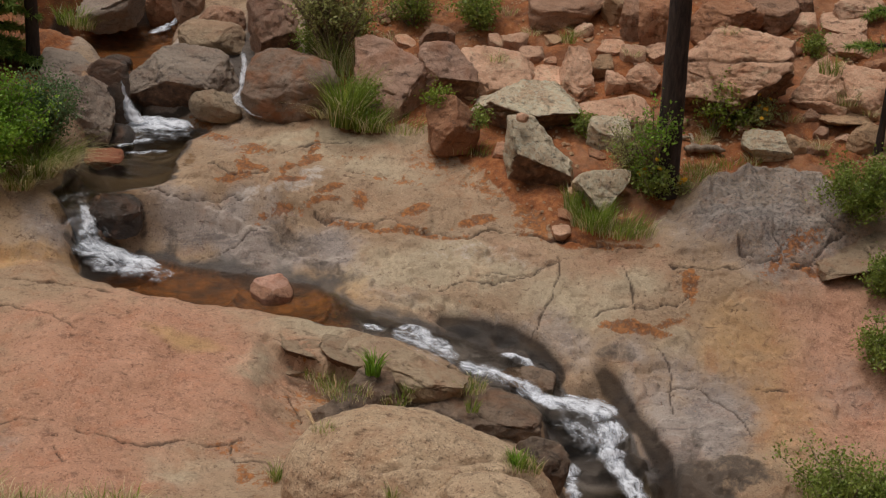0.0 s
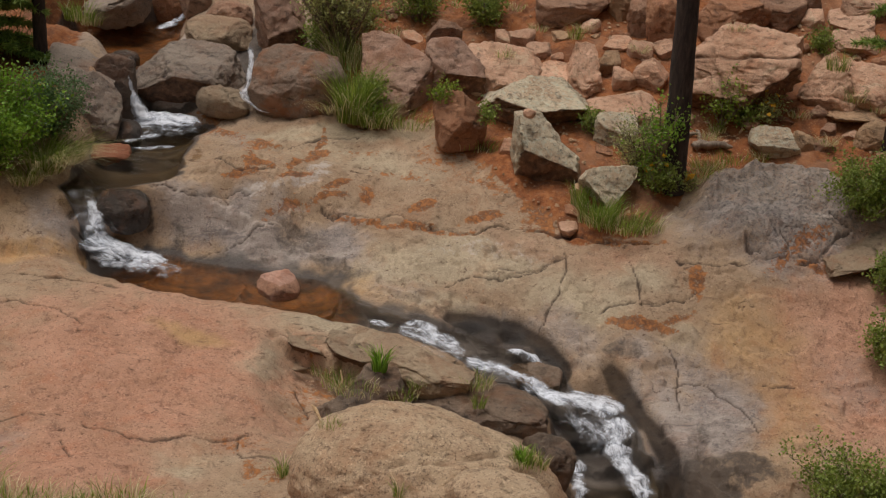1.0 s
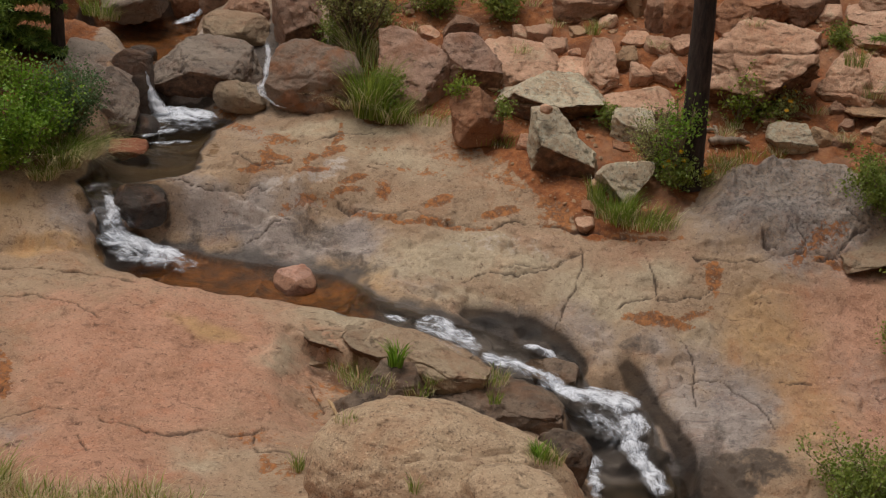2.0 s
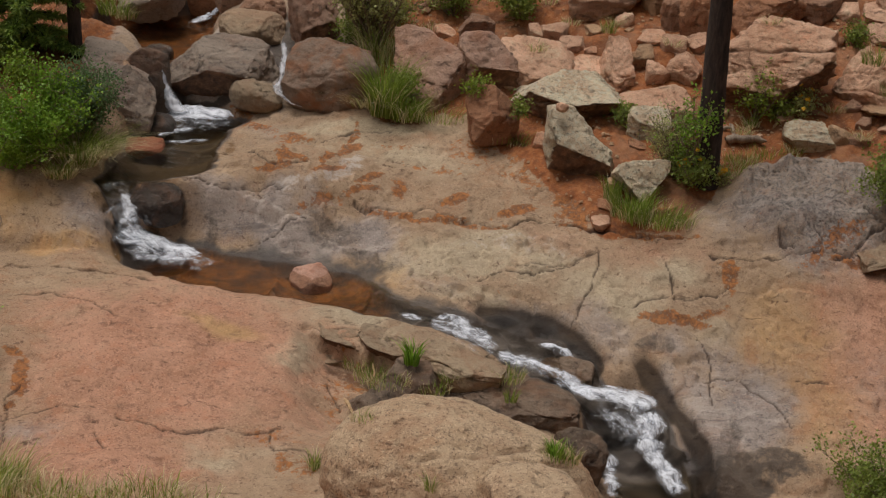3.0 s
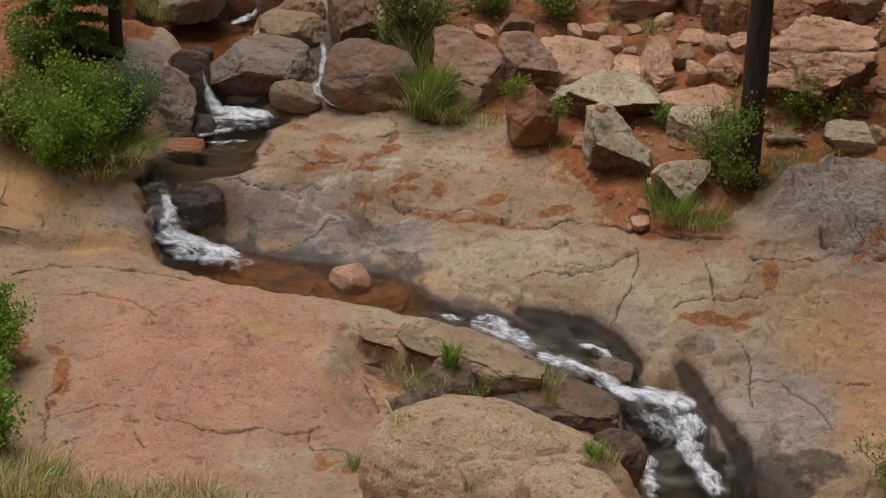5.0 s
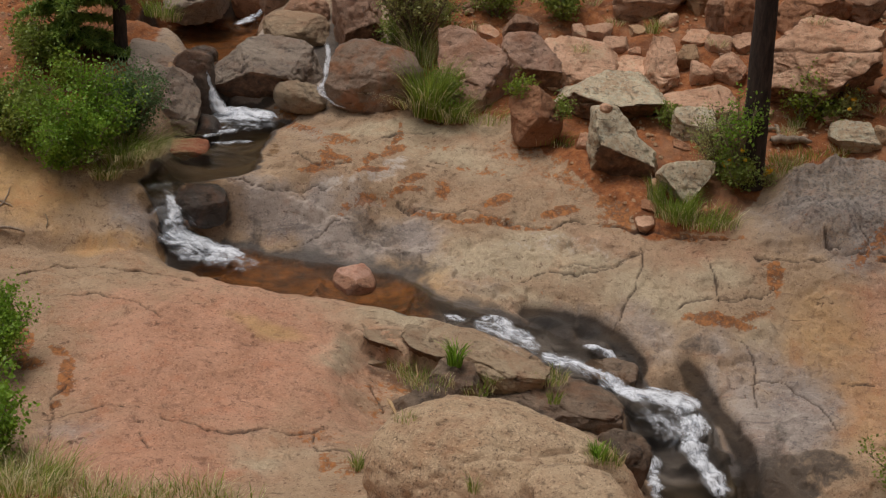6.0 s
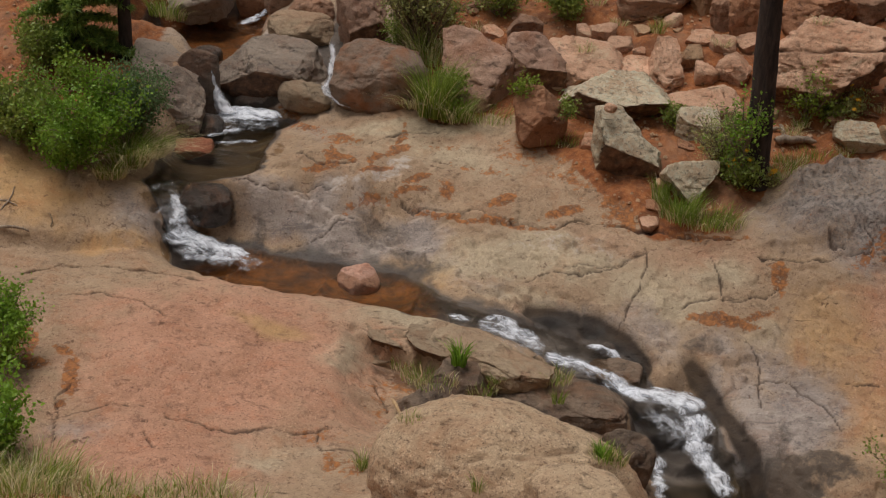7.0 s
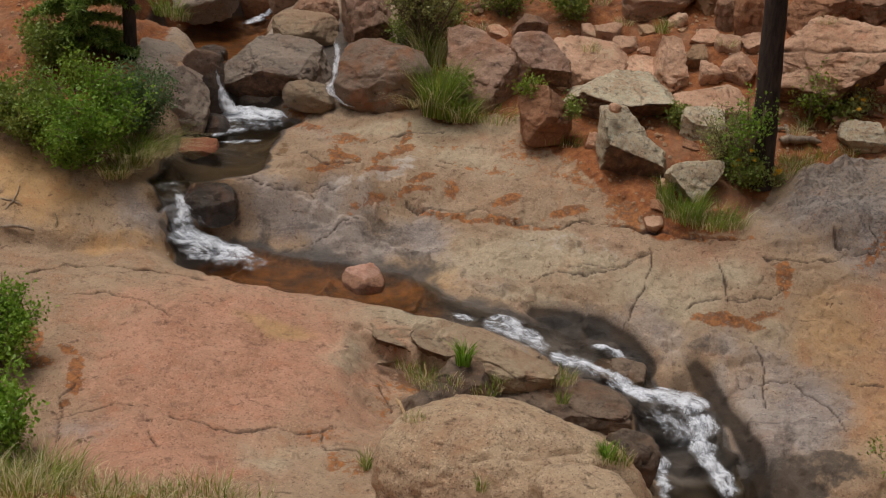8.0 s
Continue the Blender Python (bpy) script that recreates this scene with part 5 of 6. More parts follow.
rock("boulder", "small brown stone on the orange soil", (4.92, 18.19, 1.28), (0.16, 0.13, 0.12), (6, 0, 0), brown_rock, boxy=6.2, seed=53, cuts=6)
rock("boulder", "grey green rock behind the shrub", (2.38, 18.30, 1.28), (0.27, 0.21, 0.22), (8, 0, 0), lichen_rock, boxy=6.2, seed=54, cuts=5)
rock("boulder", "small stone under the lichen block", (1.88, 17.39, 0.81), (0.09, 0.08, 0.08), (0, 0, 0), tan_rock, boxy=6, seed=70, cuts=4)
rock("boulder", "small tan stone at the slab edge", (1.74, 16.76, 0.54), (0.12, 0.10, 0.09), (6, 0, 10), pink_rock, boxy=6.4, seed=71, cuts=5)
# the undercut's shade is painted on through its broken face
rock("outcrop", "low tan ledge with shade painted on its undercut", (5.24, 16.46, 0.56), (0.64, 0.51, 0.21), (6, -8, 8), ledge_rock, boxy=6, seed=56, cuts=6, faces=[(-0.1, -0.25, 0.95, 0.5), (0.1, -0.85, -0.5, 0.5)], broken=(1,))
rock("boulder", "pale slab of granite bedded in orange soil", (2.16, 20.53, 2.04), (0.15, 0.11, 0.13), (8, -6, -20), pink_rock, boxy=6.6, seed=100, cuts=6)
rock("boulder", "tan stone half buried in orange soil", (1.77, 20.31, 1.95), (0.15, 0.12, 0.08), (8, -5, 17), tan_rock, boxy=6.6, seed=101, cuts=6)
rock("boulder", "pink slab of rock in the soil slope", (3.13, 19.93, 1.92), (0.15, 0.14, 0.17), (8, -4, 14), pink_rock, boxy=6.6, seed=102, cuts=6)
rock("boulder", "rust coloured stone in the soil slope", (1.99, 19.13, 1.48), (0.11, 0.11, 0.08), (8, -3, 11), red_rock, boxy=6.6, seed=103, cuts=6)
rock("boulder", "brown stone half buried in the slope", (2.98, 19.51, 1.69), (0.13, 0.09, 0.10), (8, -2, 8), brown_rock, boxy=6.6, seed=104, cuts=6)
rock("boulder", "pale slab of granite bedded in orange soil", (1.01, 20.18, 1.88), (0.15, 0.12, 0.15), (8, -1, 5), pink_rock, boxy=6.6, seed=105, cuts=6)
rock("boulder", "tan stone half buried in orange soil", (3.27, 18.69, 1.36), (0.13, 0.11, 0.13), (8, 0, 2), tan_rock, boxy=6.6, seed=106, cuts=6)
rock("boulder", "pink slab of rock in the soil slope", (4.09, 18.59, 1.39), (0.11, 0.11, 0.08), (8, 1, -1), pink_rock, boxy=6.6, seed=107, cuts=6)
rock("boulder", "rust coloured stone in the soil slope", (4.49, 18.70, 1.45), (0.15, 0.10, 0.06), (8, 2, -4), red_rock, boxy=6.6, seed=108, cuts=6)
rock("boulder", "brown stone half buried in the slope", (5.05, 18.47, 1.41), (0.11, 0.09, 0.09), (8, 3, -7), brown_rock, boxy=6.6, seed=109, cuts=6)
rock("boulder", "pale slab of granite bedded in orange soil", (5.36, 18.41, 1.37), (0.15, 0.13, 0.07), (8, 4, -10), pink_rock, boxy=6.6, seed=110, cuts=6)
rock("boulder", "tan stone half buried in orange soil", (5.66, 17.96, 1.23), (0.14, 0.14, 0.13), (8, 5, -13), tan_rock, boxy=6.6, seed=111, cuts=6)
rock("boulder", "pink slab of rock in the soil slope", (5.18, 20.57, 2.28), (0.20, 0.14, 0.22), (8, -6, -16), pink_rock, boxy=6.6, seed=112, cuts=6)
rock("boulder", "rust coloured stone in the soil slope", (6.00, 19.78, 1.97), (0.17, 0.14, 0.18), (8, -5, -19), red_rock, boxy=6.6, seed=113, cuts=6)
rock("boulder", "brown stone half buried in the slope", (4.96, 18.75, 1.54), (0.11, 0.10, 0.11), (8, -4, 18), brown_rock, boxy=6.6, seed=114, cuts=6)
rock("boulder", "pale slab of granite bedded in orange soil", (-0.19, 20.19, 1.84), (0.15, 0.15, 0.10), (8, -3, 15), pink_rock, boxy=6.6, seed=115, cuts=6)
rock("boulder", "tan stone half buried in orange soil", (-0.42, 18.80, 1.21), (0.14, 0.10, 0.08), (8, -2, 12), tan_rock, boxy=6.6, seed=116, cuts=6)
rock("boulder", "pink slab of rock in the soil slope", (1.03, 17.96, 1.06), (0.10, 0.08, 0.17), (8, -1, 9), pink_rock, boxy=6.6, seed=117, cuts=6)
rock("boulder", "rust coloured stone in the soil slope", (2.24, 18.08, 1.08), (0.12, 0.11, 0.09), (8, 0, 6), red_rock, boxy=6.6, seed=118, cuts=6)
rock("boulder", "brown stone half buried in the slope", (-1.04, 20.20, 1.79), (0.13, 0.13, 0.11), (8, 1, 3), brown_rock, boxy=6.6, seed=119, cuts=6)
rock("boulder", "pale slab of granite bedded in orange soil", (1.70, 19.84, 1.77), (0.09, 0.07, 0.09), (8, 2, 0), pink_rock, boxy=6.6, seed=120, cuts=6)
rock("boulder", "tan stone half buried in orange soil", (3.79, 20.44, 2.18), (0.12, 0.10, 0.11), (8, 3, -3), tan_rock, boxy=6.6, seed=121, cuts=6)
rock("outcrop", "large smooth tan dome of granite beside the brook", (0.18, 10.85, 0.33), (1.16, 0.72, 0.69), (6, 8, -14), dome_rock, boxy=2.4, seed=57, cuts=2, hard=0.0, lumpy=0.6, splits=[(-0.72, 0.62, 0.32, -0.00, 0.018, 0.05)])
rock("boulder", "smooth tan lump of rock at the water", (0.81, 10.14, 0.50), (0.55, 0.39, 0.46), (6, 10, -14), dome_rock, boxy=3, seed=58, cuts=3, hard=0.0)
rock("outcrop", "flat topped tan ledge with a dark broken face", (-0.00, 14.25, -0.12), (0.65, 0.33, 0.20), (6, 10, -16), ledge_rock, boxy=7.5, seed=81, cuts=9, faces=[(0.1, -0.1, 0.98, 0.6), (-0.1, -0.97, -0.2, 0.75)])
rock("outcrop", "thin tan plate of rock with shade painted on its broken edge", (-0.99, 14.44, -0.02), (0.36, 0.24, 0.11), (4, 4, -12), ledge_rock, boxy=8, seed=82, cuts=4, faces=[(0.05, -0.12, 0.98, 0.55), (-0.15, -0.92, -0.35, 0.62), (-0.8, -0.5, -0.2, 0.75)], broken=(1, 2))
rock("outcrop", "thin tan plate of rock with shade painted on its broken edge", (-0.56, 14.30, -0.03), (0.34, 0.24, 0.13), (4, 8, -12), ledge_rock, boxy=8, seed=83, cuts=4, faces=[(0.05, -0.12, 0.98, 0.55), (-0.15, -0.92, -0.35, 0.62), (-0.8, -0.5, -0.2, 0.75)], broken=(1, 2))
rock("outcrop", "thin tan plate of rock with shade painted on its broken edge", (-1.19, 14.41, -0.21), (0.24, 0.24, 0.09), (4, 6, -12), ledge_rock, boxy=8, seed=84, cuts=4, faces=[(0.05, -0.12, 0.98, 0.55), (-0.15, -0.92, -0.35, 0.62), (-0.8, -0.5, -0.2, 0.75)], broken=(1, 2))
rock("boulder", "dark brown hump of rock with dry litter", (-0.30, 13.94, -0.26), (0.35, 0.28, 0.24), (6, 4, -8), litter_rock, boxy=2.8, seed=61, cuts=5, hard=0.5, faces=[(0.1, -0.3, 0.9, 0.78), (0.5, -0.8, 0.1, 0.8)], lumpy=2.2)
rock("boulder", "dark broken rock beside the dry stick", (-0.61, 13.36, -0.18), (0.29, 0.20, 0.16), (0, -6, 10), litter_rock, boxy=3.2, seed=62, cuts=6, hard=0.5, faces=[(0.1, -0.3, 0.9, 0.78), (0.5, -0.8, 0.1, 0.8)], lumpy=2.2)
rock("boulder", "dark rounded wet rock at the water", (0.73, 14.07, -0.47), (0.70, 0.42, 0.22), (4, 8, -12), litter_rock, boxy=3, seed=63, cuts=5, hard=0.5, faces=[(0.1, -0.3, 0.9, 0.78), (0.5, -0.8, 0.1, 0.8)], lumpy=2.6)
rock("boulder", "dark rock at the foot of the dome", (1.33, 13.16, -0.58), (0.30, 0.21, 0.32), (0, 10, -8), litter_rock, boxy=3, seed=64, cuts=6, hard=0.5, faces=[(0.1, -0.3, 0.9, 0.78), (0.5, -0.8, 0.1, 0.8)], lumpy=2.6)
rock("boulder", "flat wet rock in the brook", (1.33, 14.97, -0.59), (0.30, 0.18, 0.22), (8, 6, -14), litter_rock, boxy=6.2, seed=65, cuts=4)


# ---------------------------------------------------------------- plants
def mesh_of(name, co, faces, mat, shade=None):
    me = bpy.data.meshes.new(name)
    co, faces = np.asarray(co, float), np.asarray(faces)
    k = faces.shape[1]
    me.vertices.add(len(co))
    me.vertices.foreach_set("co", co.ravel())
    me.loops.add(faces.size)
    me.loops.foreach_set("vertex_index", faces.ravel().astype(np.int32))
    me.polygons.add(len(faces))
    me.polygons.foreach_set("loop_start", np.arange(0, faces.size, k, dtype=np.int32))
    me.update(calc_edges=True)
    me.materials.append(mat)
    if shade is not None:
        me.attributes.new("tone", "FLOAT", "POINT").data.foreach_set("value", np.asarray(shade, np.float32))
    return me


def child(name, me, parent, label="", kind=""):
    ob = new(name, me)
    ob.parent = parent
    return tagged(ob, label, kind=kind)


def leaf_cloud(rng, centres, each, spread, size, up=0.35):
    """Small pointed, folded leaves strewn round twig ends. Returns verts, faces, tone."""
    n = len(centres) * each
    at = np.repeat(centres, each, 0) + rng.normal(0, 1, (n, 3)) * spread
    way = rng.normal(0, 1, (n, 3)) + np.array([0, 0, up])
    way /= np.linalg.norm(way, axis=1)[:, None]
    side = np.cross(way, rng.normal(0, 1, (n, 3)))
    side /= np.linalg.norm(side, axis=1)[:, None] + 1e-9
    nrm = np.cross(way, side)
    ln = size * rng.uniform(0.6, 1.35, (n, 1))
    wd = ln * 0.30
    v = np.stack([at, at + way * ln * 0.5 + side * wd + nrm * wd * 0.35, at + way * ln, at + way * ln * 0.5 - side * wd + nrm * wd * 0.35], 1)
    i = np.arange(n)[:, None] * 4
    tone = np.repeat(np.repeat(rng.random(len(centres)), each) * 0.6 + rng.random(n) * 0.4, 4)
    return v.reshape(-1, 3), np.concatenate([i + [[0, 1, 2]], i + [[0, 2, 3]]]), tone


def tubes(paths, sides=5):
    """Tapered stems along lists of (point, radius)."""
    co, fa = [], []
    for path in paths:
        base = len(co)
        for k, (p, r) in enumerate(path):
            q = path[min(k + 1, len(path) - 1)][0] - path[max(k - 1, 0)][0]
            q = q / (np.linalg.norm(q) + 1e-9)
            a = np.cross(q, [0.31, 0.95, 0.07])
            a /= np.linalg.norm(a) + 1e-9
            b = np.cross(q, a)
            for s in range(sides):
                w = 2 * math.pi * s / sides
                co.append(p + r * (a * math.cos(w) + b * math.sin(w)))
        for k in range(len(path) - 1):
            for s in range(sides):
                fa.append((base + k * sides + s, base + k * sides + (s + 1) % sides, base + (k + 1) * sides + (s + 1) % sides, base + (k + 1) * sides + s))
    return np.array(co), np.array(fa)


def shrub(label, at, height, spread, mat, seed, stems=9, twigs=9, each=14, leaf=0.045, clump=0.06, lean=(0, 0), low=0.25, name="shrub", flowers=0, flower_mat=None, bare=None):
    """A many-stemmed shrub: bent stems, twigs, small leaves; an uneven outline with gaps."""
    rng = np.random.default_rng(seed)
    top = new(name)
    top.location = at
    ends, bearers = [], []
    for _ in range(stems):
        paths = []
        a = rng.uniform(0, 2 * math.pi)
        out = spread * math.sqrt(rng.uniform(0.02, 1))
        h = height * rng.uniform(0.55, 1.0) * (1 - 0.45 * (out / spread) ** 2)
        tip = np.array([math.cos(a) * out + lean[0] * h, math.sin(a) * out + lean[1] * h, h])
        mid = tip * np.array([0.35, 0.35, 0.55]) + rng.normal(0, 0.04, 3) * height
        path = []
        for k in range(6):
            t = k / 5
            path.append((2 * t * (1 - t) * mid + t * t * tip + np.array([0, 0, -0.05 * (1 - t)]), 0.011 * height * (1.15 - t) + 0.002))
        paths.append(path)
        for _ in range(twigs):
            t = rng.uniform(low, 1.0)
            p = 2 * t * (1 - t) * mid + t * t * tip
            d = rng.normal(0, 1, 3) * np.array([1, 1, 0.6]) + np.array([0, 0, 0.35])
            q = p + d / np.linalg.norm(d) * rng.uniform(0.08, 0.24) * max(height, spread)
            q[2] = max(q[2], 0.03)
            paths.append([(p, 0.004), ((p + q) / 2 + rng.normal(0, 0.01, 3), 0.003), (q, 0.0015)])
            ends += [q, (p + q) / 2]
        co, fa = tubes(paths, 4)
        stem = child("stem", mesh_of("stem", co, fa, bare or twig_mat), top)
        bearers += [stem] * (2 * twigs)
    co, fa, tone = leaf_cloud(rng, np.array(ends), each, clump, leaf)
    co[:, 2] = np.maximum(co[:, 2], 0.0)
    child("foliage", mesh_of("foliage", co, fa, mat, tone), top, kind="stuff")
    if flowers:
        for k in rng.choice(len(ends), flowers):
            flower(ends[k] + np.array([0, -0.06, 0.09]), 0.036, flower_mat, bearers[k])
    return tagged(top, label, "shrub")


def flower(p, r, mat, parent):
    """A small many-rayed flower head."""
    bm = bmesh.new()
    hub = bm.verts.new((0, 0, r * 0.25))
    ring = [bm.verts.new((math.cos(k * math.pi / 8) * r * (1 if k % 2 else 0.55), math.sin(k * math.pi / 8) * r * (1 if k % 2 else 0.55), r * 0.1 * (k % 3))) for k in range(16)]
    for k in range(16):
        bm.faces.new((hub, ring[k], ring[(k + 1) % 16]))
    me = bpy.data.meshes.new("flower_head")
    bm.to_mesh(me)
    bm.free()
    me.materials.append(mat)
    ob = new("flower_head", me)
    ob.parent = parent
    ob.location = p
    ob.rotation_euler = (0.6, 0.1, p[0] * 7)
    return ob


def blades(rng, n, radius, height, width, droop, lean=(0.0, 0.0), wide=1.0):
    """Curved, tapered grass blades from one tuft. Returns verts, quads, tone."""
    a, r = rng.uniform(0, 2 * math.pi, n), radius * np.sqrt(rng.random(n))
    root = np.stack([np.cos(a) * r * wide, np.sin(a) * r, np.zeros(n)], -1)
    h = height * rng.uniform(0.45, 1.0, n)
    b = a + rng.normal(0, 0.7, n)
    out = np.stack([np.cos(b), np.sin(b), np.zeros(n)], -1) * (droop * h * rng.uniform(0.3, 1.2, n))[:, None]
    out[:, :2] += np.array(lean) * h[:, None]
    c = rng.uniform(0, 2 * math.pi, n)
    side = np.stack([np.cos(c), np.sin(c), np.zeros(n)], -1) * width
    rows = []
    for t in (0.0, 0.4, 0.75, 1.0):
        p = root + out * t ** 1.8 + np.stack([0 * h, 0 * h, h * (t - 0.35 * droop * t ** 3)], -1)
        w = side * (1.0 - 0.95 * t ** 1.5) * rng.uniform(0.7, 1.2, (n, 1))
        rows += [p - w, p + w]
    v = np.stack(rows, 1)
    i = np.arange(n)[:, None] * 8
    faces = np.concatenate([i + [[2 * k, 2 * k + 1, 2 * k + 3, 2 * k + 2]] for k in range(3)])
    tone = np.repeat(rng.random(n), 8)
    return v.reshape(-1, 3), faces, tone


def grass(label, at, height, radius, count, mat, seed, droop=0.5, width=0.004, lean=(0.0, 0.0), wide=1.0, dry=0, dry_mat=None):
    rng = np.random.default_rng(seed)
    top = new("grass_tuft")
    top.location = at
    co, fa, tone = blades(rng, count, radius, height, width, droop, lean, wide)
    child("green_grass", mesh_of("green_grass", co, fa, mat, tone), top, kind="stuff")
    if dry:
        co, fa, tone = blades(rng, dry, radius * 1.1, height * 0.9, width, droop * 1.5, lean, wide)
        child("dry_grass", mesh_of("dry_grass", co, fa, dry_mat or straw_mat, tone), top, "straw coloured dead blades", "stuff")
    return tagged(top, label, "grass", "grass tufts")


def trunk_mesh(height, foot, head, bend, seed, mat):
    rng = np.random.default_rng(seed)
    n, s = 70, 28
    t = np.linspace(0, 1, n) ** 1.3
    w = np.linspace(0, 2 * math.pi, s, endpoint=False)
    hgt = t * height
    rad = foot + (head - foot) * t + 0.35 * foot * np.exp(-hgt / 0.15)
    plates = 0.06 * fbm(np.repeat(w[None] * 4, n, 0), np.repeat(hgt[:, None] * 3.0, s, 1), 1.0, 3, seed)
    r = rad[:, None] * (1 + plates)
    x = bend[0] * (hgt / height)[:, None] ** 1.4 * height + r * np.cos(w)
    y = bend[1] * (hgt / height)[:, None] ** 1.4 * height + r * np.sin(w)
    z = np.repeat(hgt[:, None], s, 1) - 0.1
    co = np.stack([x, y, z], -1).reshape(-1, 3)
    fa = [(k * s + j, k * s + (j + 1) % s, (k + 1) * s + (j + 1) % s, (k + 1) * s + j) for k in range(n - 1) for j in range(s)]
    me = mesh_of("trunk", co, fa, mat)
    me.shade_smooth()
    return me


def needle_sprays(rng, paths, step, length, droop, broad):
    """Needle tufts along limbs: slim crossed blades."""
    at, way = [], []
    for path in paths:
        for (p, _), (q, _) in zip(path[:-1], path[1:]):
            m = max(1, int(np.linalg.norm(q - p) / step))
            for k in range(m):
                at.append(p + (q - p) * (k + rng.random()) / m)
                way.append((q - p) / (np.linalg.norm(q - p) + 1e-9))
    at, way = np.repeat(np.array(at), 11, 0), np.repeat(np.array(way), 11, 0)
    n = len(at)
    d = way * 0.7 + rng.normal(0, 0.7, (n, 3)) + np.array([0, 0, -droop])
    d /= np.linalg.norm(d, axis=1)[:, None]
    ln = length * rng.uniform(0.6, 1.2, (n, 1))
    side = np.cross(d, rng.normal(0, 1, (n, 3)))
    side /= np.linalg.norm(side, axis=1)[:, None] + 1e-9
    w = side * broad * ln
    v = np.stack([at - w, at + w, at + d * ln], 1).reshape(-1, 3)
    return v, np.arange(n)[:, None] * 3 + [[0, 1, 2]], np.repeat(rng.random(n), 3)


def conifer(label, at, height, foot, mat, bark, seed, limbs, low, reach, bend=(0, 0), droop=0.2, step=0.03, needle=0.06, broad=0.07, name="pine_tree"):
    """A conifer: trunk, limbs with side twigs, and needles."""
    rng = np.random.default_rng(seed)
    top = new(name)
    top.location = at
    child("trunk", trunk_mesh(height, foot, foot * 0.25, bend, seed, bark), top)
    paths, twigs = [], []
    for k in range(limbs):
        t = low + (1 - low) * (k + rng.random()) / limbs
        a = k * 2.4 + rng.normal(0, 0.3)
        ln = reach * (1 - t) ** 0.7 * rng.uniform(0.7, 1.1) + 0.1
        h = t * height
        o = np.array([bend[0] * t ** 1.4 * height, bend[1] * t ** 1.4 * height, h])
        d = np.array([math.cos(a), math.sin(a), 0.0])
        limb = [(o + d * ln * s + np.array([0, 0, ln * (0.12 * s - droop * s * s)]), 0.012 * height ** 0.5 * (1.1 - s)) for s in np.linspace(0, 1, 6)]
        paths.append(limb)
        for s in np.linspace(0.25, 1, max(4, int(ln / 0.09))):
            p = o + d * ln * s + np.array([0, 0, ln * (0.12 * s - droop * s * s)])
            for sign in (-1, 1):
                e = d * 0.6 + sign * np.array([-d[1], d[0], 0]) + np.array([0, 0, -0.15])
                q = p + e * ln * 0.33 * (1.15 - s) * rng.uniform(0.6, 1.2)
                twigs.append([(p, 0.003), (q, 0.0015)])
    for limb in paths:
        co, fa = tubes([limb], 5)
        child("limb", mesh_of("limb", co, fa, bark), top)
    co, fa, tone = needle_sprays(rng, twigs + [p[2:] for p in paths], step, needle, droop, broad)
    child("foliage", mesh_of("foliage", co, fa, mat, tone), top, kind="stuff")
    return tagged(top, label, "tree")

# ---------------------------------------------------------------- shrubs, grass and trees
shrub("dense bright green leafy shrub on the bank", (-4.78, 16.77, 0.91), 1.25, 0.62, bright_leaf, 1, stems=22, twigs=12, each=20, leaf=0.042)
shrub("low green shrub spreading over the slab edge", (-5.53, 16.99, 1.05), 0.85, 0.62, mid_leaf, 2, stems=20, twigs=12, each=14, leaf=0.05)
shrub("bright green shrub hanging over the slab", (-4.96, 16.69, 0.85), 0.5, 0.4, bright_leaf, 3, stems=10, twigs=10, each=12, leaf=0.05)
shrub("blue green shrub beside the creek rocks", (-4.30, 17.30, 1.08), 0.95, 0.5, dark_leaf, 4, stems=18, twigs=12, each=18, leaf=0.035)
shrub("olive green shrub behind the leafy shrub", (-5.90, 17.20, 1.19), 0.8, 0.6, mid_leaf, 5, stems=12, twigs=10, each=12, leaf=0.045)
shrub("dark green shrub with a few white flowers", (-5.70, 18.35, 1.53), 0.85, 0.4, mid_leaf, 6, stems=12, twigs=10, each=14, leaf=0.05, flowers=5, flower_mat=white_petal)
shrub("sunlit young shrub beside the pine", (-5.24, 18.15, 1.41), 0.5, 0.35, lime_leaf, 7, stems=8, twigs=8, each=9, leaf=0.05)
grass("long drooping grass hanging over the creek", (-4.32, 16.88, 0.86), 0.75, 0.2, 260, grass_leaf, 1, droop=0.9, dry=260, lean=(0.25, -0.3))
grass("pale drooping grass over the bank", (-4.13, 17.13, 0.90), 0.6, 0.16, 150, grass_leaf, 2, droop=1.0, dry=200, lean=(0.3, -0.35))
grass("dry grass at the shrub foot", (-4.48, 16.62, 0.79), 0.45, 0.16, 110, grass_leaf, 3, droop=0.9, dry=150, lean=(0.1, -0.3))
grass("green grass above the upper pool", (-4.89, 21.34, 1.57), 0.4, 0.22, 200, grass_leaf, 4, droop=0.6, dry=60)
grass("dry grass at the upper pool", (-4.73, 21.34, 1.50), 0.35, 0.14, 40, grass_leaf, 5, droop=0.7, dry=120)
shrub("tall fine leaved willow like shrub", (-1.14, 19.84, 1.61), 1.7, 0.62, olive_leaf, 8, stems=46, twigs=9, each=6, leaf=0.045, clump=0.035, low=0.4)
grass("tall pale grass below the fine leaved shrub", (-1.06, 19.70, 1.55), 0.8, 0.25, 160, grass_leaf, 97, droop=0.5, dry=200)
shrub("dark green undergrowth below the tall shrub", (-1.46, 20.14, 1.64), 0.5, 0.3, mid_leaf, 9, stems=9, twigs=8, each=12, leaf=0.04)
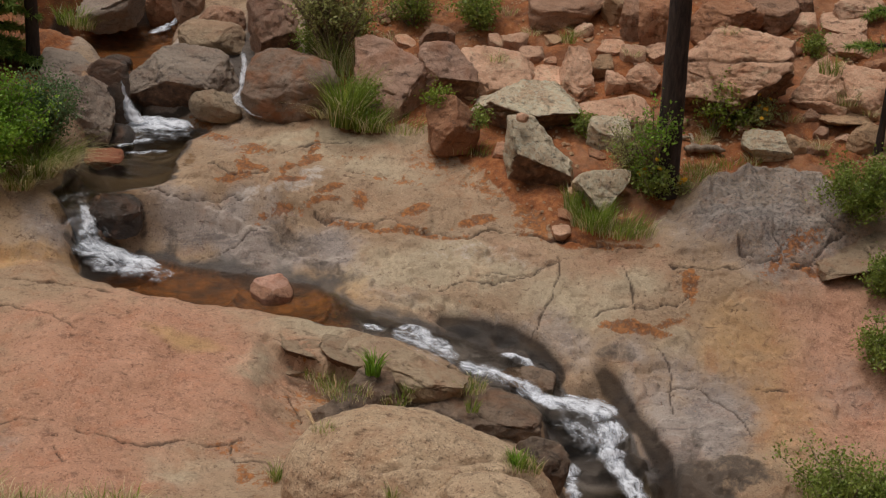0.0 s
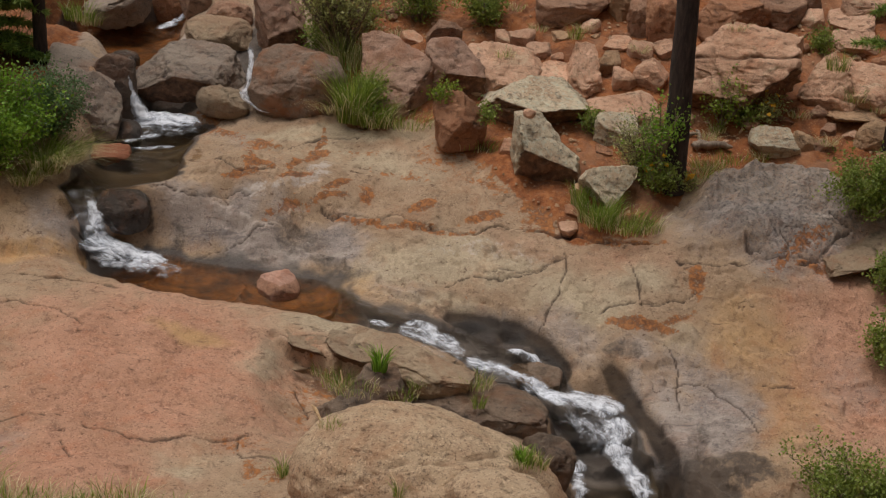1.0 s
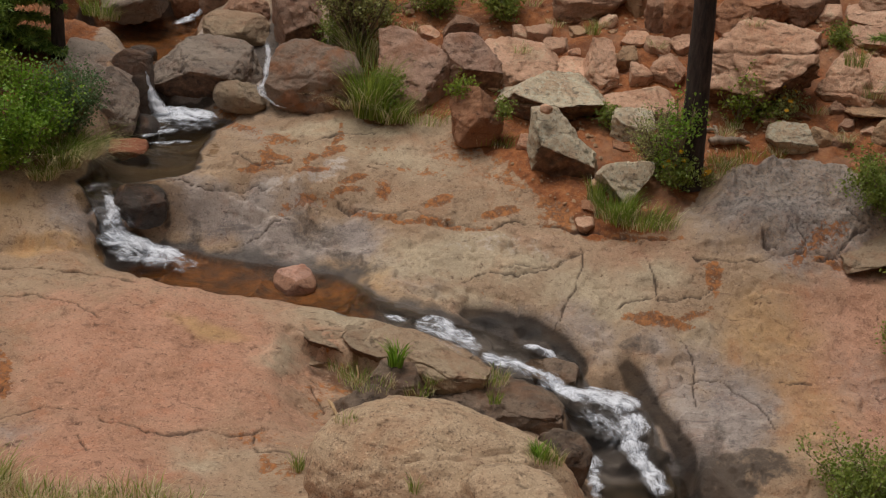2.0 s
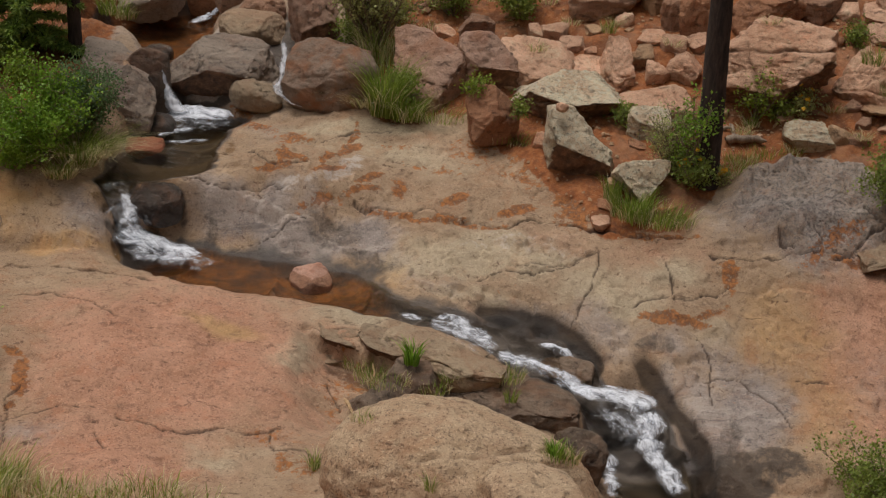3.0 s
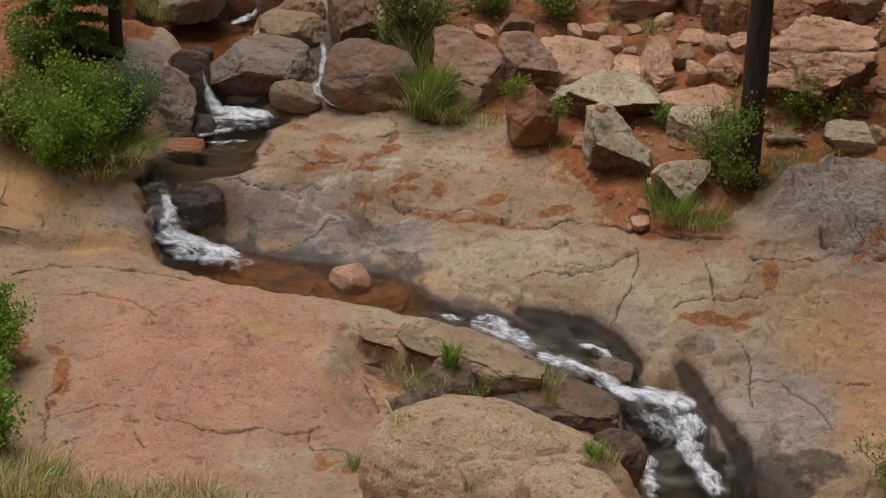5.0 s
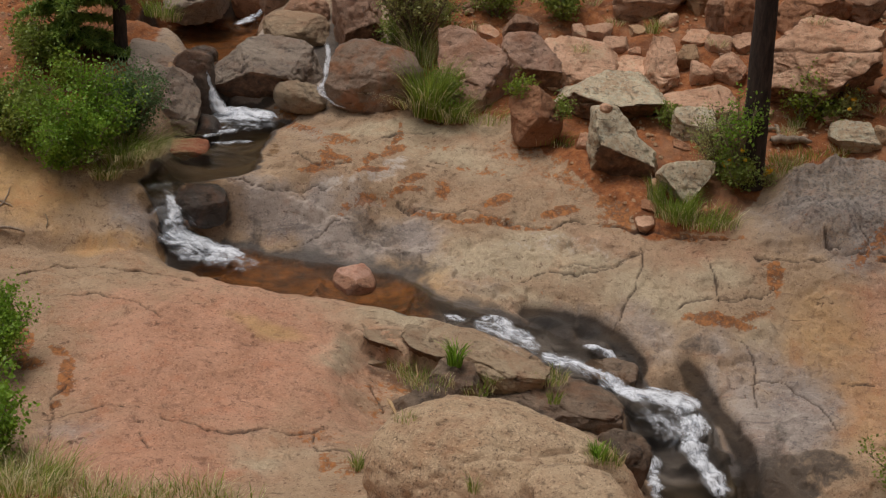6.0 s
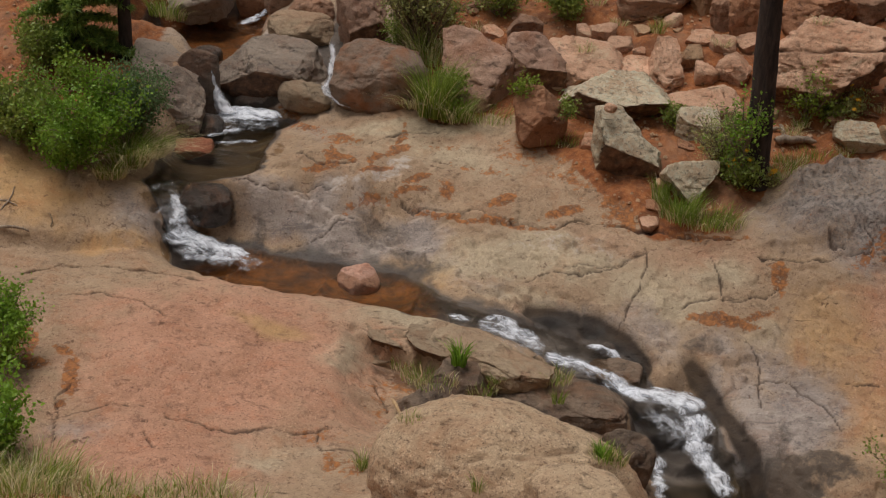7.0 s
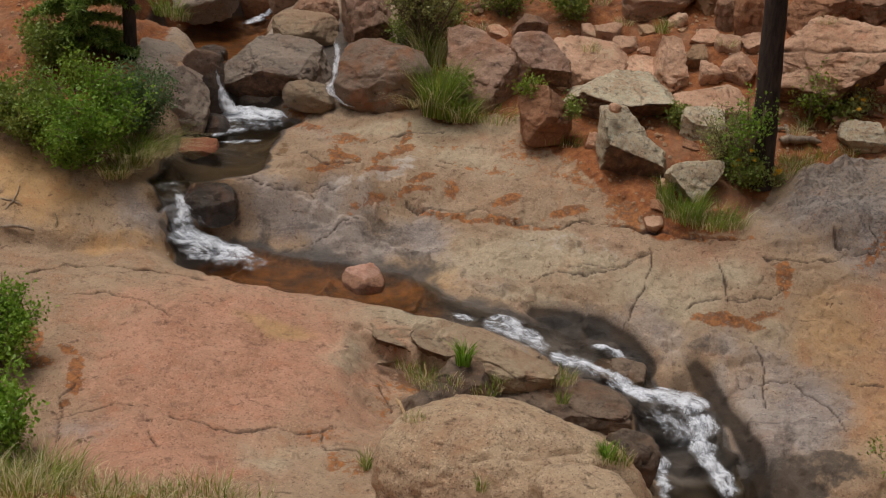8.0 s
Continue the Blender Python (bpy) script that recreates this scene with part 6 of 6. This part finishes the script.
grass("bright green grass clump at the slab edge", (-0.89, 18.66, 1.13), 0.95, 0.2, 480, grass_leaf, 6, droop=0.5, dry=90, width=0.006)
grass("green grass at the slab edge", (-0.62, 18.59, 1.12), 0.55, 0.22, 300, grass_leaf, 7, droop=0.7, dry=120, width=0.005)
grass("low green and dry grass at the slab edge", (-0.26, 18.59, 1.12), 0.35, 0.25, 200, grass_leaf, 8, droop=0.7, dry=120, wide=1.6)
shrub("leafy green plant in the grass clump", (-0.70, 18.76, 1.23), 0.45, 0.28, mid_leaf, 10, stems=10, twigs=8, each=12, leaf=0.045)
grass("dry grass below the rust stained rock", (-1.17, 18.82, 1.19), 0.4, 0.18, 40, grass_leaf, 9, droop=0.9, dry=160, lean=(-0.2, -0.3))
shrub("dark shrub at the top of the slope", (-0.12, 20.66, 1.98), 0.8, 0.42, mid_leaf, 11, stems=14, twigs=10, each=10, leaf=0.04)
shrub("bright shrub at the top of the slope", (0.82, 20.48, 2.03), 0.6, 0.4, mid_leaf, 12, stems=13, twigs=10, each=12, leaf=0.045)
shrub("small yellow green plant on the soil", (-0.81, 20.43, 1.92), 0.35, 0.18, lime_leaf, 13, stems=6, twigs=6, each=8, leaf=0.04)
grass("small tuft on the soil slope", (1.96, 20.28, 1.96), 0.25, 0.1, 70, grass_leaf, 10, dry=40)
grass("low green growth under the slab", (0.66, 18.11, 1.04), 0.2, 0.2, 120, grass_leaf, 11, wide=1.8, dry=40)
shrub("small green plant between the boulders", (0.74, 18.16, 1.33), 0.3, 0.15, mid_leaf, 14, stems=6, twigs=6, each=8, leaf=0.04)
shrub("small yellow green plant under the ledge", (0.21, 18.25, 1.58), 0.28, 0.16, lime_leaf, 15, stems=6, twigs=6, each=7, leaf=0.04)
shrub("small green plant beside the pink slab", (2.10, 18.43, 1.24), 0.3, 0.15, mid_leaf, 16, stems=6, twigs=6, each=8, leaf=0.04)
shrub("grey green fine shrub against the pine", (2.63, 17.59, 0.93), 1.0, 0.40, olive_leaf, 17, stems=24, twigs=9, each=5, leaf=0.032, clump=0.05)
shrub("bright green leafy shrub on the pine trunk", (2.81, 17.30, 1.16), 0.95, 0.24, bright_leaf, 18, stems=8, twigs=7, each=6, leaf=0.045, low=0.5)
shrub("green shrub at the pine foot", (2.82, 17.38, 0.87), 0.6, 0.33, mid_leaf, 19, stems=13, twigs=9, each=10, leaf=0.04, flowers=9, flower_mat=yellow_petal)
grass("bright grass round the lichen wedge", (2.09, 16.89, 0.61), 0.45, 0.22, 330, grass_leaf, 12, droop=0.5, dry=80, width=0.005)
grass("bright grass at the slab edge", (2.41, 16.78, 0.58), 0.35, 0.25, 300, grass_leaf, 13, droop=0.6, dry=110, wide=1.6, width=0.005)
grass("grass beside the lichen block", (1.88, 17.17, 0.69), 0.4, 0.1, 120, grass_leaf, 14, droop=0.4, dry=20, width=0.005)
grass("yellowing grass beside the pine", (3.28, 17.63, 0.97), 0.3, 0.2, 160, grass_leaf, 15, dry=140, wide=1.5)
grass("short grass on the orange soil", (3.84, 17.97, 1.08), 0.18, 0.2, 120, grass_leaf, 16, wide=1.8, dry=40)
grass("short grass on the orange soil", (3.50, 17.79, 1.05), 0.2, 0.15, 100, grass_leaf, 17, wide=1.5, dry=60)
shrub("yellow flowered herb at the pine foot", (3.20, 17.43, 0.87), 0.25, 0.15, olive_leaf, 20, stems=8, twigs=5, each=6, leaf=0.035, flowers=7, flower_mat=yellow_petal)
shrub("yellow green shrub below the large block", (3.73, 18.67, 1.35), 0.72, 0.3, lime_leaf, 21, stems=10, twigs=7, each=6, leaf=0.042)
shrub("green shrub under the large block", (3.99, 18.66, 1.38), 0.36, 0.22, mid_leaf, 22, stems=8, twigs=6, each=6, leaf=0.045)
shrub("yellow flowered herb under the large block", (4.32, 18.65, 1.45), 0.34, 0.22, olive_leaf, 23, stems=9, twigs=6, each=8, leaf=0.035, flowers=9, flower_mat=yellow_petal)
grass("small grey plant on the soil", (3.67, 18.56, 1.29), 0.2, 0.1, 60, grass_leaf, 18, dry=50)
shrub("small green shrub on the rocks", (5.22, 20.06, 2.02), 0.32, 0.16, mid_leaf, 24, stems=7, twigs=7, each=9, leaf=0.04)
grass("grass among the rocks", (5.21, 19.08, 2.04), 0.35, 0.15, 90, grass_leaf, 19, dry=30)
grass("grass among the rocks", (5.41, 18.81, 1.72), 0.25, 0.15, 70, grass_leaf, 20, dry=30)
grass("dry tuft of orange grass on the soil", (2.08, 20.47, 2.03), 0.2, 0.12, 12, grass_leaf, 200, dry=70, droop=0.8)
grass("dry tuft of orange grass on the soil", (1.47, 20.46, 1.99), 0.2, 0.12, 12, grass_leaf, 201, dry=70, droop=0.8)
grass("dry tuft of orange grass on the soil", (2.78, 19.80, 1.95), 0.2, 0.12, 12, grass_leaf, 202, dry=70, droop=0.8)
grass("dry tuft of orange grass on the soil", (0.99, 19.51, 1.85), 0.2, 0.12, 12, grass_leaf, 203, dry=70, droop=0.8)
grass("dry tuft of orange grass on the soil", (-0.42, 20.29, 1.86), 0.2, 0.12, 12, grass_leaf, 204, dry=70, droop=0.8)
grass("dry tuft of orange grass on the soil", (-0.94, 20.18, 1.82), 0.2, 0.12, 12, grass_leaf, 205, dry=70, droop=0.8)
grass("dry tuft of orange grass on the soil", (3.89, 19.23, 2.44), 0.2, 0.12, 12, grass_leaf, 206, dry=70, droop=0.8)
grass("dry tuft of orange grass on the soil", (4.71, 18.72, 1.49), 0.2, 0.12, 12, grass_leaf, 207, dry=70, droop=0.8)
grass("dry tuft of orange grass on the soil", (4.14, 18.10, 1.13), 0.2, 0.12, 12, grass_leaf, 208, dry=70, droop=0.8)
grass("dry tuft of orange grass on the soil", (3.53, 18.35, 1.24), 0.2, 0.12, 12, grass_leaf, 209, dry=70, droop=0.8)
grass("dry tuft of orange grass on the soil", (4.95, 18.13, 1.34), 0.2, 0.12, 12, grass_leaf, 210, dry=70, droop=0.8)
grass("dry tuft of orange grass on the soil", (5.71, 18.77, 1.61), 0.2, 0.12, 12, grass_leaf, 211, dry=70, droop=0.8)
grass("dry tuft of orange grass on the soil", (-0.37, 20.79, 2.10), 0.2, 0.12, 12, grass_leaf, 212, dry=70, droop=0.8)
grass("dry tuft of orange grass on the soil", (0.40, 20.98, 2.14), 0.2, 0.12, 12, grass_leaf, 213, dry=70, droop=0.8)
grass("dry tuft of orange grass on the soil", (1.17, 20.90, 2.16), 0.2, 0.12, 12, grass_leaf, 214, dry=70, droop=0.8)
shrub("dense small leaved evergreen shrub beside the outcrop", (5.25, 16.89, 0.90), 0.85, 0.5, mid_leaf, 25, stems=20, twigs=13, each=15, leaf=0.04, clump=0.05)
shrub("small leaved evergreen shrub on the ledge", (5.34, 15.98, 0.33), 0.5, 0.3, mid_leaf, 26, stems=12, twigs=10, each=12, leaf=0.04)
shrub("small leaved evergreen shrub on the slab", (5.21, 15.14, -0.19), 0.62, 0.36, mid_leaf, 27, stems=14, twigs=10, each=11, leaf=0.04)
shrub("dense small leaved evergreen shrub on the slab", (4.49, 13.32, -1.06), 0.85, 0.75, mid_leaf, 28, stems=26, twigs=12, each=14, leaf=0.04)
shrub("bright leafy shrub at the slab edge", (-4.77, 13.23, -0.02), 1, 0.5, bright_leaf, 29, stems=18, twigs=12, each=18, leaf=0.042)
shrub("green leafy shrub at the slab edge", (-4.35, 11.83, -0.14), 0.9, 0.42, bright_leaf, 30, stems=15, twigs=11, each=12, leaf=0.05)
shrub("low shrub in the bank grass", (-4.35, 11.44, -0.20), 0.5, 0.4, mid_leaf, 31, stems=10, twigs=9, each=11, leaf=0.045)
grass("bright green broad bladed plant on the ledge", (-0.30, 13.95, -0.03), 0.34, 0.07, 75, bright_leaf, 98, droop=0.55, width=0.011)
grass("small grass tuft in a rock joint", (-0.69, 13.98, -0.23), 0.2, 0.18, 90, grass_leaf, 30, dry=70)
grass("small grass tuft in a rock joint", (-0.50, 13.42, -0.00), 0.14, 0.2, 60, grass_leaf, 31, dry=70)
grass("small grass tuft in a rock joint", (-0.88, 14.20, -0.21), 0.15, 0.12, 30, grass_leaf, 32, dry=60)
grass("small grass tuft in a rock joint", (0.68, 14.13, -0.22), 0.2, 0.16, 110, grass_leaf, 33, dry=90)
grass("small grass tuft in a rock joint", (0.71, 13.86, -0.33), 0.2, 0.06, 60, grass_leaf, 34, dry=10)
grass("small grass tuft in a rock joint", (0.93, 10.70, 0.82), 0.2, 0.1, 70, grass_leaf, 35, dry=40)
grass("small grass tuft in a rock joint", (1.05, 10.74, 0.77), 0.18, 0.08, 50, grass_leaf, 36, dry=30)
grass("small grass tuft in a rock joint", (-1.07, 11.97, -0.14), 0.25, 0.06, 50, grass_leaf, 37, dry=20)
grass("small grass tuft in a rock joint", (-0.03, 10.22, 0.74), 0.22, 0.04, 20, grass_leaf, 38, dry=5)
grass("small grass tuft in a rock joint", (0.07, 13.95, -0.17), 0.13, 0.1, 50, grass_leaf, 39, dry=30)
grass("small grass tuft in a rock joint", (-0.60, 10.89, 0.96), 0.12, 0.1, 20, grass_leaf, 40, dry=40)
grass("small grass tuft in a rock joint", (-0.06, 13.70, -0.19), 0.12, 0.15, 60, grass_leaf, 41, dry=50)
grass("bright green broad bladed plant at the water rock", (0.93, 10.71, 0.83), 0.2, 0.05, 45, bright_leaf, 99, droop=0.55, width=0.009)
grass("mixed green and straw coloured grass on the bank", (-3.85, 11.45, -0.18), 0.43, 0.22, 35, grass_leaf, 60, droop=0.65, dry=50, width=0.005, wide=1.6)
grass("mixed green and straw coloured grass on the bank", (-4.01, 10.79, 0.10), 0.52, 0.22, 30, grass_leaf, 61, droop=0.65, dry=57, width=0.005, wide=1.6)
grass("mixed green and straw coloured grass on the bank", (-3.14, 11.27, -0.18), 0.25, 0.22, 32, grass_leaf, 62, droop=0.65, dry=59, width=0.005, wide=1.6)
grass("mixed green and straw coloured grass on the bank", (-3.37, 9.87, 0.54), 0.51, 0.22, 40, grass_leaf, 63, droop=0.65, dry=60, width=0.005, wide=1.6)
grass("mixed green and straw coloured grass on the bank", (-3.92, 11.36, -0.20), 0.47, 0.22, 46, grass_leaf, 64, droop=0.65, dry=50, width=0.005, wide=1.6)
grass("mixed green and straw coloured grass on the bank", (-2.41, 11.32, -0.15), 0.22, 0.22, 40, grass_leaf, 65, droop=0.65, dry=55, width=0.005, wide=1.6)
grass("mixed green and straw coloured grass on the bank", (-3.80, 11.39, -0.19), 0.52, 0.22, 56, grass_leaf, 66, droop=0.65, dry=61, width=0.005, wide=1.6)
grass("mixed green and straw coloured grass on the bank", (-4.14, 10.79, 0.13), 0.48, 0.22, 43, grass_leaf, 67, droop=0.65, dry=73, width=0.005, wide=1.6)
grass("mixed green and straw coloured grass on the bank", (-3.90, 11.31, -0.20), 0.42, 0.22, 50, grass_leaf, 68, droop=0.65, dry=54, width=0.005, wide=1.6)
grass("mixed green and straw coloured grass on the bank", (-3.84, 11.39, -0.19), 0.49, 0.22, 32, grass_leaf, 69, droop=0.65, dry=48, width=0.005, wide=1.6)
grass("mixed green and straw coloured grass on the bank", (-3.01, 10.33, 0.27), 0.22, 0.22, 52, grass_leaf, 70, droop=0.65, dry=63, width=0.005, wide=1.6)
grass("mixed green and straw coloured grass on the bank", (-3.74, 10.52, 0.20), 0.38, 0.22, 37, grass_leaf, 71, droop=0.65, dry=79, width=0.005, wide=1.6)
grass("mixed green and straw coloured grass on the bank", (-3.33, 11.29, -0.17), 0.22, 0.22, 44, grass_leaf, 72, droop=0.65, dry=75, width=0.005, wide=1.6)
grass("mixed green and straw coloured grass on the bank", (-3.91, 11.35, -0.20), 0.51, 0.22, 39, grass_leaf, 73, droop=0.65, dry=60, width=0.005, wide=1.6)
grass("mixed green and straw coloured grass on the bank", (-2.47, 10.76, 0.13), 0.21, 0.22, 44, grass_leaf, 74, droop=0.65, dry=55, width=0.005, wide=1.6)
grass("mixed green and straw coloured grass on the bank", (-3.73, 11.48, -0.16), 0.43, 0.22, 32, grass_leaf, 75, droop=0.65, dry=60, width=0.005, wide=1.6)
grass("mixed green and straw coloured grass on the bank", (-2.51, 10.64, 0.13), 0.18, 0.22, 42, grass_leaf, 76, droop=0.65, dry=62, width=0.005, wide=1.6)
grass("mixed green and straw coloured grass on the bank", (-1.96, 10.39, 0.35), 0.22, 0.22, 31, grass_leaf, 77, droop=0.65, dry=61, width=0.005, wide=1.6)
grass("mixed green and straw coloured grass on the bank", (-2.73, 10.54, 0.18), 0.21, 0.22, 40, grass_leaf, 78, droop=0.65, dry=65, width=0.005, wide=1.6)
grass("mixed green and straw coloured grass on the bank", (-2.97, 11.31, -0.15), 0.23, 0.22, 46, grass_leaf, 79, droop=0.65, dry=48, width=0.005, wide=1.6)
grass("mixed green and straw coloured grass on the bank", (-3.18, 10.88, 0.05), 0.25, 0.22, 42, grass_leaf, 80, droop=0.65, dry=76, width=0.005, wide=1.6)
grass("mixed green and straw coloured grass on the bank", (-3.62, 9.90, 0.49), 0.44, 0.22, 38, grass_leaf, 81, droop=0.65, dry=51, width=0.005, wide=1.6)
grass("mixed green and straw coloured grass on the bank", (-4.26, 11.45, -0.19), 0.40, 0.22, 35, grass_leaf, 82, droop=0.65, dry=78, width=0.005, wide=1.6)
grass("mixed green and straw coloured grass on the bank", (-4.04, 10.72, 0.11), 0.42, 0.22, 29, grass_leaf, 83, droop=0.65, dry=52, width=0.005, wide=1.6)
grass("mixed green and straw coloured grass on the bank", (-2.43, 11.33, -0.15), 0.26, 0.22, 37, grass_leaf, 84, droop=0.65, dry=71, width=0.005, wide=1.6)
grass("mixed green and straw coloured grass on the bank", (-3.88, 11.30, -0.20), 0.45, 0.22, 39, grass_leaf, 85, droop=0.65, dry=67, width=0.005, wide=1.6)
conifer("tall dark barked pine beside the boulders", (3.01, 17.54, 0.93), 9.5, 0.155, spruce_leaf, bark_mat, 1, 34, 0.62, 1.9, bend=(-0.045, 0.0), needle=0.14, step=0.09)
conifer("slim dark pine trunk above the creek shrub", (-4.84, 18.91, 1.57), 8, 0.085, spruce_leaf, bark_mat, 2, 22, 0.6, 1.1, bend=(-0.02, 0.0), needle=0.14, step=0.09)
conifer("slim young pine at the rock slope", (5.66, 18.06, 1.40), 4.5, 0.045, spruce_leaf, bark_mat, 3, 22, 0.22, 0.7, needle=0.12, step=0.035, droop=0.25)
conifer("young dark spruce behind the bank shrubs", (-5.41, 18.83, 1.61), 3.2, 0.06, spruce_leaf, bark_mat, 4, 70, 0.04, 0.62, needle=0.11, step=0.03, broad=0.12, droop=0.3, name="spruce_tree")

# ---------------------------------------------------------------- small things
def stick(label, a, b, r, mat, seed, bendy=0.03):
    """A dry stick lying on the rock, a little bent and broken at the ends."""
    rng = np.random.default_rng(seed)
    a, b = np.array(a, float), np.array(b, float)
    path = []
    for t in np.linspace(0, 1, 9):
        w = np.sin(t * math.pi) * bendy
        path.append((a + (b - a) * t + np.array([w, 0, w * 0.4]) + rng.normal(0, 0.003 + 0.08 * r, 3), r * (1 - 0.45 * t) * (1 + 0.05 * rng.normal()) * (0.3 if t in (0.0, 1.0) else 1.0)))
    co, fa = tubes([path], 7)
    me = mesh_of("stick", co, fa, mat)
    me.shade_smooth()
    return tagged(new("stick", me), label, "stick", "dry sticks")


# loose stones on the soil slope, and finer gravel
PICK = np.random.default_rng(12)
STONE_MESHES = [small_stone(k, 1.0, (pink_rock, tan_rock, brown_rock, red_rock)[k % 4]) for k in range(12)]
GROUND_AT = GZ.reshape(len(YS), len(XS))


def ground_at(x, y):
    return float(GROUND_AT[np.searchsorted(YS, y), np.searchsorted(XS, x)])


def on_soil(count, seed):
    """Places strewn over the soil, thicker in patches."""
    rng = np.random.default_rng(seed)
    x, y = rng.uniform(-6.8, 6.4, count * 8), rng.uniform(15.8, 22.2, count * 8)
    keep = (soil_cover(x, y) > 0.6) & (fbm(x, y, 0.8, 2, 97) + 0.4 * rng.random(len(x)) > 0.1)
    return np.stack([x, y], -1)[keep][:count]


for k, (x, y) in enumerate(on_soil(150, 5)):
    size = 0.035 + 0.10 * PICK.random() ** 2.5
    ob = new("stone", STONE_MESHES[k % 12])
    ob.matrix_world = pose(x, y, ground_at(x, y) + size * 0.15, PICK.uniform(-15, 15), PICK.uniform(-15, 15), PICK.uniform(0, 360)) @ Matrix.Scale(size, 4)
    tagged(ob, "small angular granite stone lying on orange soil", "stone", "loose stones")

grit_co, grit_fa = [], []
cube = np.array([(-1, -1, -0.5), (1, -1, -0.5), (1, 1, -0.5), (-1, 1, -0.5), (-0.6, -0.5, 0.6), (0.5, -0.7, 0.5), (0.7, 0.5, 0.6), (-0.5, 0.6, 0.4)])
quad = np.array([(0, 1, 5, 4), (1, 2, 6, 5), (2, 3, 7, 6), (3, 0, 4, 7), (4, 5, 6, 7)])
for x, y in on_soil(1500, 8):
    a, size = PICK.uniform(0, 6.28), PICK.uniform(0.008, 0.026)
    turn = np.array([(math.cos(a), -math.sin(a), 0), (math.sin(a), math.cos(a), 0), (0, 0, 1)])
    grit_fa += (quad + 8 * (len(grit_co) // 8)).tolist()
    grit_co += ((cube * PICK.uniform(0.6, 1.3, 3) * size) @ turn.T + np.array([x, y, ground_at(x, y) + size * 0.3])).tolist()
tagged(new("gravel", mesh_of("gravel", grit_co, grit_fa, tan_rock)), "fine tan gravel and grit strewn over orange soil", "gravel", kind="stuff")

stick("pale dry stick leaning on the dark rock", (-0.92, 13.25, -0.09), (-0.78, 12.75, -0.12), 0.020, dead_wood, 1)
stick("thin pale stick on the rock dome", (-0.56, 11.28, 0.81), (-0.35, 11.30, 0.96), 0.013, dead_wood, 2)
stick("weathered grey log on the orange soil", (3.29, 18.19, 1.22), (3.81, 18.18, 1.22), 0.065, grey_wood, 3)
stick("pale broken branch on the soil", (3.21, 18.33, 1.29), (3.43, 18.50, 1.27), 0.03, grey_wood, 4)
stick("pale broken branch on the soil", (3.41, 18.57, 1.30), (3.41, 18.27, 1.23), 0.025, grey_wood, 5)
stick("pale stub of wood on the soil", (3.94, 18.52, 1.29), (3.98, 18.61, 1.37), 0.02, dead_wood, 6)
stick("bare bent branch on the tan slab", (-5.54, 15.68, 0.46), (-5.17, 15.72, 0.41), 0.02, grey_wood, 7, bendy=0.08)
stick("bare twig on the tan slab", (-5.55, 15.92, 0.57), (-5.49, 16.27, 0.74), 0.01, grey_wood, 8)
stick("bare twig on the tan slab", (-5.66, 16.06, 0.65), (-5.38, 16.01, 0.59), 0.01, grey_wood, 9)
stick("thin upright dry stem on the slab", (-4.97, 15.84, 0.44), (-5.03, 15.99, 0.54), 0.008, twig_mat, 10)
stick("rust coloured dry stalk on the rock hump", (-0.71, 13.85, -0.22), (-0.69, 13.98, -0.06), 0.012, dead_wood, 11)
rock("boulder", "small pale stone balanced on the lichen block", (1.25, 17.65, 1.65), (0.075, 0.06, 0.055), (0, 10, 20), pink_rock, boxy=2.6, seed=90, cuts=3, hard=0.0)
